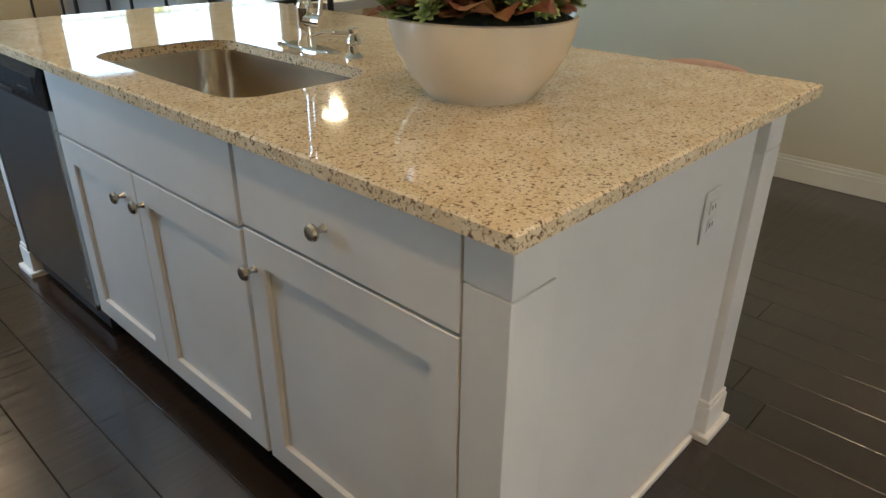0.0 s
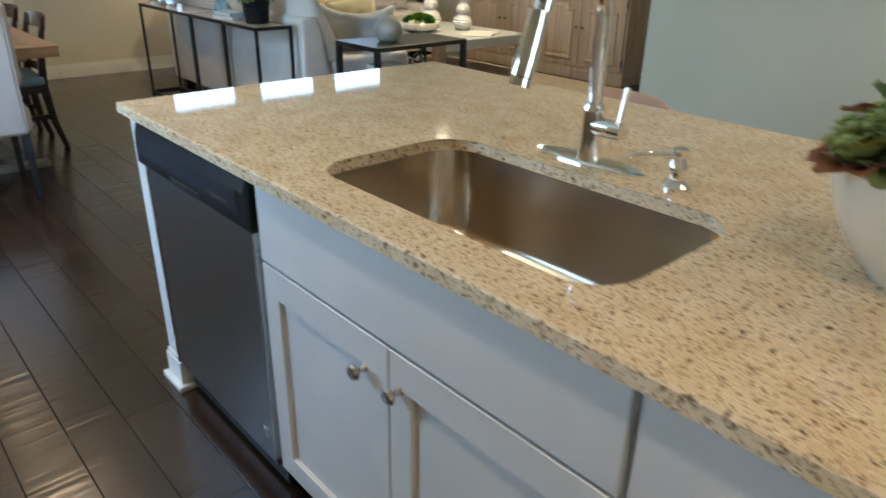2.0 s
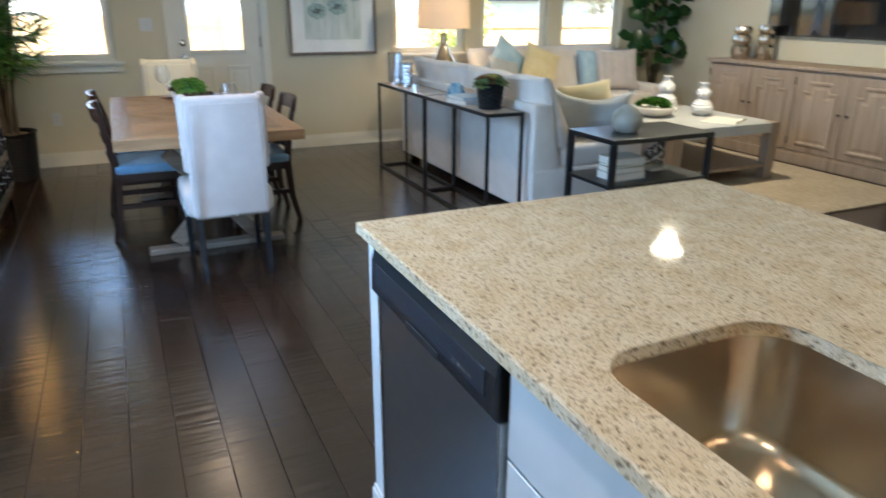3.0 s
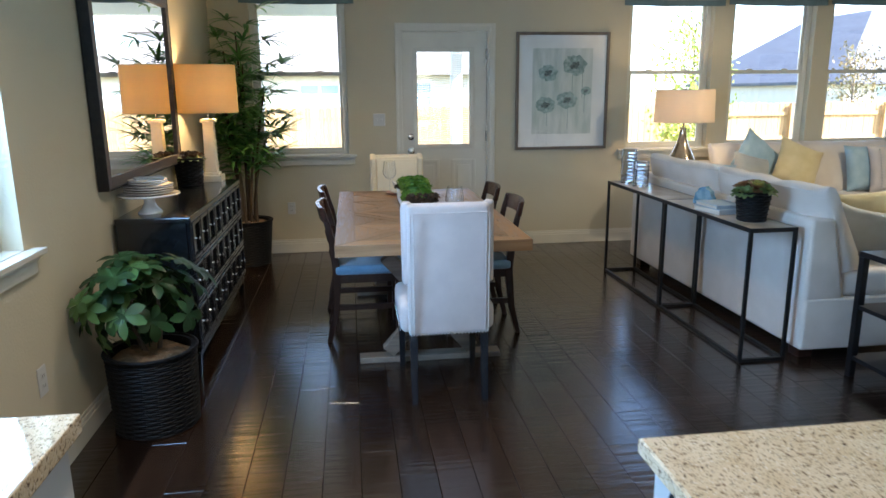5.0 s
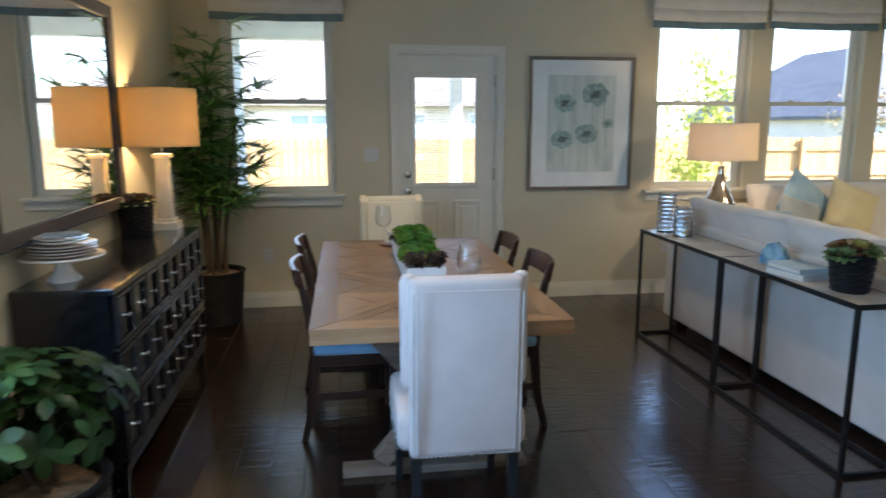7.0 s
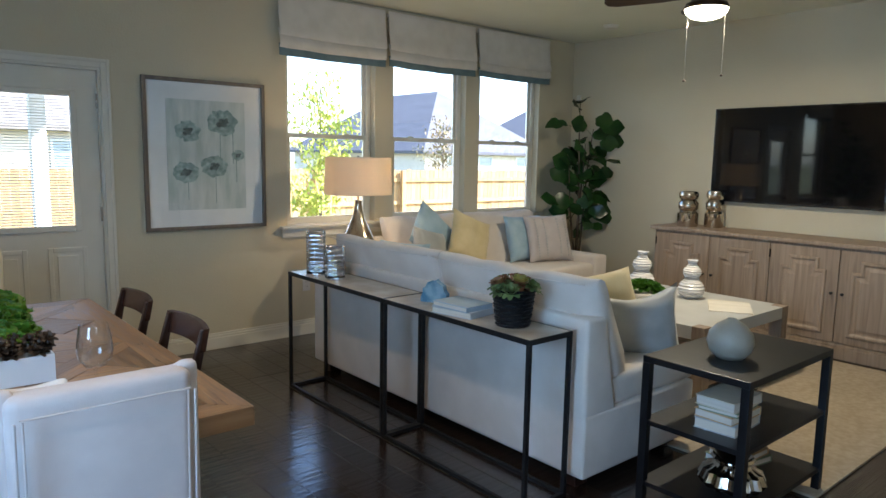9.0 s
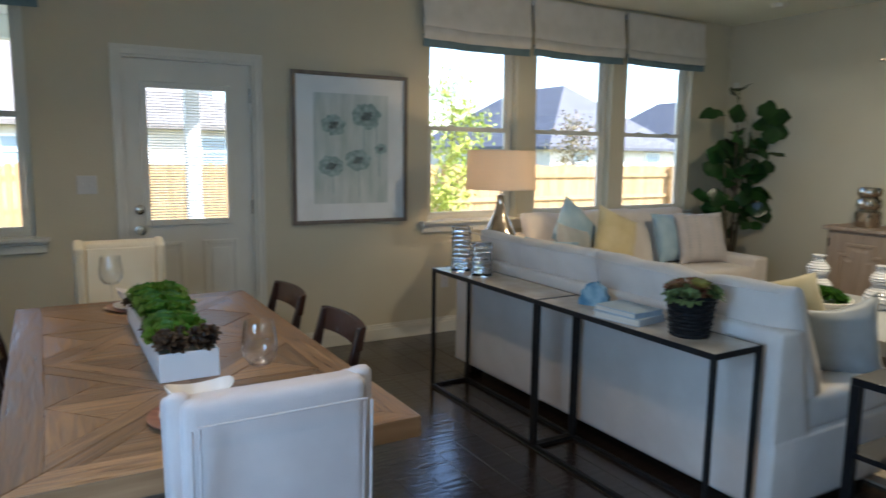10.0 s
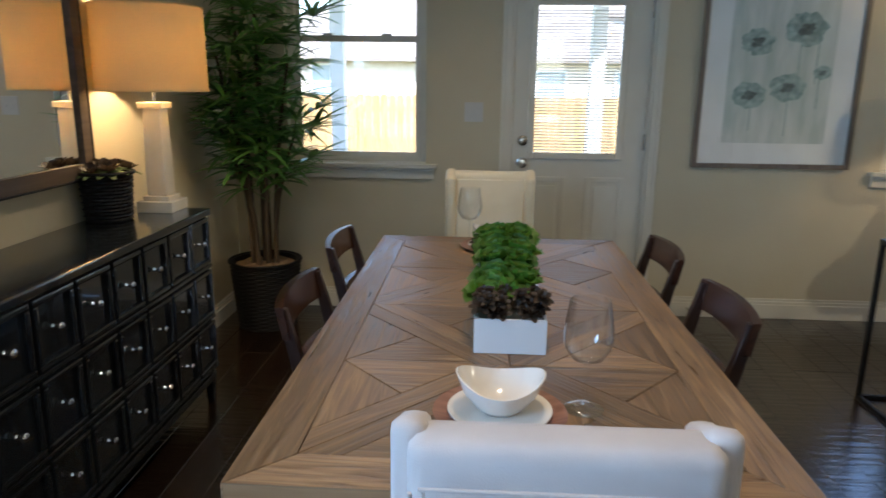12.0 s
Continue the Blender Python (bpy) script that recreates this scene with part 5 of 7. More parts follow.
def rosette(leaves, c, r, n, slots, tilt0=0.15, tilt1=1.25, width=0.55, rnd=random, wave=0.0, rings=4, axis=UPV, shape=(0.5, 0.85, 1.0, 0.92, 0.45)):
    """A rosette of fleshy leaves, opening from the middle."""
    right = axis.orthogonal().normalized()
    fwd = axis.cross(right)
    for k in range(rings):
        u = (k + 1) / rings
        m = max(3, int(n * (0.5 + 0.5 * u)))
        tilt = tilt1 * (1 - u) + tilt0 * u
        for i in range(m):
            a = 6.283 * (i + 0.5 * (k % 2)) / m + rnd.uniform(-0.12, 0.12)
            out = right * math.cos(a) + fwd * math.sin(a)
            d = out * math.cos(tilt) + axis * math.sin(tilt)
            leaves.blade(c + out * r * 0.05, d, axis - out * 0.4, r * (0.45 + 0.6 * u), r * width, -0.15 if k < rings - 1 else 0.12, 0.3, shape, slots[min(k * len(slots) // rings, len(slots) - 1)], wave, rnd.uniform(0, 6))


def rosette_part(parent, name, mats, *args, **kw):
    """One rosette as a part of its own."""
    one = Leaves()
    rosette(one, *args, **kw)
    return part(name, one.mesh(name, mats), None, parent)


SUCC = [M_SUCC, M_SUCRED, M_SUCYEL]


def wicker_pot(parent, r0, r1, h, name="basket", rows=16, n=40):
    """A woven pot: rows of bulging strands that pass in front of and behind the uprights."""
    bm = bmesh.new()
    prev = None
    seq = []
    for k in range(rows * 2 + 1):
        u = k / (rows * 2)
        seq.append((r0 + (r1 - r0) * u, h * u, k))
    for r, z, k in seq:
        ring = []
        for i in range(n):
            a = 2 * math.pi * i / n
            bulge = 0.0022 if k % 2 else -0.002
            weave = 0.003 * math.sin(i * math.pi / 2 + (k // 2) * math.pi) if k % 2 else 0
            ring.append(bm.verts.new(((r + bulge + weave) * math.cos(a), (r + bulge + weave) * math.sin(a), z)))
        if prev:
            for i in range(n):
                bm.faces.new((prev[i], prev[(i + 1) % n], ring[(i + 1) % n], ring[i]))
        prev = ring
    inner = [bm.verts.new((v.co.x * 0.9, v.co.y * 0.9, h)) for v in prev]
    deep = [bm.verts.new((v.co.x, v.co.y, h - 0.05)) for v in inner]
    for a, b in ((prev, inner), (inner, deep)):
        for i in range(n):
            bm.faces.new((a[i], a[(i + 1) % n], b[(i + 1) % n], b[i]))
    pot = part(name, bm, M_WICKER, parent, "black woven wicker pot")
    rim = [((r1 + 0.002) * math.cos(2 * math.pi * i / 48), (r1 + 0.002) * math.sin(2 * math.pi * i / 48), h) for i in range(49)]
    part("rim", tube(rim, 0.008, 8, caps=False), M_WICKER, pot, smooth=True)
    return pot


def moss(parent, r, z, seed=0):
    bm = bmesh.new()
    rr = random.Random(seed)
    lathe([(r, 0), (r * 0.8, 0.012), (r * 0.5, 0.018), (r * 0.2, 0.02), (0, 0.02)], 26, bm, (0, 0, z))
    for v in bm.verts:
        v.co.z += rr.uniform(-0.008, 0.012)
    return part("moss", bm, M_MOSS, parent, "dry brown moss", smooth=True)


# tall lady palm in the corner
pr = random.Random(21)
palm = thing("potted_palm", (-0.66, 8.17, 0), "tall lady palm in a black wicker pot", "plant")
wicker_pot(palm, 0.17, 0.205, 0.40, "pot", 34)
moss(palm, 0.185, 0.365, 3)
canes = [(-0.09, 0.05, 1.86, -0.04, -0.06), (0.02, 0.06, 2.02, -0.02, -0.05), (0.09, -0.02, 1.52, 0.15, -0.14), (-0.02, -0.08, 1.40, -0.06, -0.28), (0.06, 0.05, 1.18, 0.17, -0.04), (-0.07, -0.05, 1.55, -0.06, -0.24), (0.0, 0.0, 1.74, 0.06, -0.16), (0.04, -0.06, 1.08, 0.10, -0.26), (-0.05, 0.0, 1.20, -0.07, -0.32)]
for x, y, h, dx, dy in canes:
    pts = [(x * 0.8 + dx * u * u, y * 0.8 + dy * u * u, 0.36 + (h - 0.36) * u) for u in (0, 0.25, 0.5, 0.75, 1)]
    part("cane", tube(pts, [0.014, 0.013, 0.012, 0.010, 0.006], 8), M_CANE, palm, smooth=True)
    for k in range(15):
        u = 0.54 + 0.48 * k / 14
        p0 = Vector((x * 0.8 + dx * u * u, y * 0.8 + dy * u * u, 0.36 + (h - 0.36) * u))
        a = k * 2.4 + pr.uniform(-0.4, 0.4)
        out = Vector((math.cos(a), math.sin(a), 0))
        reach = pr.uniform(0.10, 0.22) * (0.5 if out.x < -0.2 or out.y > 0.3 else 1.0)
        tip = p0 + out * reach + UPV * reach * pr.uniform(0.5, 1.3)
        pl = Leaves()
        pl.blade(p0, tip - p0, UPV, (tip - p0).length, 0.007, 0.0, 0.0, (1, 1, 1))
        nleaf = pr.randint(7, 10)
        axis = (out + UPV * pr.uniform(0.1, 0.8)).normalized()
        sd = axis.cross(UPV).normalized()
        for i in range(nleaf):
            b = (i / (nleaf - 1) - 0.5) * 3.2
            d = axis * math.cos(b) + sd * math.sin(b) + UPV * pr.uniform(-0.12, 0.2)
            end = tip + d * 0.3
            ln = pr.uniform(0.22, 0.33) * (1.0 - 0.28 * abs(b) / 1.85)
            if end.x < -0.27:
                ln = min(ln, max(0.10, 0.27 + tip.x))
            if end.y > 0.34:
                ln = min(ln, max(0.10, 0.33 - tip.y))
            pl.blade(tip, d, UPV, ln, pr.uniform(0.024, 0.036), pr.uniform(0.08, 0.38), 0.35, (0.45, 0.9, 1.0, 0.85, 0.55, 0.1))
        part("frond", pl.mesh("frond", [M_PALM]), None, palm)

# umbrella plant beside the sideboard
um = thing("potted_umbrella_plant", (-0.672, 5.03, 0), "leafy umbrella plant in a black wicker pot", "plant")
wicker_pot(um, 0.185, 0.198, 0.37, "pot", 34)
moss(um, 0.178, 0.335, 4)
M_SCHEF2 = leaf_mat("paler_umbrella_leaf", (0.07, 0.15, 0.04), (0.16, 0.26, 0.08), 0.45)
ur = random.Random(8)
part("stem", tube([(-0.02, 0, 0.34), (-0.05, 0.0, 0.42), (-0.09, -0.02, 0.56), (-0.06, 0, 0.7)], [0.014, 0.012, 0.009, 0.005], 8), M_CANE, um, smooth=True)
part("stem", tube([(0.03, 0.02, 0.34), (0.05, 0.0, 0.45), (0.06, -0.02, 0.58), (0.04, 0, 0.72)], [0.012, 0.010, 0.008, 0.005], 8), M_CANE, um, smooth=True)
whorls = []
while len(whorls) < 50:
    p = Vector((ur.uniform(-0.30, 0.27), ur.uniform(-0.25, 0.25), ur.uniform(0.40, 0.83)))
    q = Vector(((p.x + 0.02) / 0.30, p.y / 0.25, (p.z - 0.62) / 0.22))
    if 0.35 < q.length < 1.0 and p.x > -0.235:
        whorls.append(p)
for p in whorls:
    q = Vector((p.x + 0.02, p.y, (p.z - 0.50) * 1.3)).normalized()
    ul = Leaves()
    ul.blade(Vector((p.x * 0.2, p.y * 0.2, p.z - 0.1)), p - Vector((p.x * 0.2, p.y * 0.2, p.z - 0.1)), UPV, (p - Vector((p.x * 0.2, p.y * 0.2, p.z - 0.1))).length, 0.006, 0, 0, (1, 1, 1))
    rt = q.orthogonal().normalized()
    fw = q.cross(rt)
    m = ur.randint(6, 8)
    # second slot: paler leaves on just under half the whorls towards -y
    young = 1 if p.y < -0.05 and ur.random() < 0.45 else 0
    for i in range(m):
        a = 6.283 * i / m + ur.uniform(-0.15, 0.15)
        d = rt * math.cos(a) + fw * math.sin(a) + q * 0.22
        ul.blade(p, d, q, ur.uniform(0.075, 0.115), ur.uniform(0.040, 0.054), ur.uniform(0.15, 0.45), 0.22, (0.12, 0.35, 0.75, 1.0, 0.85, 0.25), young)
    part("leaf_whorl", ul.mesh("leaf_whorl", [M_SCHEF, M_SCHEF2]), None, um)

# fiddle-leaf fig in the far corner
fg = thing("potted_fig_tree", (6.24, 8.14, 0), "fiddle-leaf fig tree with large glossy leaves", "plant")
wicker_pot(fg, 0.15, 0.18, 0.34, "pot", 14)
moss(fg, 0.16, 0.31, 6)
frn = random.Random(14)
for j, (dx, dy, h) in enumerate(((-0.06, -0.04, 2.08), (0.05, -0.08, 1.85), (-0.16, -0.02, 1.5), (0.02, -0.02, 1.7))):
    pts = [Vector((dx * u * 1.4 + 0.02 * math.sin(5 * u + j), dy * u * 1.4, 0.3 + (h - 0.3) * u)) for u in (0, 0.2, 0.4, 0.6, 0.8, 1)]
    part("trunk", tube(pts, [0.014, 0.013, 0.011, 0.009, 0.007, 0.004], 8), M_CANE, fg, smooth=True)
    for k in range(15):
        u = 0.36 + 0.64 * k / 14
        i = min(4, int(u * 5))
        p0 = pts[i].lerp(pts[i + 1], u * 5 - i)
        a = k * 2.5 + j * 1.3
        out = Vector((math.cos(a), math.sin(a) - 0.35, frn.uniform(-0.15, 0.6)))
        if out.x > 0.2:
            out.x *= 0.45
        if out.y > 0.2:
            out.y *= 0.4
        stem = frn.uniform(0.06, 0.20)
        b = p0 + out.normalized() * stem
        fl = Leaves()
        fl.blade(p0, out, UPV, stem, 0.008, 0, 0, (1, 1, 1))
        fl.blade(b, out + Vector((0, 0, frn.uniform(-0.3, 0.3))), Vector((frn.uniform(-0.9, 0.3), frn.uniform(-1.0, -0.2), frn.uniform(0.1, 0.7))), frn.uniform(0.18, 0.26), frn.uniform(0.15, 0.20), frn.uniform(0.1, 0.5), 0.18, (0.3, 0.62, 0.7, 0.98, 1.0, 0.7, 0.1), 0, 0.008, frn.uniform(0, 6))
        part("leaf", fl.mesh("leaf", [M_FIG]), None, fg)

# ---- on the island ----
M_CERAMIC = material("cream_ceramic", (0.60, 0.50, 0.37), 0.22, second=(0.65, 0.56, 0.43), scale=5, stain=0.06, coat=0.3)
bowl = thing("succulent_bowl", (1.282, 1.066, CT), "cream ceramic bowl planted with red and green succulents", "planter")
part("bowl", lathe([(0, 0.004), (0.10, 0.004), (0.118, 0.0), (0.124, 0.008), (0.155, 0.045), (0.183, 0.095), (0.197, 0.145), (0.199, 0.163), (0.194, 0.166), (0.189, 0.155), (0.175, 0.12), (0, 0.115)], 56), M_CERAMIC, bowl, smooth=50)
sr = random.Random(31)
part("soil", lathe([(0.1885, 0.158), (0.15, 0.172), (0.1, 0.178), (0, 0.185)], 30), M_SHADED_SOIL, bowl, smooth=True)
for x, y, z, r, s, wv in ((-0.06, -0.08, 0.20, 0.125, (2, 1, 1), 0.007), (0.10, -0.02, 0.205, 0.115, (2, 1, 1), 0.007), (-0.13, 0.04, 0.19, 0.08, (1, 1, 0), 0.002), (0.03, 0.10, 0.22, 0.10, (2, 0, 1), 0.003), (-0.04, 0.03, 0.235, 0.09, (2, 2, 0), 0.002), (0.13, 0.09, 0.19, 0.07, (0, 1, 1), 0.002), (0.115, -0.09, 0.20, 0.065, (1, 1, 0), 0.002), (-0.11, 0.12, 0.185, 0.07, (2, 0, 1), 0.002), (0.04, -0.13, 0.20, 0.055, (0, 2, 1), 0.002), (-0.13, -0.05, 0.20, 0.05, (1, 1, 1), 0.002)):
    ax = Vector((x * 1.6, y * 1.6, 0.6)).normalized()
    rosette_part(bowl, "rosette", SUCC, Vector((x * 0.98, y * 0.98, z - 0.020)), r * 1.08, 9, s, rnd=sr, wave=wv * 2.2, width=0.72, axis=ax, tilt0=0.45)
for _ in range(26):
    a, q = sr.uniform(0, 6.28), sr.uniform(0.135, 0.158)
    c = Vector((q * math.cos(a), q * math.sin(a), 0.188))
    rosette_part(bowl, "rosette", SUCC, c, sr.uniform(0.03, 0.045), 7, sr.choice(((0, 0), (0, 1), (2, 0), (1, 1))), rnd=sr, width=0.75, rings=3, axis=Vector((c.x * 2, c.y * 2, 0.6)).normalized(), tilt0=0.45)
for _ in range(120):
    a = sr.uniform(0, 6.28)
    a = (0.4, 2.1, 3.3, 4.35, 5.5)[_ % 5] + sr.uniform(-0.2, 0.2)
    q = sr.uniform(0.12, 0.197)
    c = Vector((q * math.cos(a), q * math.sin(a), 0.178 + 0.055 * (0.197 - q) / 0.077 + sr.uniform(-0.006, 0.018)))
    rosette_part(bowl, "sedum_sprig", [M_SEDUM], c, sr.uniform(0.016, 0.026), 7, (0,), rnd=sr, width=0.5, rings=5, tilt1=1.45, axis=Vector((c.x * 1.2, c.y * 1.2, 0.35)).normalized(), tilt0=0.4)

# bar stools on the far side of the island
M_STOOL = material("blush_leather", (0.40, 0.24, 0.17), 0.5, second=(0.46, 0.29, 0.21), scale=10, bump=0.05)


def stool(m):
    s = thing("bar_stool", m, "blush upholstered bar stool with a low curved back", "stool", "bar stools at the island")
    part("seat", lathe([(0, 0.60), (0.19, 0.60), (0.205, 0.615), (0.2, 0.65), (0.16, 0.67), (0, 0.672)], 30), M_STOOL, s, smooth=True)
    bm = bmesh.new()
    n, rows = 18, []
    for i in range(n + 1):
        a = radians(-80 + 160 * i / n)
        top = 0.845 - 0.05 * abs(i / n * 2 - 1) ** 2
        c, q = math.cos(a), math.sin(a)
        rows.append([bm.verts.new((r * c, r * q, z)) for r, z in ((0.195, 0.66), (0.205, 0.75), (0.215, top - 0.01), (0.228, top), (0.242, top - 0.01), (0.236, 0.75), (0.222, 0.66))])
    for a, b in zip(rows, rows[1:]):
        for k in range(7):
            bm.faces.new((a[k], a[(k + 1) % 7], b[(k + 1) % 7], b[k]))
    bm.faces.new(rows[0])
    bm.faces.new(rows[-1][::-1])
    part("backrest", bm, M_STOOL, s, smooth=50)
    for a in (45, 135, 225, 315):
        c, q = math.cos(radians(a)), math.sin(radians(a))
        part("leg", tube([(0.21 * c, 0.21 * q, 0), (0.14 * c, 0.14 * q, 0.60)], 0.013, 8), M_ESPRESSO, s, smooth=True)
    ring = [(0.185 * math.cos(radians(a)), 0.185 * math.sin(radians(a)), 0.22) for a in range(0, 361, 15)]
    part("foot_ring", tube(ring, 0.007, 6, caps=False), M_BLACK, s, smooth=True)
    return s


st = stool(pose(2.16, 1.02, 0))
copy_thing(st, pose(2.14, 2.30, 0))

# ---- ceiling ----
# fittings of the assumed downlights; this part of the ceiling stays out of view
for x, y in ASSUMED_DOWNLIGHTS:
    d = thing("recessed_light", (x, y, Z_CEIL), "white recessed ceiling downlight, lit, assumed and out of view", "light", "ceiling downlights")
    part("trim_ring", lathe([(0.065, -0.001), (0.068, -0.006), (0.09, -0.005), (0.092, 0.0)], 28), M_TRIM, d, smooth=True)
sm = thing("smoke_detector", (5.98, 7.62, Z_CEIL), "white round smoke detector on the ceiling", "detector")
part("base", lathe([(0.075, 0), (0.075, -0.012), (0.07, -0.014)], 26), M_TRIM, sm)
part("cover", lathe([(0.066, -0.012), (0.06, -0.032), (0.03, -0.038), (0, -0.038)], 26), M_TRIM, sm, smooth=True)
FX, FY = 4.62, 5.86
fan = thing("ceiling_fan", (FX, FY, Z_CEIL), "brown ceiling fan with a lit opal glass bowl", "ceiling fan")
M_FAN = wood("walnut_blade", (0.03, 0.016, 0.01), (0.07, 0.036, 0.02), 0.35, 0)
M_BRONZE = material("dark_bronze", (0.05, 0.032, 0.022), 0.35, 0.8, second=(0.08, 0.05, 0.035), scale=15)
M_OPAL = material("lit_opal_glass", (0.9, 0.82, 0.66), 0.3, glow=(1.0, 0.86, 0.58), glow_power=2.6)
part("canopy", lathe([(0.07, 0), (0.07, -0.03), (0.03, -0.06), (0.0, -0.06)], 26), M_BRONZE, fan, smooth=50)
part("downrod", tube([(0, 0, -0.05), (0, 0, -0.14)], 0.012, 10), M_BRONZE, fan, smooth=True)
part("motor", lathe([(0, -0.13), (0.05, -0.135), (0.105, -0.155), (0.115, -0.20), (0.10, -0.245), (0.07, -0.26), (0, -0.262)], 32), M_BRONZE, fan, smooth=50)
lk = part("light_kit", lathe([(0.07, -0.255), (0.13, -0.275), (0.142, -0.30), (0.138, -0.31)], 32), M_BRONZE, fan, smooth=50)
opal = part("glass_bowl", lathe([(0.137, -0.305), (0.13, -0.33), (0.10, -0.358), (0.05, -0.373), (0, -0.377)], 32), M_OPAL, lk, "lit opal glass bowl", smooth=True)
for k in range(5):
    a = radians(112 + 72 * k)
    bm = bmesh.new()
    ou = [(0.17, -0.045), (0.30, -0.062), (0.60, -0.07), (0.66, -0.05), (0.675, 0.0), (0.66, 0.05), (0.60, 0.07), (0.30, 0.062), (0.17, 0.045)]
    lo = [bm.verts.new((x, y, -0.004)) for x, y in ou]
    hi = [bm.verts.new((x, y, 0.004)) for x, y in ou]
    bm.faces.new(hi)
    bm.faces.new(lo[::-1])
    for i in range(9):
        bm.faces.new((lo[i], lo[(i + 1) % 9], hi[(i + 1) % 9], hi[i]))
    bl = part("blade", bm, M_FAN, fan, m=Matrix.Translation((0, 0, -0.215)) @ Matrix.Rotation(a, 4, "Z") @ Matrix.Rotation(radians(11), 4, "X"))
    part("blade_arm", boxes(((0.09, -0.018, -0.006), (0.21, 0.018, -0.0045)), bevel=0.0005), M_BRONZE, bl)
for dx, dy, n in ((-0.10, 0.07, 0.46), (0.09, -0.085, 0.42)):
    pc = part("pull_chain", tube([(dx, dy, -0.30), (dx, dy, -0.30 - n)], 0.0016, 6), M_NICKEL, fan)
    part("chain_end", lathe([(0, 0), (0.009, 0.003), (0.01, 0.011), (0.004, 0.017), (0, 0.018)], 10, at=(dx, dy, -0.318 - n)), M_BRONZE, pc, smooth=True)
al = thing("alarm_sensor", (X_RIGHT, 8.44, 2.21), "small white alarm sensor on the wall", "sensor")
part("case", boxes(((-0.03, -0.025, -0.035), (-0.0005, 0.025, 0.035)), bevel=0.006), M_TRIM, al)

# ---- roman blinds ----
M_BLIND = material("white_blind_linen", (0.64, 0.60, 0.53), 0.9, second=(0.70, 0.66, 0.59), scale=8, bump=0.12, bump_scale=260, stain=0.04)
M_BAND = material("slate_blue_band", (0.13, 0.19, 0.21), 0.9, second=(0.17, 0.24, 0.26), scale=10, bump=0.1, bump_scale=260)


def blind(x0, x1, z0, seed):
    t = thing("roman_blind", ((x0 + x1) / 2, Y_BACK, 0), "white linen roman blind with a slate-blue hem, drawn up", "blind", "roman blinds")
    w = (x1 - x0) / 2
    rr = random.Random(seed)
    part("headrail", boxes(((-w + 0.01, -0.055, 2.735), (w - 0.01, -0.002, 2.775)), bevel=0.003), M_BLIND, t)

    def cloth(prof, name, mat, lab="", thick=0.006):
        bm = bmesh.new()
        n = 12
        front = []
        for i in range(n + 1):
            u = 2 * i / n - 1
            front.append([bm.verts.new((u * w, y + 0.006 * noise.noise(Vector((u * 2.2, z * 5, seed))), z - 0.010 * (1 - u * u) * (z < 2.5) + 0.004 * noise.noise(Vector((u * 3, z * 9, seed + 4))))) for y, z in prof])
        back = [[bm.verts.new((v.co.x, v.co.y + thick, v.co.z)) for v in col] for col in front]
        m = len(prof)
        for i in range(n):
            for k in range(m - 1):
                bm.faces.new((front[i][k], front[i + 1][k], front[i + 1][k + 1], front[i][k + 1]))
                bm.faces.new((back[i][k], back[i][k + 1], back[i + 1][k + 1], back[i + 1][k]))
            bm.faces.new((front[i][0], back[i][0], back[i + 1][0], front[i + 1][0]))
            bm.faces.new((front[i][-1], front[i + 1][-1], back[i + 1][-1], back[i][-1]))
        for col, bk in ((front[0], back[0]), (front[-1], back[-1])):
            for k in range(m - 1):
                bm.faces.new((col[k], col[k + 1], bk[k + 1], bk[k]))
        return part(name, bm, mat, t, lab, smooth=50)

    cloth([(-0.056, 2.785), (-0.060, 2.70), (-0.068, 2.60), (-0.082, 2.52), (-0.094, 2.475), (-0.088, 2.455)], "valance", M_BLIND)
    cloth([(-0.055, 2.51), (-0.072, 2.46), (-0.088, 2.425), (-0.090, 2.39), (-0.078, z0 + 0.058)], "fold", M_BLIND)
    cloth([(-0.062, z0 + 0.09), (-0.070, z0 + 0.05), (-0.070, z0)], "hem_band", M_BAND, "slate-blue hem band")
    return t


for i, (a, b) in enumerate(((-0.665, 0.345), (2.905, 3.925), (3.965, 5.0), (5.045, 6.09))):
    blind(a, b, 2.295 if i == 0 else 2.29 + 0.012 * i, i + 1)

# ---- picture ----
M_PFRAME = wood("grey_brown_frame", (0.13, 0.10, 0.08), (0.22, 0.18, 0.14), 0.5, 2)
M_MAT = material("white_mount_board", (0.63, 0.61, 0.55), 0.8, scale=6)
M_ART = material("pale_watercolour", (0.40, 0.43, 0.36), 0.85, second=(0.56, 0.56, 0.49), scale=9, stretch=(1.6, 1, 0.35), detail=8, stain=0.14)
M_ARTF = material("teal_wash", (0.13, 0.20, 0.17), 0.85, second=(0.36, 0.42, 0.37), scale=30, detail=6, low=0.3, high=0.7)
M_ARTF2 = material("dark_wash", (0.05, 0.065, 0.06), 0.85, second=(0.13, 0.16, 0.15), scale=30)
pic = thing("framed_print", (2.33, Y_BACK, 1.505), "framed watercolour print of grey-green flowers", "picture")
pw, ph = 0.462, 0.555
for lo, hi in (((-pw, -0.03, -ph), (-pw + 0.028, -0.002, ph)), ((pw - 0.028, -0.03, -ph), (pw, -0.002, ph)), ((-pw + 0.028, -0.03, -ph), (pw - 0.028, -0.002, -ph + 0.028)), ((-pw + 0.028, -0.03, ph - 0.028), (pw - 0.028, -0.002, ph))):
    part("frame_rail", boxes((lo, hi), bevel=0.003), M_PFRAME, pic)
part("mount", boxes(((-pw + 0.026, -0.012, -ph + 0.026), (pw - 0.026, -0.008, ph - 0.026))), M_MAT, pic)
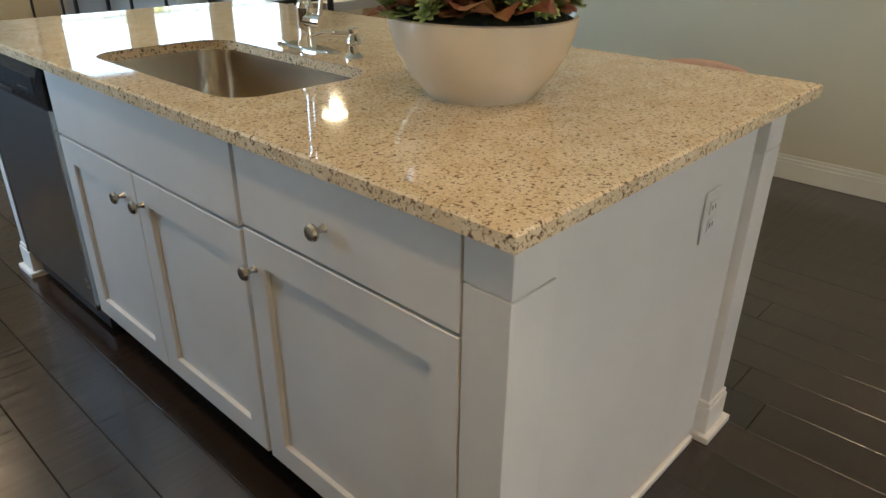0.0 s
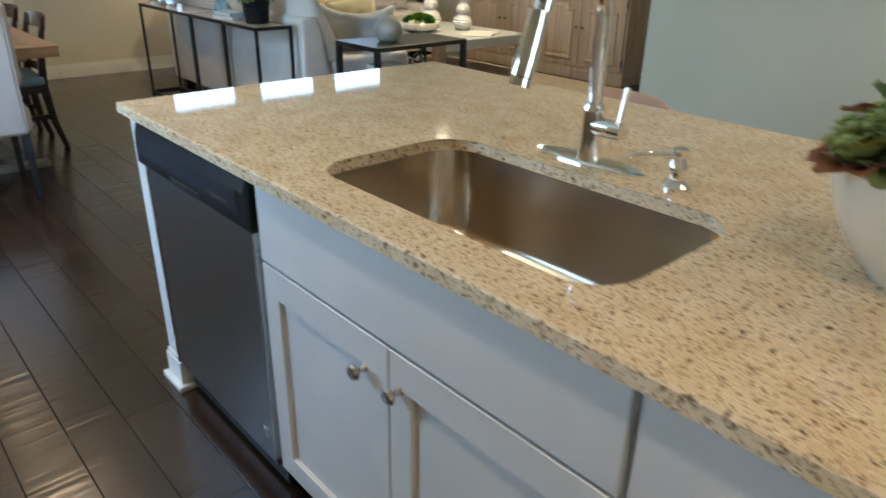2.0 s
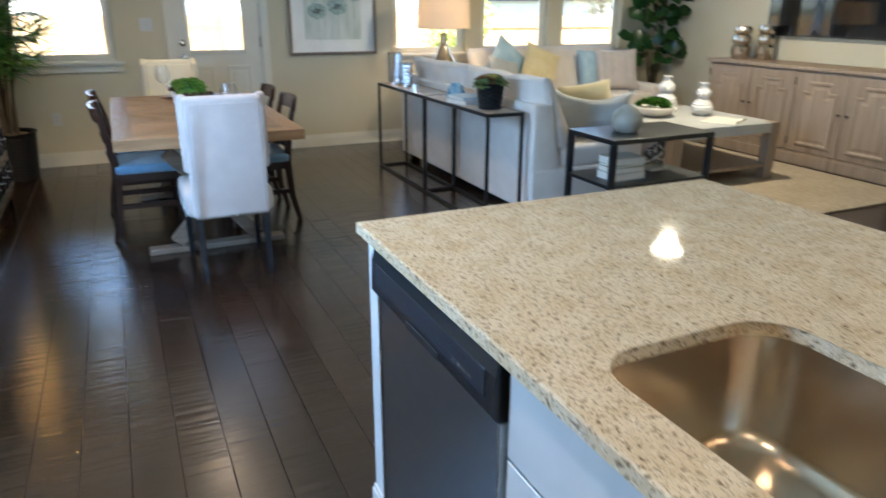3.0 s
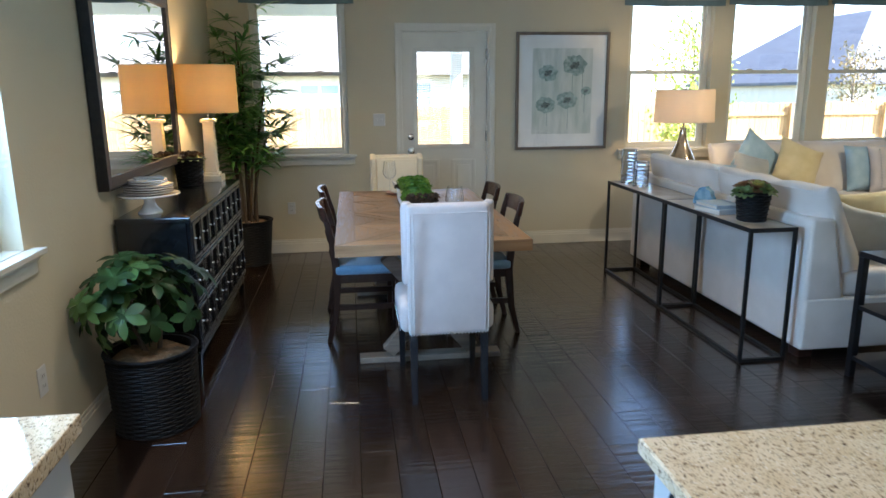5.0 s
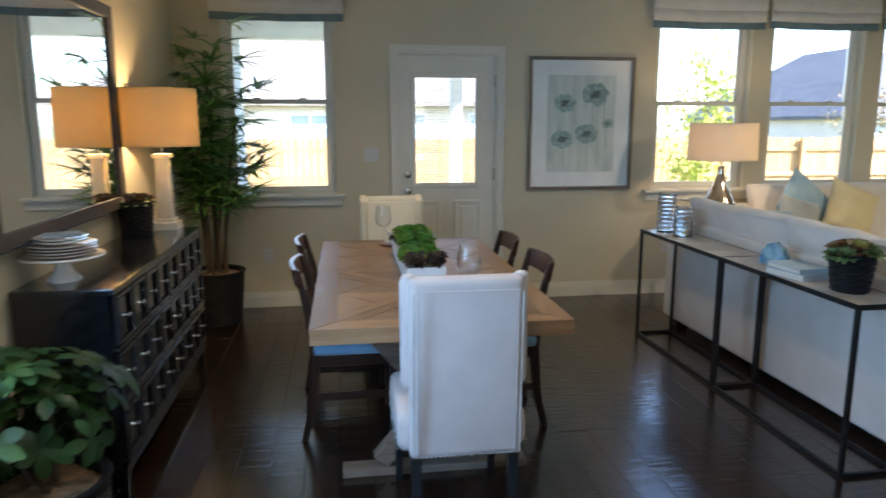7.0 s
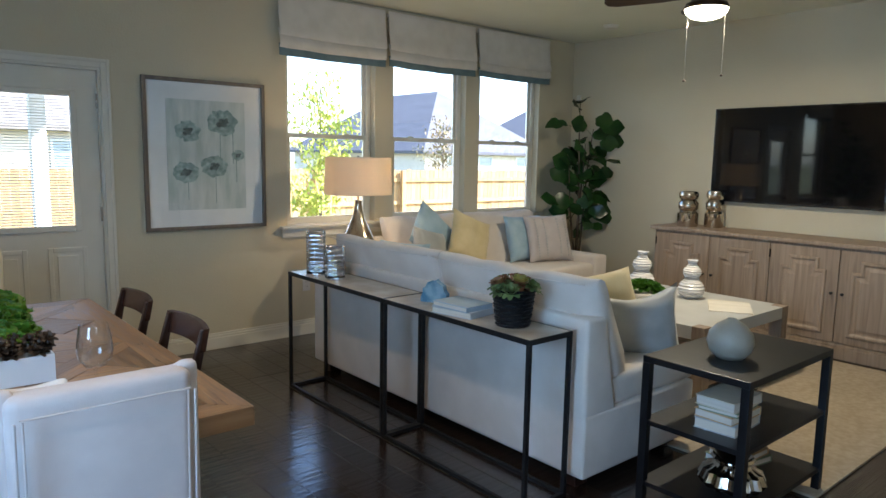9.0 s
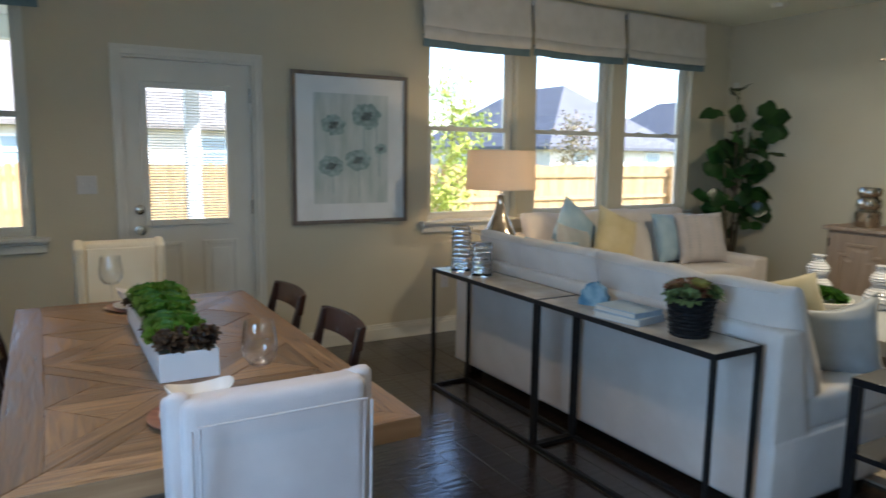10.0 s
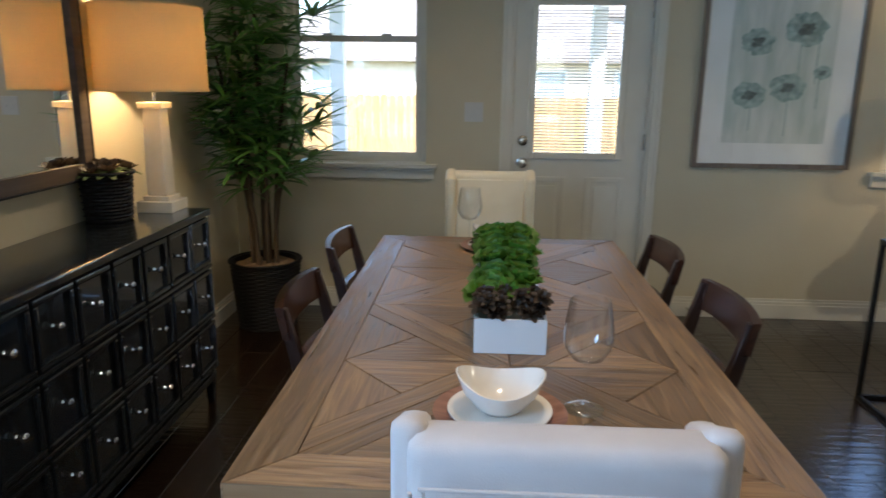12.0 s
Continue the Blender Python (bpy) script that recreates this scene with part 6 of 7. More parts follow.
art = part("print", boxes(((-0.298, -0.0155, -0.405), (0.298, -0.0125, 0.405))), M_ART, pic)
fr2 = random.Random(12)
for cx, cz, rr in ((-0.145, 0.175, 0.095), (0.12, 0.25, 0.115), (-0.165, -0.125, 0.095), (0.05, -0.08, 0.10), (0.24, 0.005, 0.05)):
    bm = bmesh.new()
    for k in range(7):
        a = k * 0.9 + fr2.uniform(0, 0.5)
        px, pz = cx + 0.52 * rr * math.cos(a), cz + 0.42 * rr * math.sin(a)
        ring = []
        for i in range(14):
            b = 6.283 * i / 14
            q = rr * fr2.uniform(0.42, 0.62)
            ring.append(bm.verts.new((px + q * math.cos(b), -0.0158 - 0.0002 * k, pz + 0.8 * q * math.sin(b))))
        bm.faces.new(ring)
    fl2 = part("flower", bm, M_ARTF, art)
    bm = bmesh.new()
    for k in range(4):
        ring = [bm.verts.new((cx + fr2.uniform(-0.2, 0.2) * rr * 0 + rr * 0.3 * (k - 1.5) * 0.5 + rr * fr2.uniform(0.12, 0.3) * math.cos(6.283 * i / 10), -0.0174 - 0.0002 * k, cz + rr * (0.1 if k % 2 else -0.15) + rr * fr2.uniform(0.1, 0.22) * math.sin(6.283 * i / 10))) for i in range(10)]
        bm.faces.new(ring)
    part("flower_heart", bm, M_ARTF2, fl2)
for x, z0, z1 in ((0.20, -0.06, 0.22), (0.225, -0.20, -0.03), (-0.15, -0.33, -0.2), (0.06, -0.36, -0.16), (0.10, -0.02, 0.16)):
    part("stalk", boxes(((x - 0.003, -0.0162, z0), (x + 0.003, -0.0157, z1))), M_ARTF, art)
M_PGLASS = glass("picture_glass")
pg = part("glazing", boxes(((-pw + 0.027, -0.024, -ph + 0.027), (pw - 0.027, -0.022, ph - 0.027))), M_PGLASS, pic)
pg.visible_shadow = False

# ---- door blinds between the panes ----
M_SLAT = material("blind_slat", (0.62, 0.60, 0.56), 0.5, scale=5)
slat_me = mesh_of("slat", boxes(((L0 + 0.004, -0.006, -0.0008), (L1 - 0.004, 0.006, 0.0008))), M_SLAT)
for k in range(46):
    part("slat", slat_me, None, leaf, m=pose(0, 0.0605, LZ0 + 0.012 + k * (LZ1 - LZ0 - 0.02) / 46, 22))
part("blind_slider", boxes(((L1 + 0.008, 0.008, 1.64), (L1 + 0.024, 0.0139, 1.73)), bevel=0.003), M_TRIM, leaf)
stp = thing("door_stop", (1.93, Y_BACK - 0.017, 0.055), "small white spring door stop", "door stop")
part("spring", tube([(0, 0, 0), (0, -0.06, 0)], 0.006, 8), M_NICKEL, stp, smooth=True)
part("tip", tube([(0, -0.06, 0), (0, -0.075, 0)], 0.009, 10), M_TRIM, stp, "white rubber tip")

# ---- mirror leaning on the sideboard's wall ----
M_MIRROR = material("mirror_glass", (0.92, 0.92, 0.92), 0.0, 1.0, scale=1)
M_MWOOD = wood("driftwood_frame", (0.05, 0.034, 0.026), (0.11, 0.08, 0.06), 0.5, 1, 0.9, 0.1, 0.2)
mr = thing("wall_mirror", (0, 0, 0), "tall mirror in a brown wooden frame with a black edge", "mirror")
MY0, MY1, MZ0, MZ1, FW = 5.40, 6.88, 1.055, 2.115, 0.055
mx, md = X_LEFT + 0.004, 0.05
for lo, hi in (((mx, MY0, MZ0), (mx + md, MY0 + FW, MZ1)), ((mx, MY1 - FW, MZ0), (mx + md, MY1, MZ1)), ((mx, MY0 + FW, MZ0), (mx + md, MY1 - FW, MZ0 + FW)), ((mx, MY0 + FW, MZ1 - FW), (mx + md, MY1 - FW, MZ1))):
    part("frame_rail", boxes((lo, hi), bevel=0.002), M_MWOOD, mr)
for lo, hi in (((mx, MY0 - 0.008, MZ0 - 0.008), (mx + md + 0.003, MY0 - 0.0005, MZ1 + 0.008)), ((mx, MY1 + 0.0005, MZ0 - 0.008), (mx + md + 0.003, MY1 + 0.008, MZ1 + 0.008)), ((mx, MY0, MZ0 - 0.008), (mx + md + 0.003, MY1, MZ0 - 0.0005)), ((mx, MY0, MZ1 + 0.0005), (mx + md + 0.003, MY1, MZ1 + 0.008))):
    part("edge_strip", boxes((lo, hi), bevel=0.002), M_BLACK, mr, "black outer edge")
part("mirror_pane", boxes(((mx + 0.030, MY0 + FW - 0.004, MZ0 + FW - 0.004), (mx + 0.036, MY1 - FW + 0.004, MZ1 - FW + 0.004))), M_MIRROR, mr, "silvered mirror glass")

# ---- on the sideboard ----
M_ALAB = material("alabaster", (0.74, 0.66, 0.52), 0.35, second=(0.80, 0.74, 0.62), scale=8, detail=6, stain=0.08)


def shade_material(name, tint, weight, passing=1.0):
    """Lamp-shade linen: part of the light passes through."""
    m = bpy.data.materials.new(name)
    m.use_nodes = True
    nt = m.node_tree
    p = nt.nodes["Principled BSDF"]
    p.inputs["Base Color"].default_value = (*tint, 1)
    p.inputs["Roughness"].default_value = 0.9
    tr = nt.nodes.new("ShaderNodeBsdfTranslucent")
    co = nt.nodes.new("ShaderNodeTexCoord")
    n = nt.nodes.new("ShaderNodeTexNoise")
    n.inputs["Scale"].default_value = 260
    nt.links.new(co.outputs["Object"], n.inputs["Vector"])
    ramp = nt.nodes.new("ShaderNodeValToRGB")
    ramp.color_ramp.elements[0].color = (*[c * 0.85 for c in tint], 1)
    ramp.color_ramp.elements[1].color = (*tint, 1)
    nt.links.new(n.outputs["Fac"], ramp.inputs[0])
    dense = nt.nodes.new("ShaderNodeVectorMath")
    dense.operation = "SCALE"
    dense.inputs["Scale"].default_value = passing
    nt.links.new(ramp.outputs[0], dense.inputs[0])
    nt.links.new(dense.outputs[0], tr.inputs["Color"])
    nt.links.new(ramp.outputs[0], p.inputs["Base Color"])
    mix = nt.nodes.new("ShaderNodeMixShader")
    mix.inputs[0].default_value = weight
    nt.links.new(p.outputs[0], mix.inputs[1])
    nt.links.new(tr.outputs[0], mix.inputs[2])
    nt.links.new(mix.outputs[0], nt.nodes["Material Output"].inputs["Surface"])
    return m


M_SHADE = shade_material("cream_shade_linen", (0.86, 0.67, 0.36), 0.38, 0.58)
M_SHADE2 = shade_material("pale_shade_linen", (0.78, 0.70, 0.60), 0.45)


def drum(parent, r0, r1, z0, z1, mat):
    sh = part("shade", lathe([(r0, z0), (r1, z1), (r1 - 0.003, z1), (r0 - 0.003, z0), (r0, z0)], 48), mat, parent, smooth=50)
    for r, z in ((r0, z0), (r1, z1)):
        part("hoop", tube([(r * math.cos(2 * math.pi * i / 48), r * math.sin(2 * math.pi * i / 48), z) for i in range(49)], 0.003, 6, caps=False), mat, sh, smooth=True)
    part("spider", tube([(-r1 + 0.002, 0, z1 - 0.02), (0, 0, z1 - 0.02), (r1 - 0.002, 0, z1 - 0.02)], 0.002, 6), M_NICKEL, sh)
    part("finial", lathe([(0.0, 0.0), (0.009, 0.0), (0.005, 0.01), (0.012, 0.02), (0.008, 0.032), (0, 0.036)], 14, at=(0, 0, z1 - 0.02)), M_NICKEL, sh, smooth=True)
    return sh


lp = thing("table_lamp", (-0.733, 7.08, SZ), "alabaster column table lamp with a lit cream drum shade", "lamp")
part("base", boxes(((-0.075, -0.075, 0.0), (0.075, 0.075, 0.045)), bevel=0.003), M_ALAB, lp)
part("step", boxes(((-0.055, -0.055, 0.045), (0.055, 0.055, 0.065)), bevel=0.003), M_ALAB, lp)
col = bmesh.new()
box(col, (-0.042, -0.042, 0.065), (0.042, 0.042, 0.42), 0.006)
for v in col.verts:
    if v.co.z > 0.2:
        v.co.x, v.co.y = v.co.x * 0.88, v.co.y * 0.88
part("column", col, M_ALAB, lp)
part("cap", boxes(((-0.05, -0.05, 0.42), (0.05, 0.05, 0.445)), bevel=0.003), M_ALAB, lp)
part("stem", tube([(0, 0, 0.445), (0, 0, 0.80)], 0.007, 10), M_NICKEL, lp, smooth=True)
drum(lp, 0.215, 0.212, 0.49, 0.815, M_SHADE)

bk = thing("succulent_basket", (-0.842, 6.855, SZ), "black wicker basket of dark succulents", "planter")
wicker_pot(bk, 0.085, 0.098, 0.185, "basket", 14, 32)
moss(bk, 0.088, 0.16, 8)
br = random.Random(4)
for x, y, r in ((0.03, -0.04, 0.075), (-0.05, 0.02, 0.07), (0.05, 0.05, 0.065), (-0.01, -0.07, 0.055), (0.0, 0.01, 0.08)):
    rosette_part(bk, "rosette", [M_DARKSUC, M_SUCC], Vector((x, y, 0.19)), r, 8, (0, 0, 1), rnd=br, width=0.42, rings=3, axis=Vector((x * 4, y * 4, 0.7)).normalized())

M_CHINA = material("white_china", (0.72, 0.68, 0.62), 0.16, scale=4, coat=0.3)
cs = solid("cake_stand", lathe([(0, 0), (0.062, 0), (0.064, 0.006), (0.04, 0.03), (0.028, 0.055), (0.03, 0.08), (0.06, 0.09), (0.15, 0.094), (0.158, 0.10), (0.155, 0.106), (0.14, 0.101), (0, 0.10)], 44), M_CHINA, "white ceramic pedestal cake stand", "cake stand", smooth=50, m=pose(-0.80, 5.70, SZ))
plate_me = mesh_of("plate", lathe([(0, 0), (0.07, 0), (0.085, 0.003), (0.125, 0.012), (0.127, 0.015), (0.12, 0.014), (0.08, 0.006), (0, 0.005)], 40), M_CHINA, 50)
for k in range(4):
    pt = new("plate", plate_me)
    pt.matrix_basis = pose(-0.80 + 0.003 * (k % 2), 5.70, SZ + 0.101 + 0.0125 * k, 0, 0, 20 * k)
    tagged(pt, "white dinner plate in a stack on the cake stand", "plate", "stacked plates")
for k in range(2):
    pt = new("plate", plate_me)
    pt.matrix_basis = pose(-0.80, 5.70, SZ + 0.152 + 0.012 * k, 0, 0, 20 * k) @ Matrix.Diagonal((0.78, 0.78, 1, 1))
    tagged(pt, "smaller white plate on top of the stack", "plate", "stacked plates")
M_NAPKIN = material("grey_napkin", (0.22, 0.26, 0.28), 0.9, second=(0.30, 0.33, 0.35), scale=20, bump=0.2, bump_scale=200)
solid("folded_napkin", box(bmesh.new(), (-0.07, -0.045, 0.0), (0.07, 0.045, 0.014), 0.006), M_NAPKIN, "folded grey napkin on the stacked plates", "napkin", m=pose(-0.79, 5.69, SZ + 0.179, 0, 0, 25))

# ---- on the dining table ----
PT = TZ + 0.001
M_WHITEBOX = material("white_glazed_box", (0.72, 0.72, 0.72), 0.3, scale=5)
pb = thing("centrepiece_planter", (0.688, 6.41, PT), "long white ceramic planter full of green succulents", "planter")
bw2, bl_, bh = 0.092, 0.47, 0.092
part("box", boxes(((-bw2, -bl_, 0), (bw2, -bl_ + 0.008, bh)), ((-bw2, bl_ - 0.008, 0), (bw2, bl_, bh)), ((-bw2, -bl_ + 0.008, 0), (-bw2 + 0.008, bl_ - 0.008, bh)), ((bw2 - 0.008, -bl_ + 0.008, 0), (bw2, bl_ - 0.008, bh)), ((-bw2 + 0.008, -bl_ + 0.008, 0.0), (bw2 - 0.008, bl_ - 0.008, 0.07)), bevel=0.0012), M_WHITEBOX, pb)
gr = random.Random(77)
y = -0.36
while y < 0.44:
    for x in (-0.038, 0.04):
        r = gr.uniform(0.066, 0.086)
        ax = Vector((x * 3.5, gr.uniform(-0.35, 0.1), 0.9)).normalized()
        rosette_part(pb, "green_rosette", [M_LETTUCE, M_LETTUCE2], Vector((x + gr.uniform(-0.012, 0.012), y + gr.uniform(-0.03, 0.03), 0.098 + gr.uniform(-0.008, 0.02))), r, 8, (1, 0, 0), rnd=gr, wave=0.011, width=0.85, rings=4, tilt0=0.62, tilt1=1.35, axis=ax, shape=(0.3, 0.62, 0.9, 1.0, 1.08, 1.0, 0.75))
    y += 0.115
for _ in range(46):
    c = Vector((gr.uniform(-0.085, 0.09), gr.uniform(-0.46, -0.38) if gr.random() < 0.7 else gr.uniform(-0.46, 0.46), 0.10 + gr.uniform(0, 0.045)))
    if c.y > -0.36:
        c.x = gr.choice((-1, 1)) * gr.uniform(0.07, 0.095)
        c.z = 0.098
    rosette_part(pb, "brown_bud", [M_DARKSUC], c, gr.uniform(0.018, 0.03), 6, (0,), rnd=gr, width=0.6, rings=3, axis=Vector((c.x * 2, -0.3, 0.6)).normalized())

M_WGLASS = bpy.data.materials.new("clear_thin_glass")
M_WGLASS.use_nodes = True
wg = M_WGLASS.node_tree
wg_clear, wg_gloss, wg_mix, wg_fres = (wg.nodes.new(k) for k in ("ShaderNodeBsdfTransparent", "ShaderNodeBsdfGlossy", "ShaderNodeMixShader", "ShaderNodeLayerWeight"))
wg_clear.inputs[0].default_value = (0.985, 0.99, 0.99, 1)
wg_gloss.inputs["Roughness"].default_value = 0.02
wg_fres.inputs["Blend"].default_value = 0.5
wg_pow, wg_rng = wg.nodes.new("ShaderNodeMath"), wg.nodes.new("ShaderNodeMapRange")
wg_pow.operation = "POWER"
wg_pow.inputs[1].default_value = 3.0
wg_rng.inputs["To Min"].default_value, wg_rng.inputs["To Max"].default_value = 0.05, 0.95
wg.links.new(wg_fres.outputs["Facing"], wg_pow.inputs[0])
wg.links.new(wg_pow.outputs[0], wg_rng.inputs[0])
wg.links.new(wg_rng.outputs[0], wg_mix.inputs[0])
wg.links.new(wg_clear.outputs[0], wg_mix.inputs[1])
wg.links.new(wg_gloss.outputs[0], wg_mix.inputs[2])
wg.links.new(wg_mix.outputs[0], wg.nodes["Material Output"].inputs["Surface"])


def wine_glass(x, y, big):
    k = 1.15 if big else 1.0
    prof = [(0, 0.0), (0.036, 0.0), (0.036, 0.0015), (0.010, 0.005), (0.004, 0.012), (0.0035, 0.085), (0.006, 0.092), (0.028, 0.101), (0.042, 0.122), (0.0455, 0.142), (0.043, 0.168), (0.036, 0.212), (0.0345, 0.212), (0.0415, 0.168), (0.044, 0.142), (0.0405, 0.123), (0.027, 0.103), (0, 0.095)]
    return solid("wine_glass", lathe([(r * k, z * k) for r, z in prof], 36), M_WGLASS, "clear stemmed wine glass on the dining table", "glass", smooth=60, m=pose(x, y, PT))


M_CHARGER = wood("rosewood_charger", (0.16, 0.07, 0.045), (0.30, 0.15, 0.10), 0.35, 0, 1.0, 0.1, 0.1)


def place_setting(x, y, flip, glass_at):
    solid("charger_plate", lathe([(0, 0), (0.10, 0), (0.125, 0.005), (0.138, 0.011), (0.139, 0.014), (0.125, 0.010), (0.10, 0.005), (0, 0.005)], 48), M_CHARGER, "wide brown wooden charger laid at the table", "plate", smooth=50, m=pose(x, y, PT))
    solid("dinner_plate", lathe([(0, 0), (0.075, 0), (0.085, 0.004), (0.108, 0.012), (0.108, 0.015), (0.085, 0.008), (0, 0.006)], 44), M_CHINA, "white dinner plate on a charger", "plate", smooth=50, m=pose(x, y, PT + 0.0055))
    bm = bmesh.new()
    n = 40
    rings = []
    for r, z, lift in ((0.0, 0.0, 0), (0.035, 0.0, 0), (0.05, 0.012, 0), (0.078, 0.045, 0.2), (0.092, 0.074, 1), (0.0895, 0.075, 1), (0.072, 0.044, 0.2), (0.04, 0.014, 0), (0.0, 0.010, 0)):
        if r == 0:
            rings.append([bm.verts.new((0, 0, z))])
        else:
            rings.append([bm.verts.new((r * math.cos(6.28319 * i / n), 0.86 * r * math.sin(6.28319 * i / n), z + lift * 0.014 * math.cos(2 * 6.28319 * i / n))) for i in range(n)])
    for p, q in zip(rings, rings[1:]):
        for i in range(n):
            j = (i + 1) % n
            if len(p) == 1:
                bm.faces.new((p[0], q[j], q[i]))
            elif len(q) == 1:
                bm.faces.new((p[i], p[j], q[0]))
            else:
                bm.faces.new((p[i], p[j], q[j], q[i]))
    solid("bowl", bm, M_CHINA, "white boat-shaped china bowl on a plate", "bowl", smooth=60, m=pose(x, y, PT + 0.012))
    wine_glass(*glass_at, True)


place_setting(0.655, 5.60, False, (0.835, 5.645))
place_setting(0.665, 7.11, True, (0.56, 7.16))

# ---- on the consoles ----
CZT = 0.772
M_VGLASS = glass("smoky_vase_glass", (0.86, 0.88, 0.90))


def ribbed_vase(x, y, r, h, ribs):
    prof = [(0, 0.0), (r * 0.92, 0.0)]
    for k in range(ribs):
        z = h * k / ribs
        prof += [(r * 0.93, z + 0.002), (r, z + 0.25 * h / ribs), (r, z + 0.7 * h / ribs), (r * 0.93, z + 0.97 * h / ribs)]
    prof += [(r * 0.86, h), (r * 0.86, 0.02), (0, 0.02)]
    return solid("glass_vase", lathe(prof, 36), M_VGLASS, "ribbed cylindrical glass vase on the console", "vase", smooth=35, m=pose(x, y, CZT))


ribbed_vase(2.50, 7.22, 0.062, 0.275, 10)
ribbed_vase(2.52, 7.02, 0.062, 0.20, 7)
M_AGATE = material("blue_agate", (0.10, 0.22, 0.32), 0.2, second=(0.30, 0.44, 0.52), scale=14, low=0.4, high=0.6)
bm = bmesh.new()
ou = [(0.075 * math.cos(radians(a)) * (1 + 0.06 * math.sin(a * 0.21)), 0.115 * math.sin(radians(a)) * (1 + 0.05 * math.cos(a * 0.33))) for a in range(0, 181, 12)]
fa = [bm.verts.new((-0.02, u, v)) for u, v in ou]
fb = [bm.verts.new((0.02, u, v)) for u, v in ou]
bm.faces.new(fa)
bm.faces.new(fb[::-1])
for i in range(len(ou)):
    j = (i + 1) % len(ou)
    bm.faces.new((fa[i], fb[i], fb[j], fa[j]))
solid("agate_bookend", bm, M_AGATE, "polished blue agate bookend on the console", "bookend", m=pose(2.57, 6.11, CZT, 0, 0, 25))
M_PAGES = material("book_pages", (0.62, 0.58, 0.50), 0.9, second=(0.68, 0.64, 0.56), scale=90, stretch=(0.05, 0.05, 1))


def book(m, w, d, h, cover, label, group=""):
    b = thing("book", m, label, "book", group)
    part("page_block", boxes(((-w / 2 + 0.003, -d / 2 + 0.004, 0.003), (w / 2 - 0.005, d / 2 - 0.004, h - 0.003))), M_PAGES, b)
    part("cover", boxes(((-w / 2, -d / 2, 0), (w / 2, d / 2, 0.0028)), ((-w / 2, -d / 2, h - 0.0028), (w / 2, d / 2, h)), ((-w / 2 - 0.0026, -d / 2, 0), (-w / 2, d / 2, h))), cover, b)
    return b


M_BK1 = material("pale_blue_cloth", (0.34, 0.42, 0.48), 0.7, scale=20)
M_BK2 = material("grey_cloth", (0.40, 0.42, 0.44), 0.7, scale=20)
M_BK3 = material("cream_cloth", (0.62, 0.55, 0.42), 0.7, scale=20)
M_BK4 = material("tan_cloth", (0.50, 0.34, 0.17), 0.7, scale=20)
M_BK6 = material("sage_cloth", (0.22, 0.27, 0.17), 0.7, scale=20)
book(pose(2.52, 5.84, CZT, 0, 0, 100), 0.24, 0.19, 0.03, M_BK2, "grey hardback book lying on the console", "books on the console")
book(pose(2.52, 5.845, CZT + 0.0305, 0, 0, 94), 0.23, 0.18, 0.024, M_BK1, "pale blue hardback book lying on another", "books on the console")
sb2 = thing("succulent_basket", (2.545, 5.525, CZT), "black wicker basket of red and green succulents", "planter")
wicker_pot(sb2, 0.078, 0.098, 0.165, "basket", 11, 32)
moss(sb2, 0.088, 0.14, 12)
for x, y, r, s in ((0.0, -0.03, 0.075, (2, 1, 1)), (-0.055, 0.03, 0.06, (1, 1, 0)), (0.06, 0.03, 0.06, (0, 1, 1)), (0.0, 0.07, 0.055, (0, 0, 1)), (-0.07, -0.05, 0.05, (0, 0, 0)), (0.07, -0.05, 0.05, (0, 0, 0)), (-0.09, 0.0, 0.045, (0,)), (0.09, 0.0, 0.045, (0,)), (0.02, -0.09, 0.045, (0,))):
    rosette_part(sb2, "rosette", SUCC, Vector((x, y, 0.185 - 0.02 * (abs(x) > 0.065))), r, 9, s, rnd=sr, wave=0.002, width=0.55, axis=Vector((x * 5, y * 5, 0.7)).normalized())

# ---- corner table and lamp between the sofas ----
ct = thing("end_table", (3.33, 8.06, 0), "dark round end table in the sofa corner", "table")
part("top", lathe([(0, 0.675), (0.25, 0.675), (0.255, 0.685), (0.25, 0.70), (0, 0.70)], 40), M_ESPRESSO, ct, smooth=50)
part("pedestal", lathe([(0.16, 0), (0.16, 0.02), (0.03, 0.05), (0.025, 0.675)], 24), M_ESPRESSO, ct, smooth=50)
M_MERC = material("bronze_mercury_glass", (0.36, 0.26, 0.18), 0.16, 0.85, second=(0.62, 0.52, 0.40), scale=16, stretch=(1, 1, 0.3), rough_var=0.1)
l2 = thing("table_lamp", (3.36, 8.05, 0.701), "mercury-glass teardrop table lamp with a pale drum shade", "lamp")
part("base", lathe([(0, 0), (0.08, 0.0), (0.125, 0.04), (0.145, 0.105), (0.132, 0.165), (0.09, 0.245), (0.055, 0.32), (0.036, 0.39), (0.028, 0.45), (0.032, 0.47), (0.0, 0.47)], 36), M_MERC, l2, smooth=True)
part("stem", tube([(0, 0, 0.47), (0, 0, 0.80)], 0.007, 10), M_BRONZE, l2, smooth=True)
drum(l2, 0.27, 0.26, 0.52, 0.81, M_SHADE2)
pf = thing("picture_frame", (3.30, 7.87, 0.701), "small silver photo frame leaning by the lamp", "picture frame")
part("frame", box(bmesh.new(), (-0.07, -0.008, 0), (0.07, 0.008, 0.19), 0.004, 2, Matrix.Rotation(radians(-12), 4, "X")), M_NICKEL, pf)
part("print", box(bmesh.new(), (-0.045, -0.0105, 0.03), (0.045, -0.0085, 0.16), 0, 2, Matrix.Rotation(radians(-12), 4, "X")), M_BK6, pf)

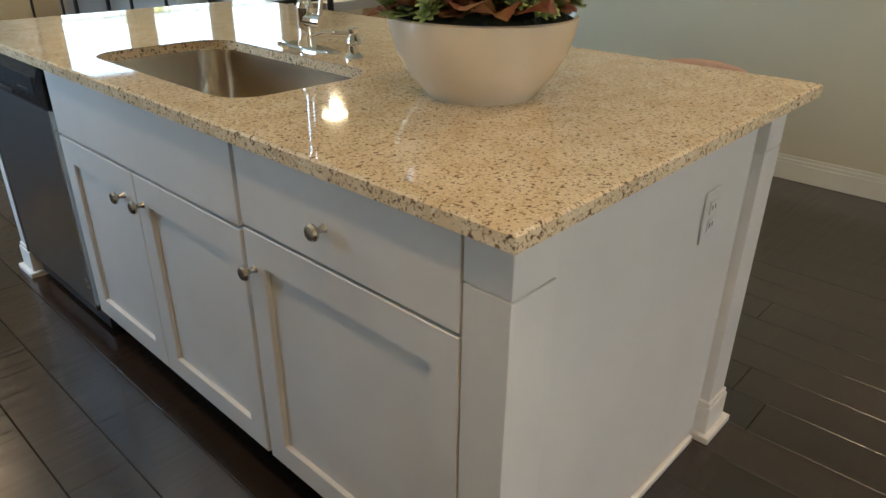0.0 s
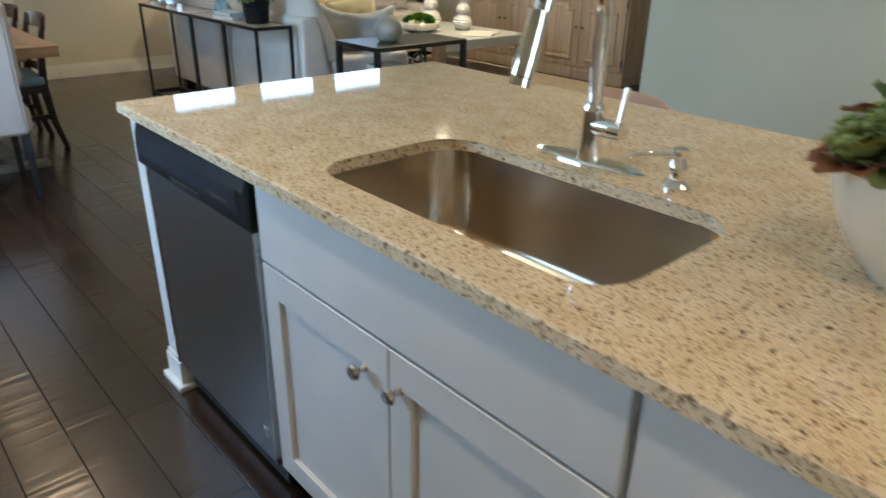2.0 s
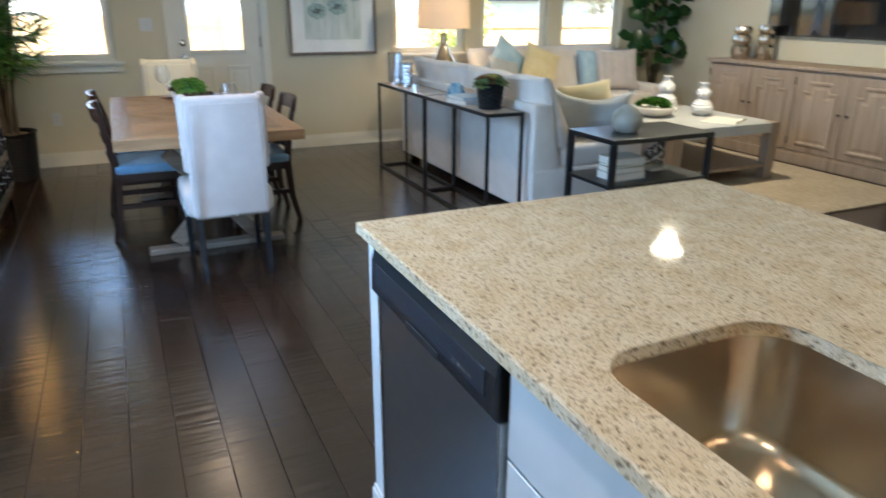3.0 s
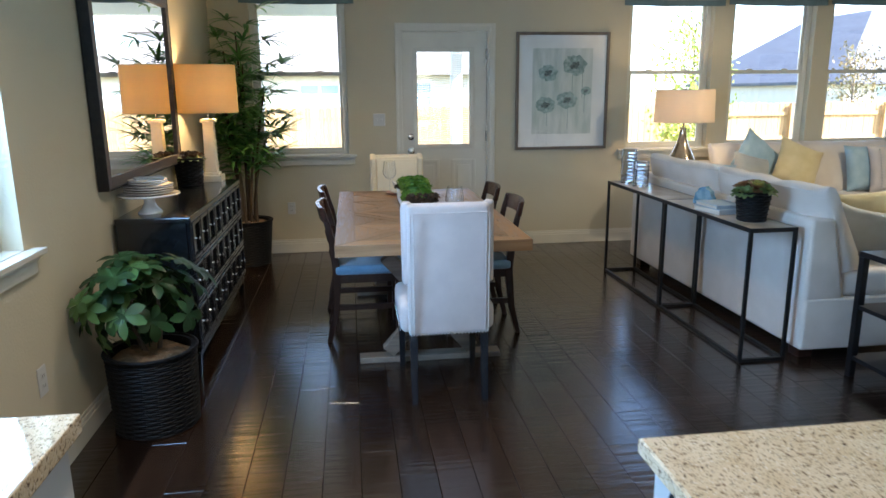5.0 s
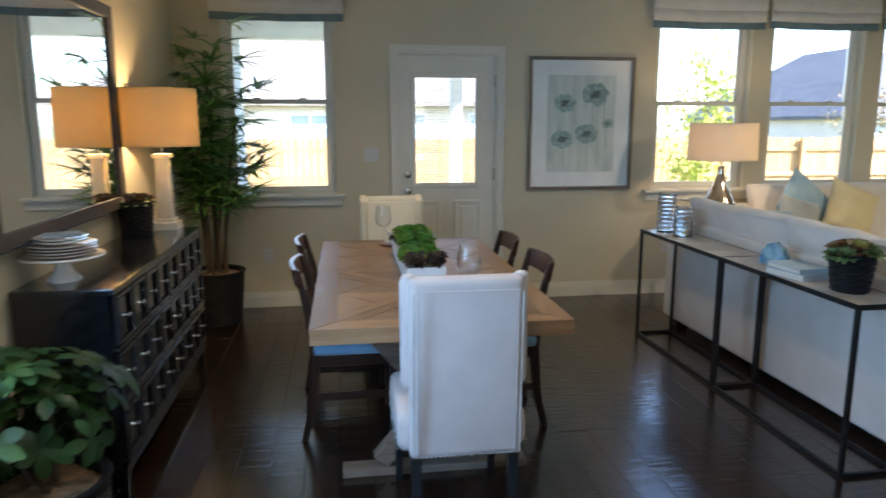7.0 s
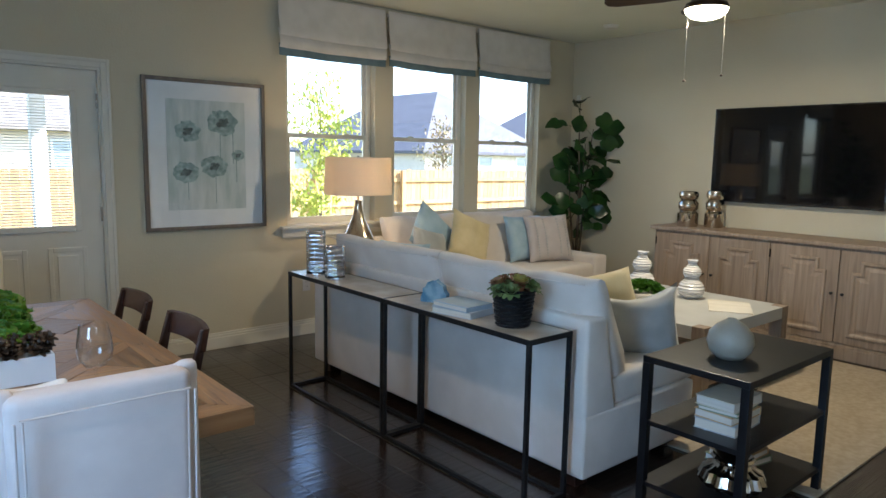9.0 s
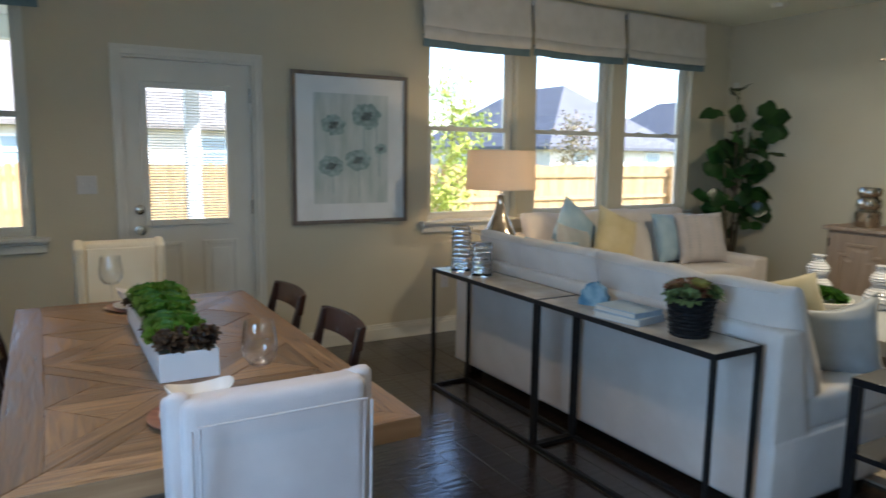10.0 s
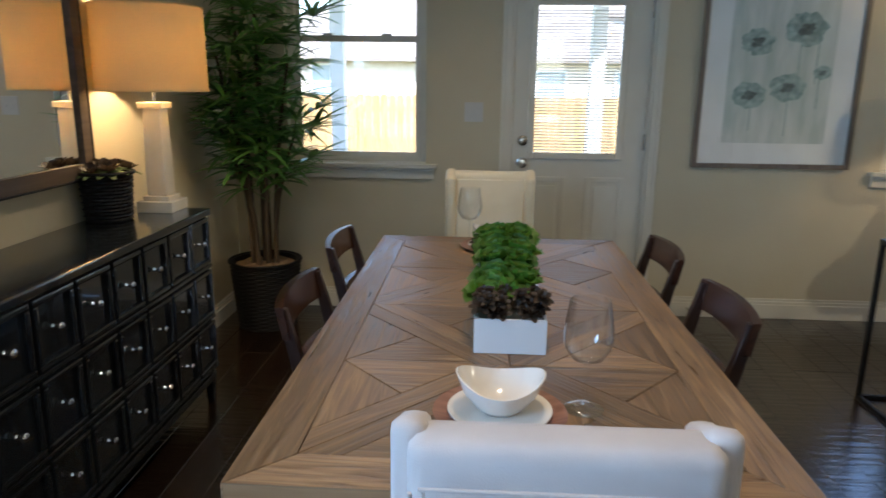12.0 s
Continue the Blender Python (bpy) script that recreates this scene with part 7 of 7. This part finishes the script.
# ---- cushions ----
M_CBLUE = material("dusty_blue_cotton", (0.30, 0.42, 0.50), 0.9, second=(0.38, 0.50, 0.57), scale=9, sheen=0.3, bump=0.12, bump_scale=300)
M_CYEL = material("pale_yellow_cotton", (0.56, 0.46, 0.24), 0.9, second=(0.63, 0.53, 0.31), scale=8, sheen=0.3, bump=0.12, bump_scale=300)
M_CGREY = material("silver_grey_satin", (0.33, 0.34, 0.33), 0.55, second=(0.40, 0.41, 0.40), scale=6, sheen=0.3)


def cushion(w, h, t, m, mat, label, seed, sag=0.0):
    return solid("cushion", pillow(w, h, t, 14, sag, 0.07, seed), mat, label, "cushion", smooth=80, m=m)


SEAT = 0.528
cushion(0.48, 0.44, 0.15, pose(4.00, 7.98, SEAT + 0.15, -16, 38, 4), M_CBLUE, "dusty blue cushion on the window sofa", 1)
cushion(0.42, 0.36, 0.14, pose(3.96, 7.82, SEAT + 0.05, -20, 14, 12), M_CGREY, "grey cushion leaning on a blue one", 2)
cushion(0.46, 0.44, 0.15, pose(4.40, 7.88, SEAT + 0.08, -18, 22, -4), M_CYEL, "pale yellow cushion on the window sofa", 3)
cushion(0.48, 0.46, 0.15, pose(5.30, 7.96, SEAT, -17, 0, -6), M_CBLUE, "dusty blue cushion at the sofa's far end", 4)
sc = thing("cushion", pose(5.46, 7.80, SEAT, -20, 0, -14), "white cushion with rows of grey embroidered dots", "cushion")
part("cover", pillow(0.52, 0.48, 0.15, 14, 0, 0.07, 5), M_LINEN, sc, smooth=80)
dot = mesh_of("stitch", lathe([(0.009, 0), (0.008, 0.003), (0, 0.004)], 8), M_CGREY, True)
for cx in (-0.17, -0.08, 0.08, 0.17):
    for k in range(14):
        z = 0.05 + k * 0.028
        full = max(0.0, (1 - abs(cx / 0.26) ** 2.6) * (1 - abs((z - 0.24) / 0.24) ** 2.6)) ** 0.42
        part("stitch", dot, None, sc, m=pose(cx, -0.075 * full - 0.006, z, 90, 0, 0))
cushion(0.44, 0.40, 0.13, pose(3.22, 7.36, SEAT, -20, 0, -70), M_CBLUE, "dusty blue cushion in the sofa's corner", 6)
cushion(0.40, 0.38, 0.13, pose(3.50, 5.64, SEAT + 0.01, -24, -10, -28), M_CYEL, "pale yellow cushion behind a grey one", 7)
cushion(0.66, 0.40, 0.19, pose(3.30, 5.45, SEAT - 0.01, -20, 3, -32), M_CGREY, "large silver-grey cushion leaning against the sofa back", 8, 0.10)

# ---- black side table ----
stb = thing("side_table", (2.87, 4.575, 0), "black two-shelf side table beside the sofa", "table")
sw, sd_, sh = 0.80, 0.475, 0.685
part("top", boxes(((0, 0, sh - 0.03), (sw, sd_, sh)), bevel=0.003), M_SATIN, stb)
for x in (0, sw - 0.035):
    for y in (0, sd_ - 0.035):
        part("leg", boxes(((x, y, 0), (x + 0.035, y + 0.035, sh - 0.0305)), bevel=0.002), M_SATIN, stb)
for z in (0.12, 0.40):
    part("shelf", boxes(((0.005, 0.005, z - 0.022), (sw - 0.005, sd_ - 0.005, z)), bevel=0.002), M_SATIN, stb)
M_STONE = material("greige_stoneware", (0.34, 0.31, 0.25), 0.4, second=(0.44, 0.41, 0.34), scale=6, detail=6, stain=0.12)
solid("stoneware_vessel", lathe([(0, 0), (0.055, 0.0), (0.085, 0.03), (0.098, 0.07), (0.09, 0.11), (0.06, 0.145), (0.028, 0.165), (0.02, 0.172), (0.016, 0.165), (0, 0.15)], 36), M_STONE, "greige rounded stoneware vessel on the side table", "vase", smooth=60, m=pose(3.14, 4.80, sh))
for k, (w, d, h, c, lab, tw) in enumerate(((0.25, 0.18, 0.045, M_BK2, "grey-blue", 4), (0.24, 0.17, 0.035, M_BK4, "tan", -2), (0.23, 0.17, 0.018, M_BK6, "sage", 6), (0.235, 0.175, 0.042, M_BK3, "cream", 0))):
    z = 0.4005 + sum((0.0452, 0.0352, 0.0182, 0.0)[:k])
    book(pose(3.10, 4.77, z, 0, 0, 180 + tw), w, d, h, c, f"{lab} hardback book in a stack on the shelf", "books on the side table")
book(pose(3.42, 4.86, 0.1205, 0, 0, 170), 0.25, 0.18, 0.03, M_BK6, "sage hardback book on the low shelf", "books on the low shelf")
book(pose(3.42, 4.86, 0.1508, 0, 0, 177), 0.23, 0.17, 0.028, M_BK4, "tan hardback book on the low shelf", "books on the low shelf")
M_MERCS = material("silvered_glass", (0.62, 0.58, 0.52), 0.10, 1.0, second=(0.42, 0.36, 0.30), scale=14, low=0.4, high=0.75, rough_var=0.06)
bm = bmesh.new()
rings = []
for k, (r, z) in enumerate(((0.0, 0.0), (0.07, 0.0), (0.078, 0.012), (0.12, 0.02), (0.135, 0.045), (0.118, 0.085), (0.08, 0.105), (0.072, 0.118), (0.09, 0.14), (0.082, 0.15), (0.065, 0.125), (0, 0.06))):
    n = 56
    if r == 0:
        rings.append([bm.verts.new((0, 0, z))])
    else:
        rings.append([bm.verts.new((r * (1 + (0.05 if 3 <= k <= 5 else 0) * (1 if i % 4 < 2 else -1)) * math.cos(6.28319 * i / n), r * (1 + (0.05 if 3 <= k <= 5 else 0) * (1 if i % 4 < 2 else -1)) * math.sin(6.28319 * i / n), z)) for i in range(n)])
for p, q in zip(rings, rings[1:]):
    for i in range(56):
        j = (i + 1) % 56
        if len(p) == 1:
            bm.faces.new((p[0], q[j], q[i]))
        elif len(q) == 1:
            bm.faces.new((p[i], p[j], q[0]))
        else:
            bm.faces.new((p[i], p[j], q[j], q[i]))
solid("fluted_bowl", bm, M_MERCS, "fluted silver mercury-glass bowl on the low shelf", "bowl", smooth=30, m=pose(3.12, 4.74, 0.1205))
orb = thing("table_sculpture", (3.45, 4.86, 0.4005), "silver knot sculpture on a white stone block", "sculpture")
part("block", boxes(((-0.06, -0.05, 0), (0.06, 0.05, 0.022)), bevel=0.003), M_CHINA, orb)
knot = [((0.05 + 0.02 * math.cos(3 * a)) * math.cos(2 * a), (0.05 + 0.02 * math.cos(3 * a)) * math.sin(2 * a) * 0.6, 0.095 + 0.045 * math.sin(3 * a) + 0.02 * math.cos(a)) for a in [6.28319 * i / 60 for i in range(61)]]
part("knot", tube(knot, 0.013, 10, caps=False), M_MERCS, orb, smooth=True)

# ---- rug and coffee table ----
M_RUG = material("cream_wool_rug", (0.36, 0.29, 0.20), 0.95, second=(0.44, 0.36, 0.26), scale=30, bump=0.5, bump_scale=150, stain=0.08)
solid("rug", boxes(((3.55, 4.55, 0.0005), (6.0, 7.5, 0.014)), bevel=0.004), M_RUG, "cream wool rug in the living room", "rug")
cf = thing("coffee_table", (0, 0, 0.0145), "square coffee table with a pale grey top and oak legs", "table")
KX0, KX1, KY0, KY1, KZ = 4.22, 5.38, 5.50, 6.75, 0.49
M_GREYTOP = material("pale_grey_lacquer", (0.46, 0.46, 0.44), 0.35, second=(0.52, 0.52, 0.50), scale=5, stain=0.05)
part("top", boxes(((KX0 + 0.002, KY0 + 0.002, KZ - 0.085), (KX1 - 0.002, KY1 - 0.002, KZ)), bevel=0.004), M_GREYTOP, cf)
for x in (KX0, KX1 - 0.09):
    for y in (KY0, KY1 - 0.09):
        part("leg", boxes(((x, y, 0), (x + 0.09, y + 0.09, KZ + 0.002)), bevel=0.004), M_LIMED, cf, "oak corner leg")
part("low_shelf", boxes(((KX0 + 0.02, KY0 + 0.02, 0.10), (KX1 - 0.02, KY1 - 0.02, 0.13)), bevel=0.003), M_LIMED, cf, "oak lower shelf")
M_WGLAZE = material("white_glaze", (0.70, 0.68, 0.66), 0.25, scale=6, bump=0.3, bump_scale=30)
KT = KZ + 0.0145


def gourd(x, y, h, label):
    prof = [(0, 0), (0.06, 0.0), (0.095, 0.03), (0.108, 0.075), (0.09, 0.125), (0.058, 0.16), (0.056, 0.175), (0.072, 0.205), (0.07, 0.24), (0.04, 0.275), (0.032, 0.295), (0.045, 0.32), (0.04, 0.32), (0.028, 0.29), (0, 0.28)]
    wav = []
    for i in range(len(prof) - 1):
        for k in range(4):
            r = prof[i][0] + (prof[i + 1][0] - prof[i][0]) * k / 4
            z = prof[i][1] + (prof[i + 1][1] - prof[i][1]) * k / 4
            wav.append((r + (0.0035 * (1 if (i * 4 + k) % 2 else -1) if 1 < i < 11 else 0), z))
    wav.append(prof[-1])
    return solid("gourd_vase", lathe([(r * h / 0.32, z * h / 0.32) for r, z in wav], 32), M_WGLAZE, label, "vase", smooth=30, m=pose(x, y, KT))


gourd(4.95, 6.45, 0.32, "tall white double-gourd vase on the coffee table")
gourd(5.05, 6.08, 0.29, "shorter white double-gourd vase on the coffee table")
fb = thing("planted_bowl", (4.62, 6.22, KT), "white bowl of green succulents on the coffee table", "planter")
part("bowl", lathe([(0, 0), (0.10, 0), (0.16, 0.03), (0.195, 0.085), (0.19, 0.09), (0.15, 0.06), (0, 0.055)], 40), M_CHINA, fb, smooth=60)
for _ in range(16):
    a, q = sr.uniform(0, 6.28), sr.uniform(0, 0.13)
    rosette_part(fb, "rosette", [M_LETTUCE], Vector((q * math.cos(a), q * math.sin(a), 0.09 + 0.04 * (1 - q / 0.13))), sr.uniform(0.06, 0.085), 8, (0,), rnd=sr, wave=0.005, width=0.6, axis=Vector((math.cos(a) * q * 4, math.sin(a) * q * 4, 0.7)).normalized())
mg = thing("open_magazine", pose(4.98, 5.74, KT, 0, 0, 30), "open magazine lying on the coffee table", "magazine")
for s in (-1, 1):
    bm = bmesh.new()
    n = 8
    up = [[bm.verts.new((s * 0.21 * i / n, y, 0.014 * math.sin(3.0 * (i / n) ** 0.7) + 0.003)) for i in range(n + 1)] for y in (-0.14, 0.14)]
    lo = [[bm.verts.new((s * 0.21 * i / n, y, 0.0)) for i in range(n + 1)] for y in (-0.14, 0.14)]
    for i in range(n):
        bm.faces.new((up[0][i], up[0][i + 1], up[1][i + 1], up[1][i]))
        bm.faces.new((lo[0][i], lo[0][i + 1], up[0][i + 1], up[0][i]))
        bm.faces.new((lo[1][i], lo[1][i + 1], up[1][i + 1], up[1][i]))
    bm.faces.new((lo[0][n], lo[1][n], up[1][n], up[0][n]))
    part("page", bm, M_PAGES, mg, smooth=50)

# ---- on the credenza ----
jar_prof = [(0, 0), (0.085, 0), (0.092, 0.01), (0.092, 0.10), (0.075, 0.112), (0.072, 0.118), (0.088, 0.135), (0.09, 0.175), (0.072, 0.195), (0.068, 0.20), (0.084, 0.215), (0.086, 0.245), (0.075, 0.262), (0.07, 0.262), (0.07, 0.22), (0, 0.2)]
solid("mercury_jar", lathe(jar_prof, 36), M_MERCS, "silver mercury-glass stacked jar on the credenza", "jar", smooth=50, m=pose(6.28, 6.86, CZ) @ Matrix.Diagonal((1.05, 1.05, 1.25, 1)))
solid("mercury_jar", lathe(jar_prof, 36), M_MERCS, "taller silver jar behind another on the credenza", "jar", smooth=50, m=pose(6.40, 6.66, CZ) @ Matrix.Diagonal((0.95, 0.95, 1.3, 1)))

# ---- hardwood floor, plank by plank ----
floor = tagged(new("floor", mesh_of("floor", boxes(((X_LEFT - T, Y_REAR - T, GROUND), (X_KIT + T, Y_KIT - T, -0.012)), ((X_LEFT - T, Y_KIT - T, GROUND), (X_RIGHT + T, Y_BACK + T, -0.012))), M_FLOOR)), "dark hand-scraped hardwood plank floor", kind="structure")
PLANK = 0.152
plank_meshes = {}


def plank_mesh(length):
    if length not in plank_meshes:
        plank_meshes[length] = mesh_of("plank", box(bmesh.new(), (0.0004, 0.0004, -0.012), (PLANK - 0.0004, length - 0.0004, 0.0), 0.002, 1), M_FLOOR)
    return plank_meshes[length]


rng = random.Random(11)
far_planks = bmesh.new()
x = X_LEFT
while x < X_RIGHT:
    w = min(PLANK, X_RIGHT - x)
    start = Y_REAR if x < X_KIT else Y_KIT
    y, first = start, True
    while y < Y_BACK + 0.02:
        n = rng.choice((0.5, 0.7, 0.9, 1.1, 1.3, 1.5))
        if first:
            n, first = round(rng.uniform(0.15, 1.2), 1), False
        n = min(n, round(Y_BACK + 0.03 - y, 2))
        if n < 0.05:
            break
        if x < 2.75 and y + n > 0.4 and not (0.8 < x < 1.6 and y < 1.6):
            part("plank", plank_mesh(n), None, floor, m=Matrix.Translation((x, y, 0)))
        else:
            box(far_planks, (x + 0.0004, y + 0.0004, -0.012), (x + w - 0.0004, y + n - 0.0004, 0.0))
        y = round(y + n, 2)
    x += PLANK
far = part("plank_rest", far_planks, M_FLOOR, floor)
tagged(far, "more planks of the same floor", kind="stuff")
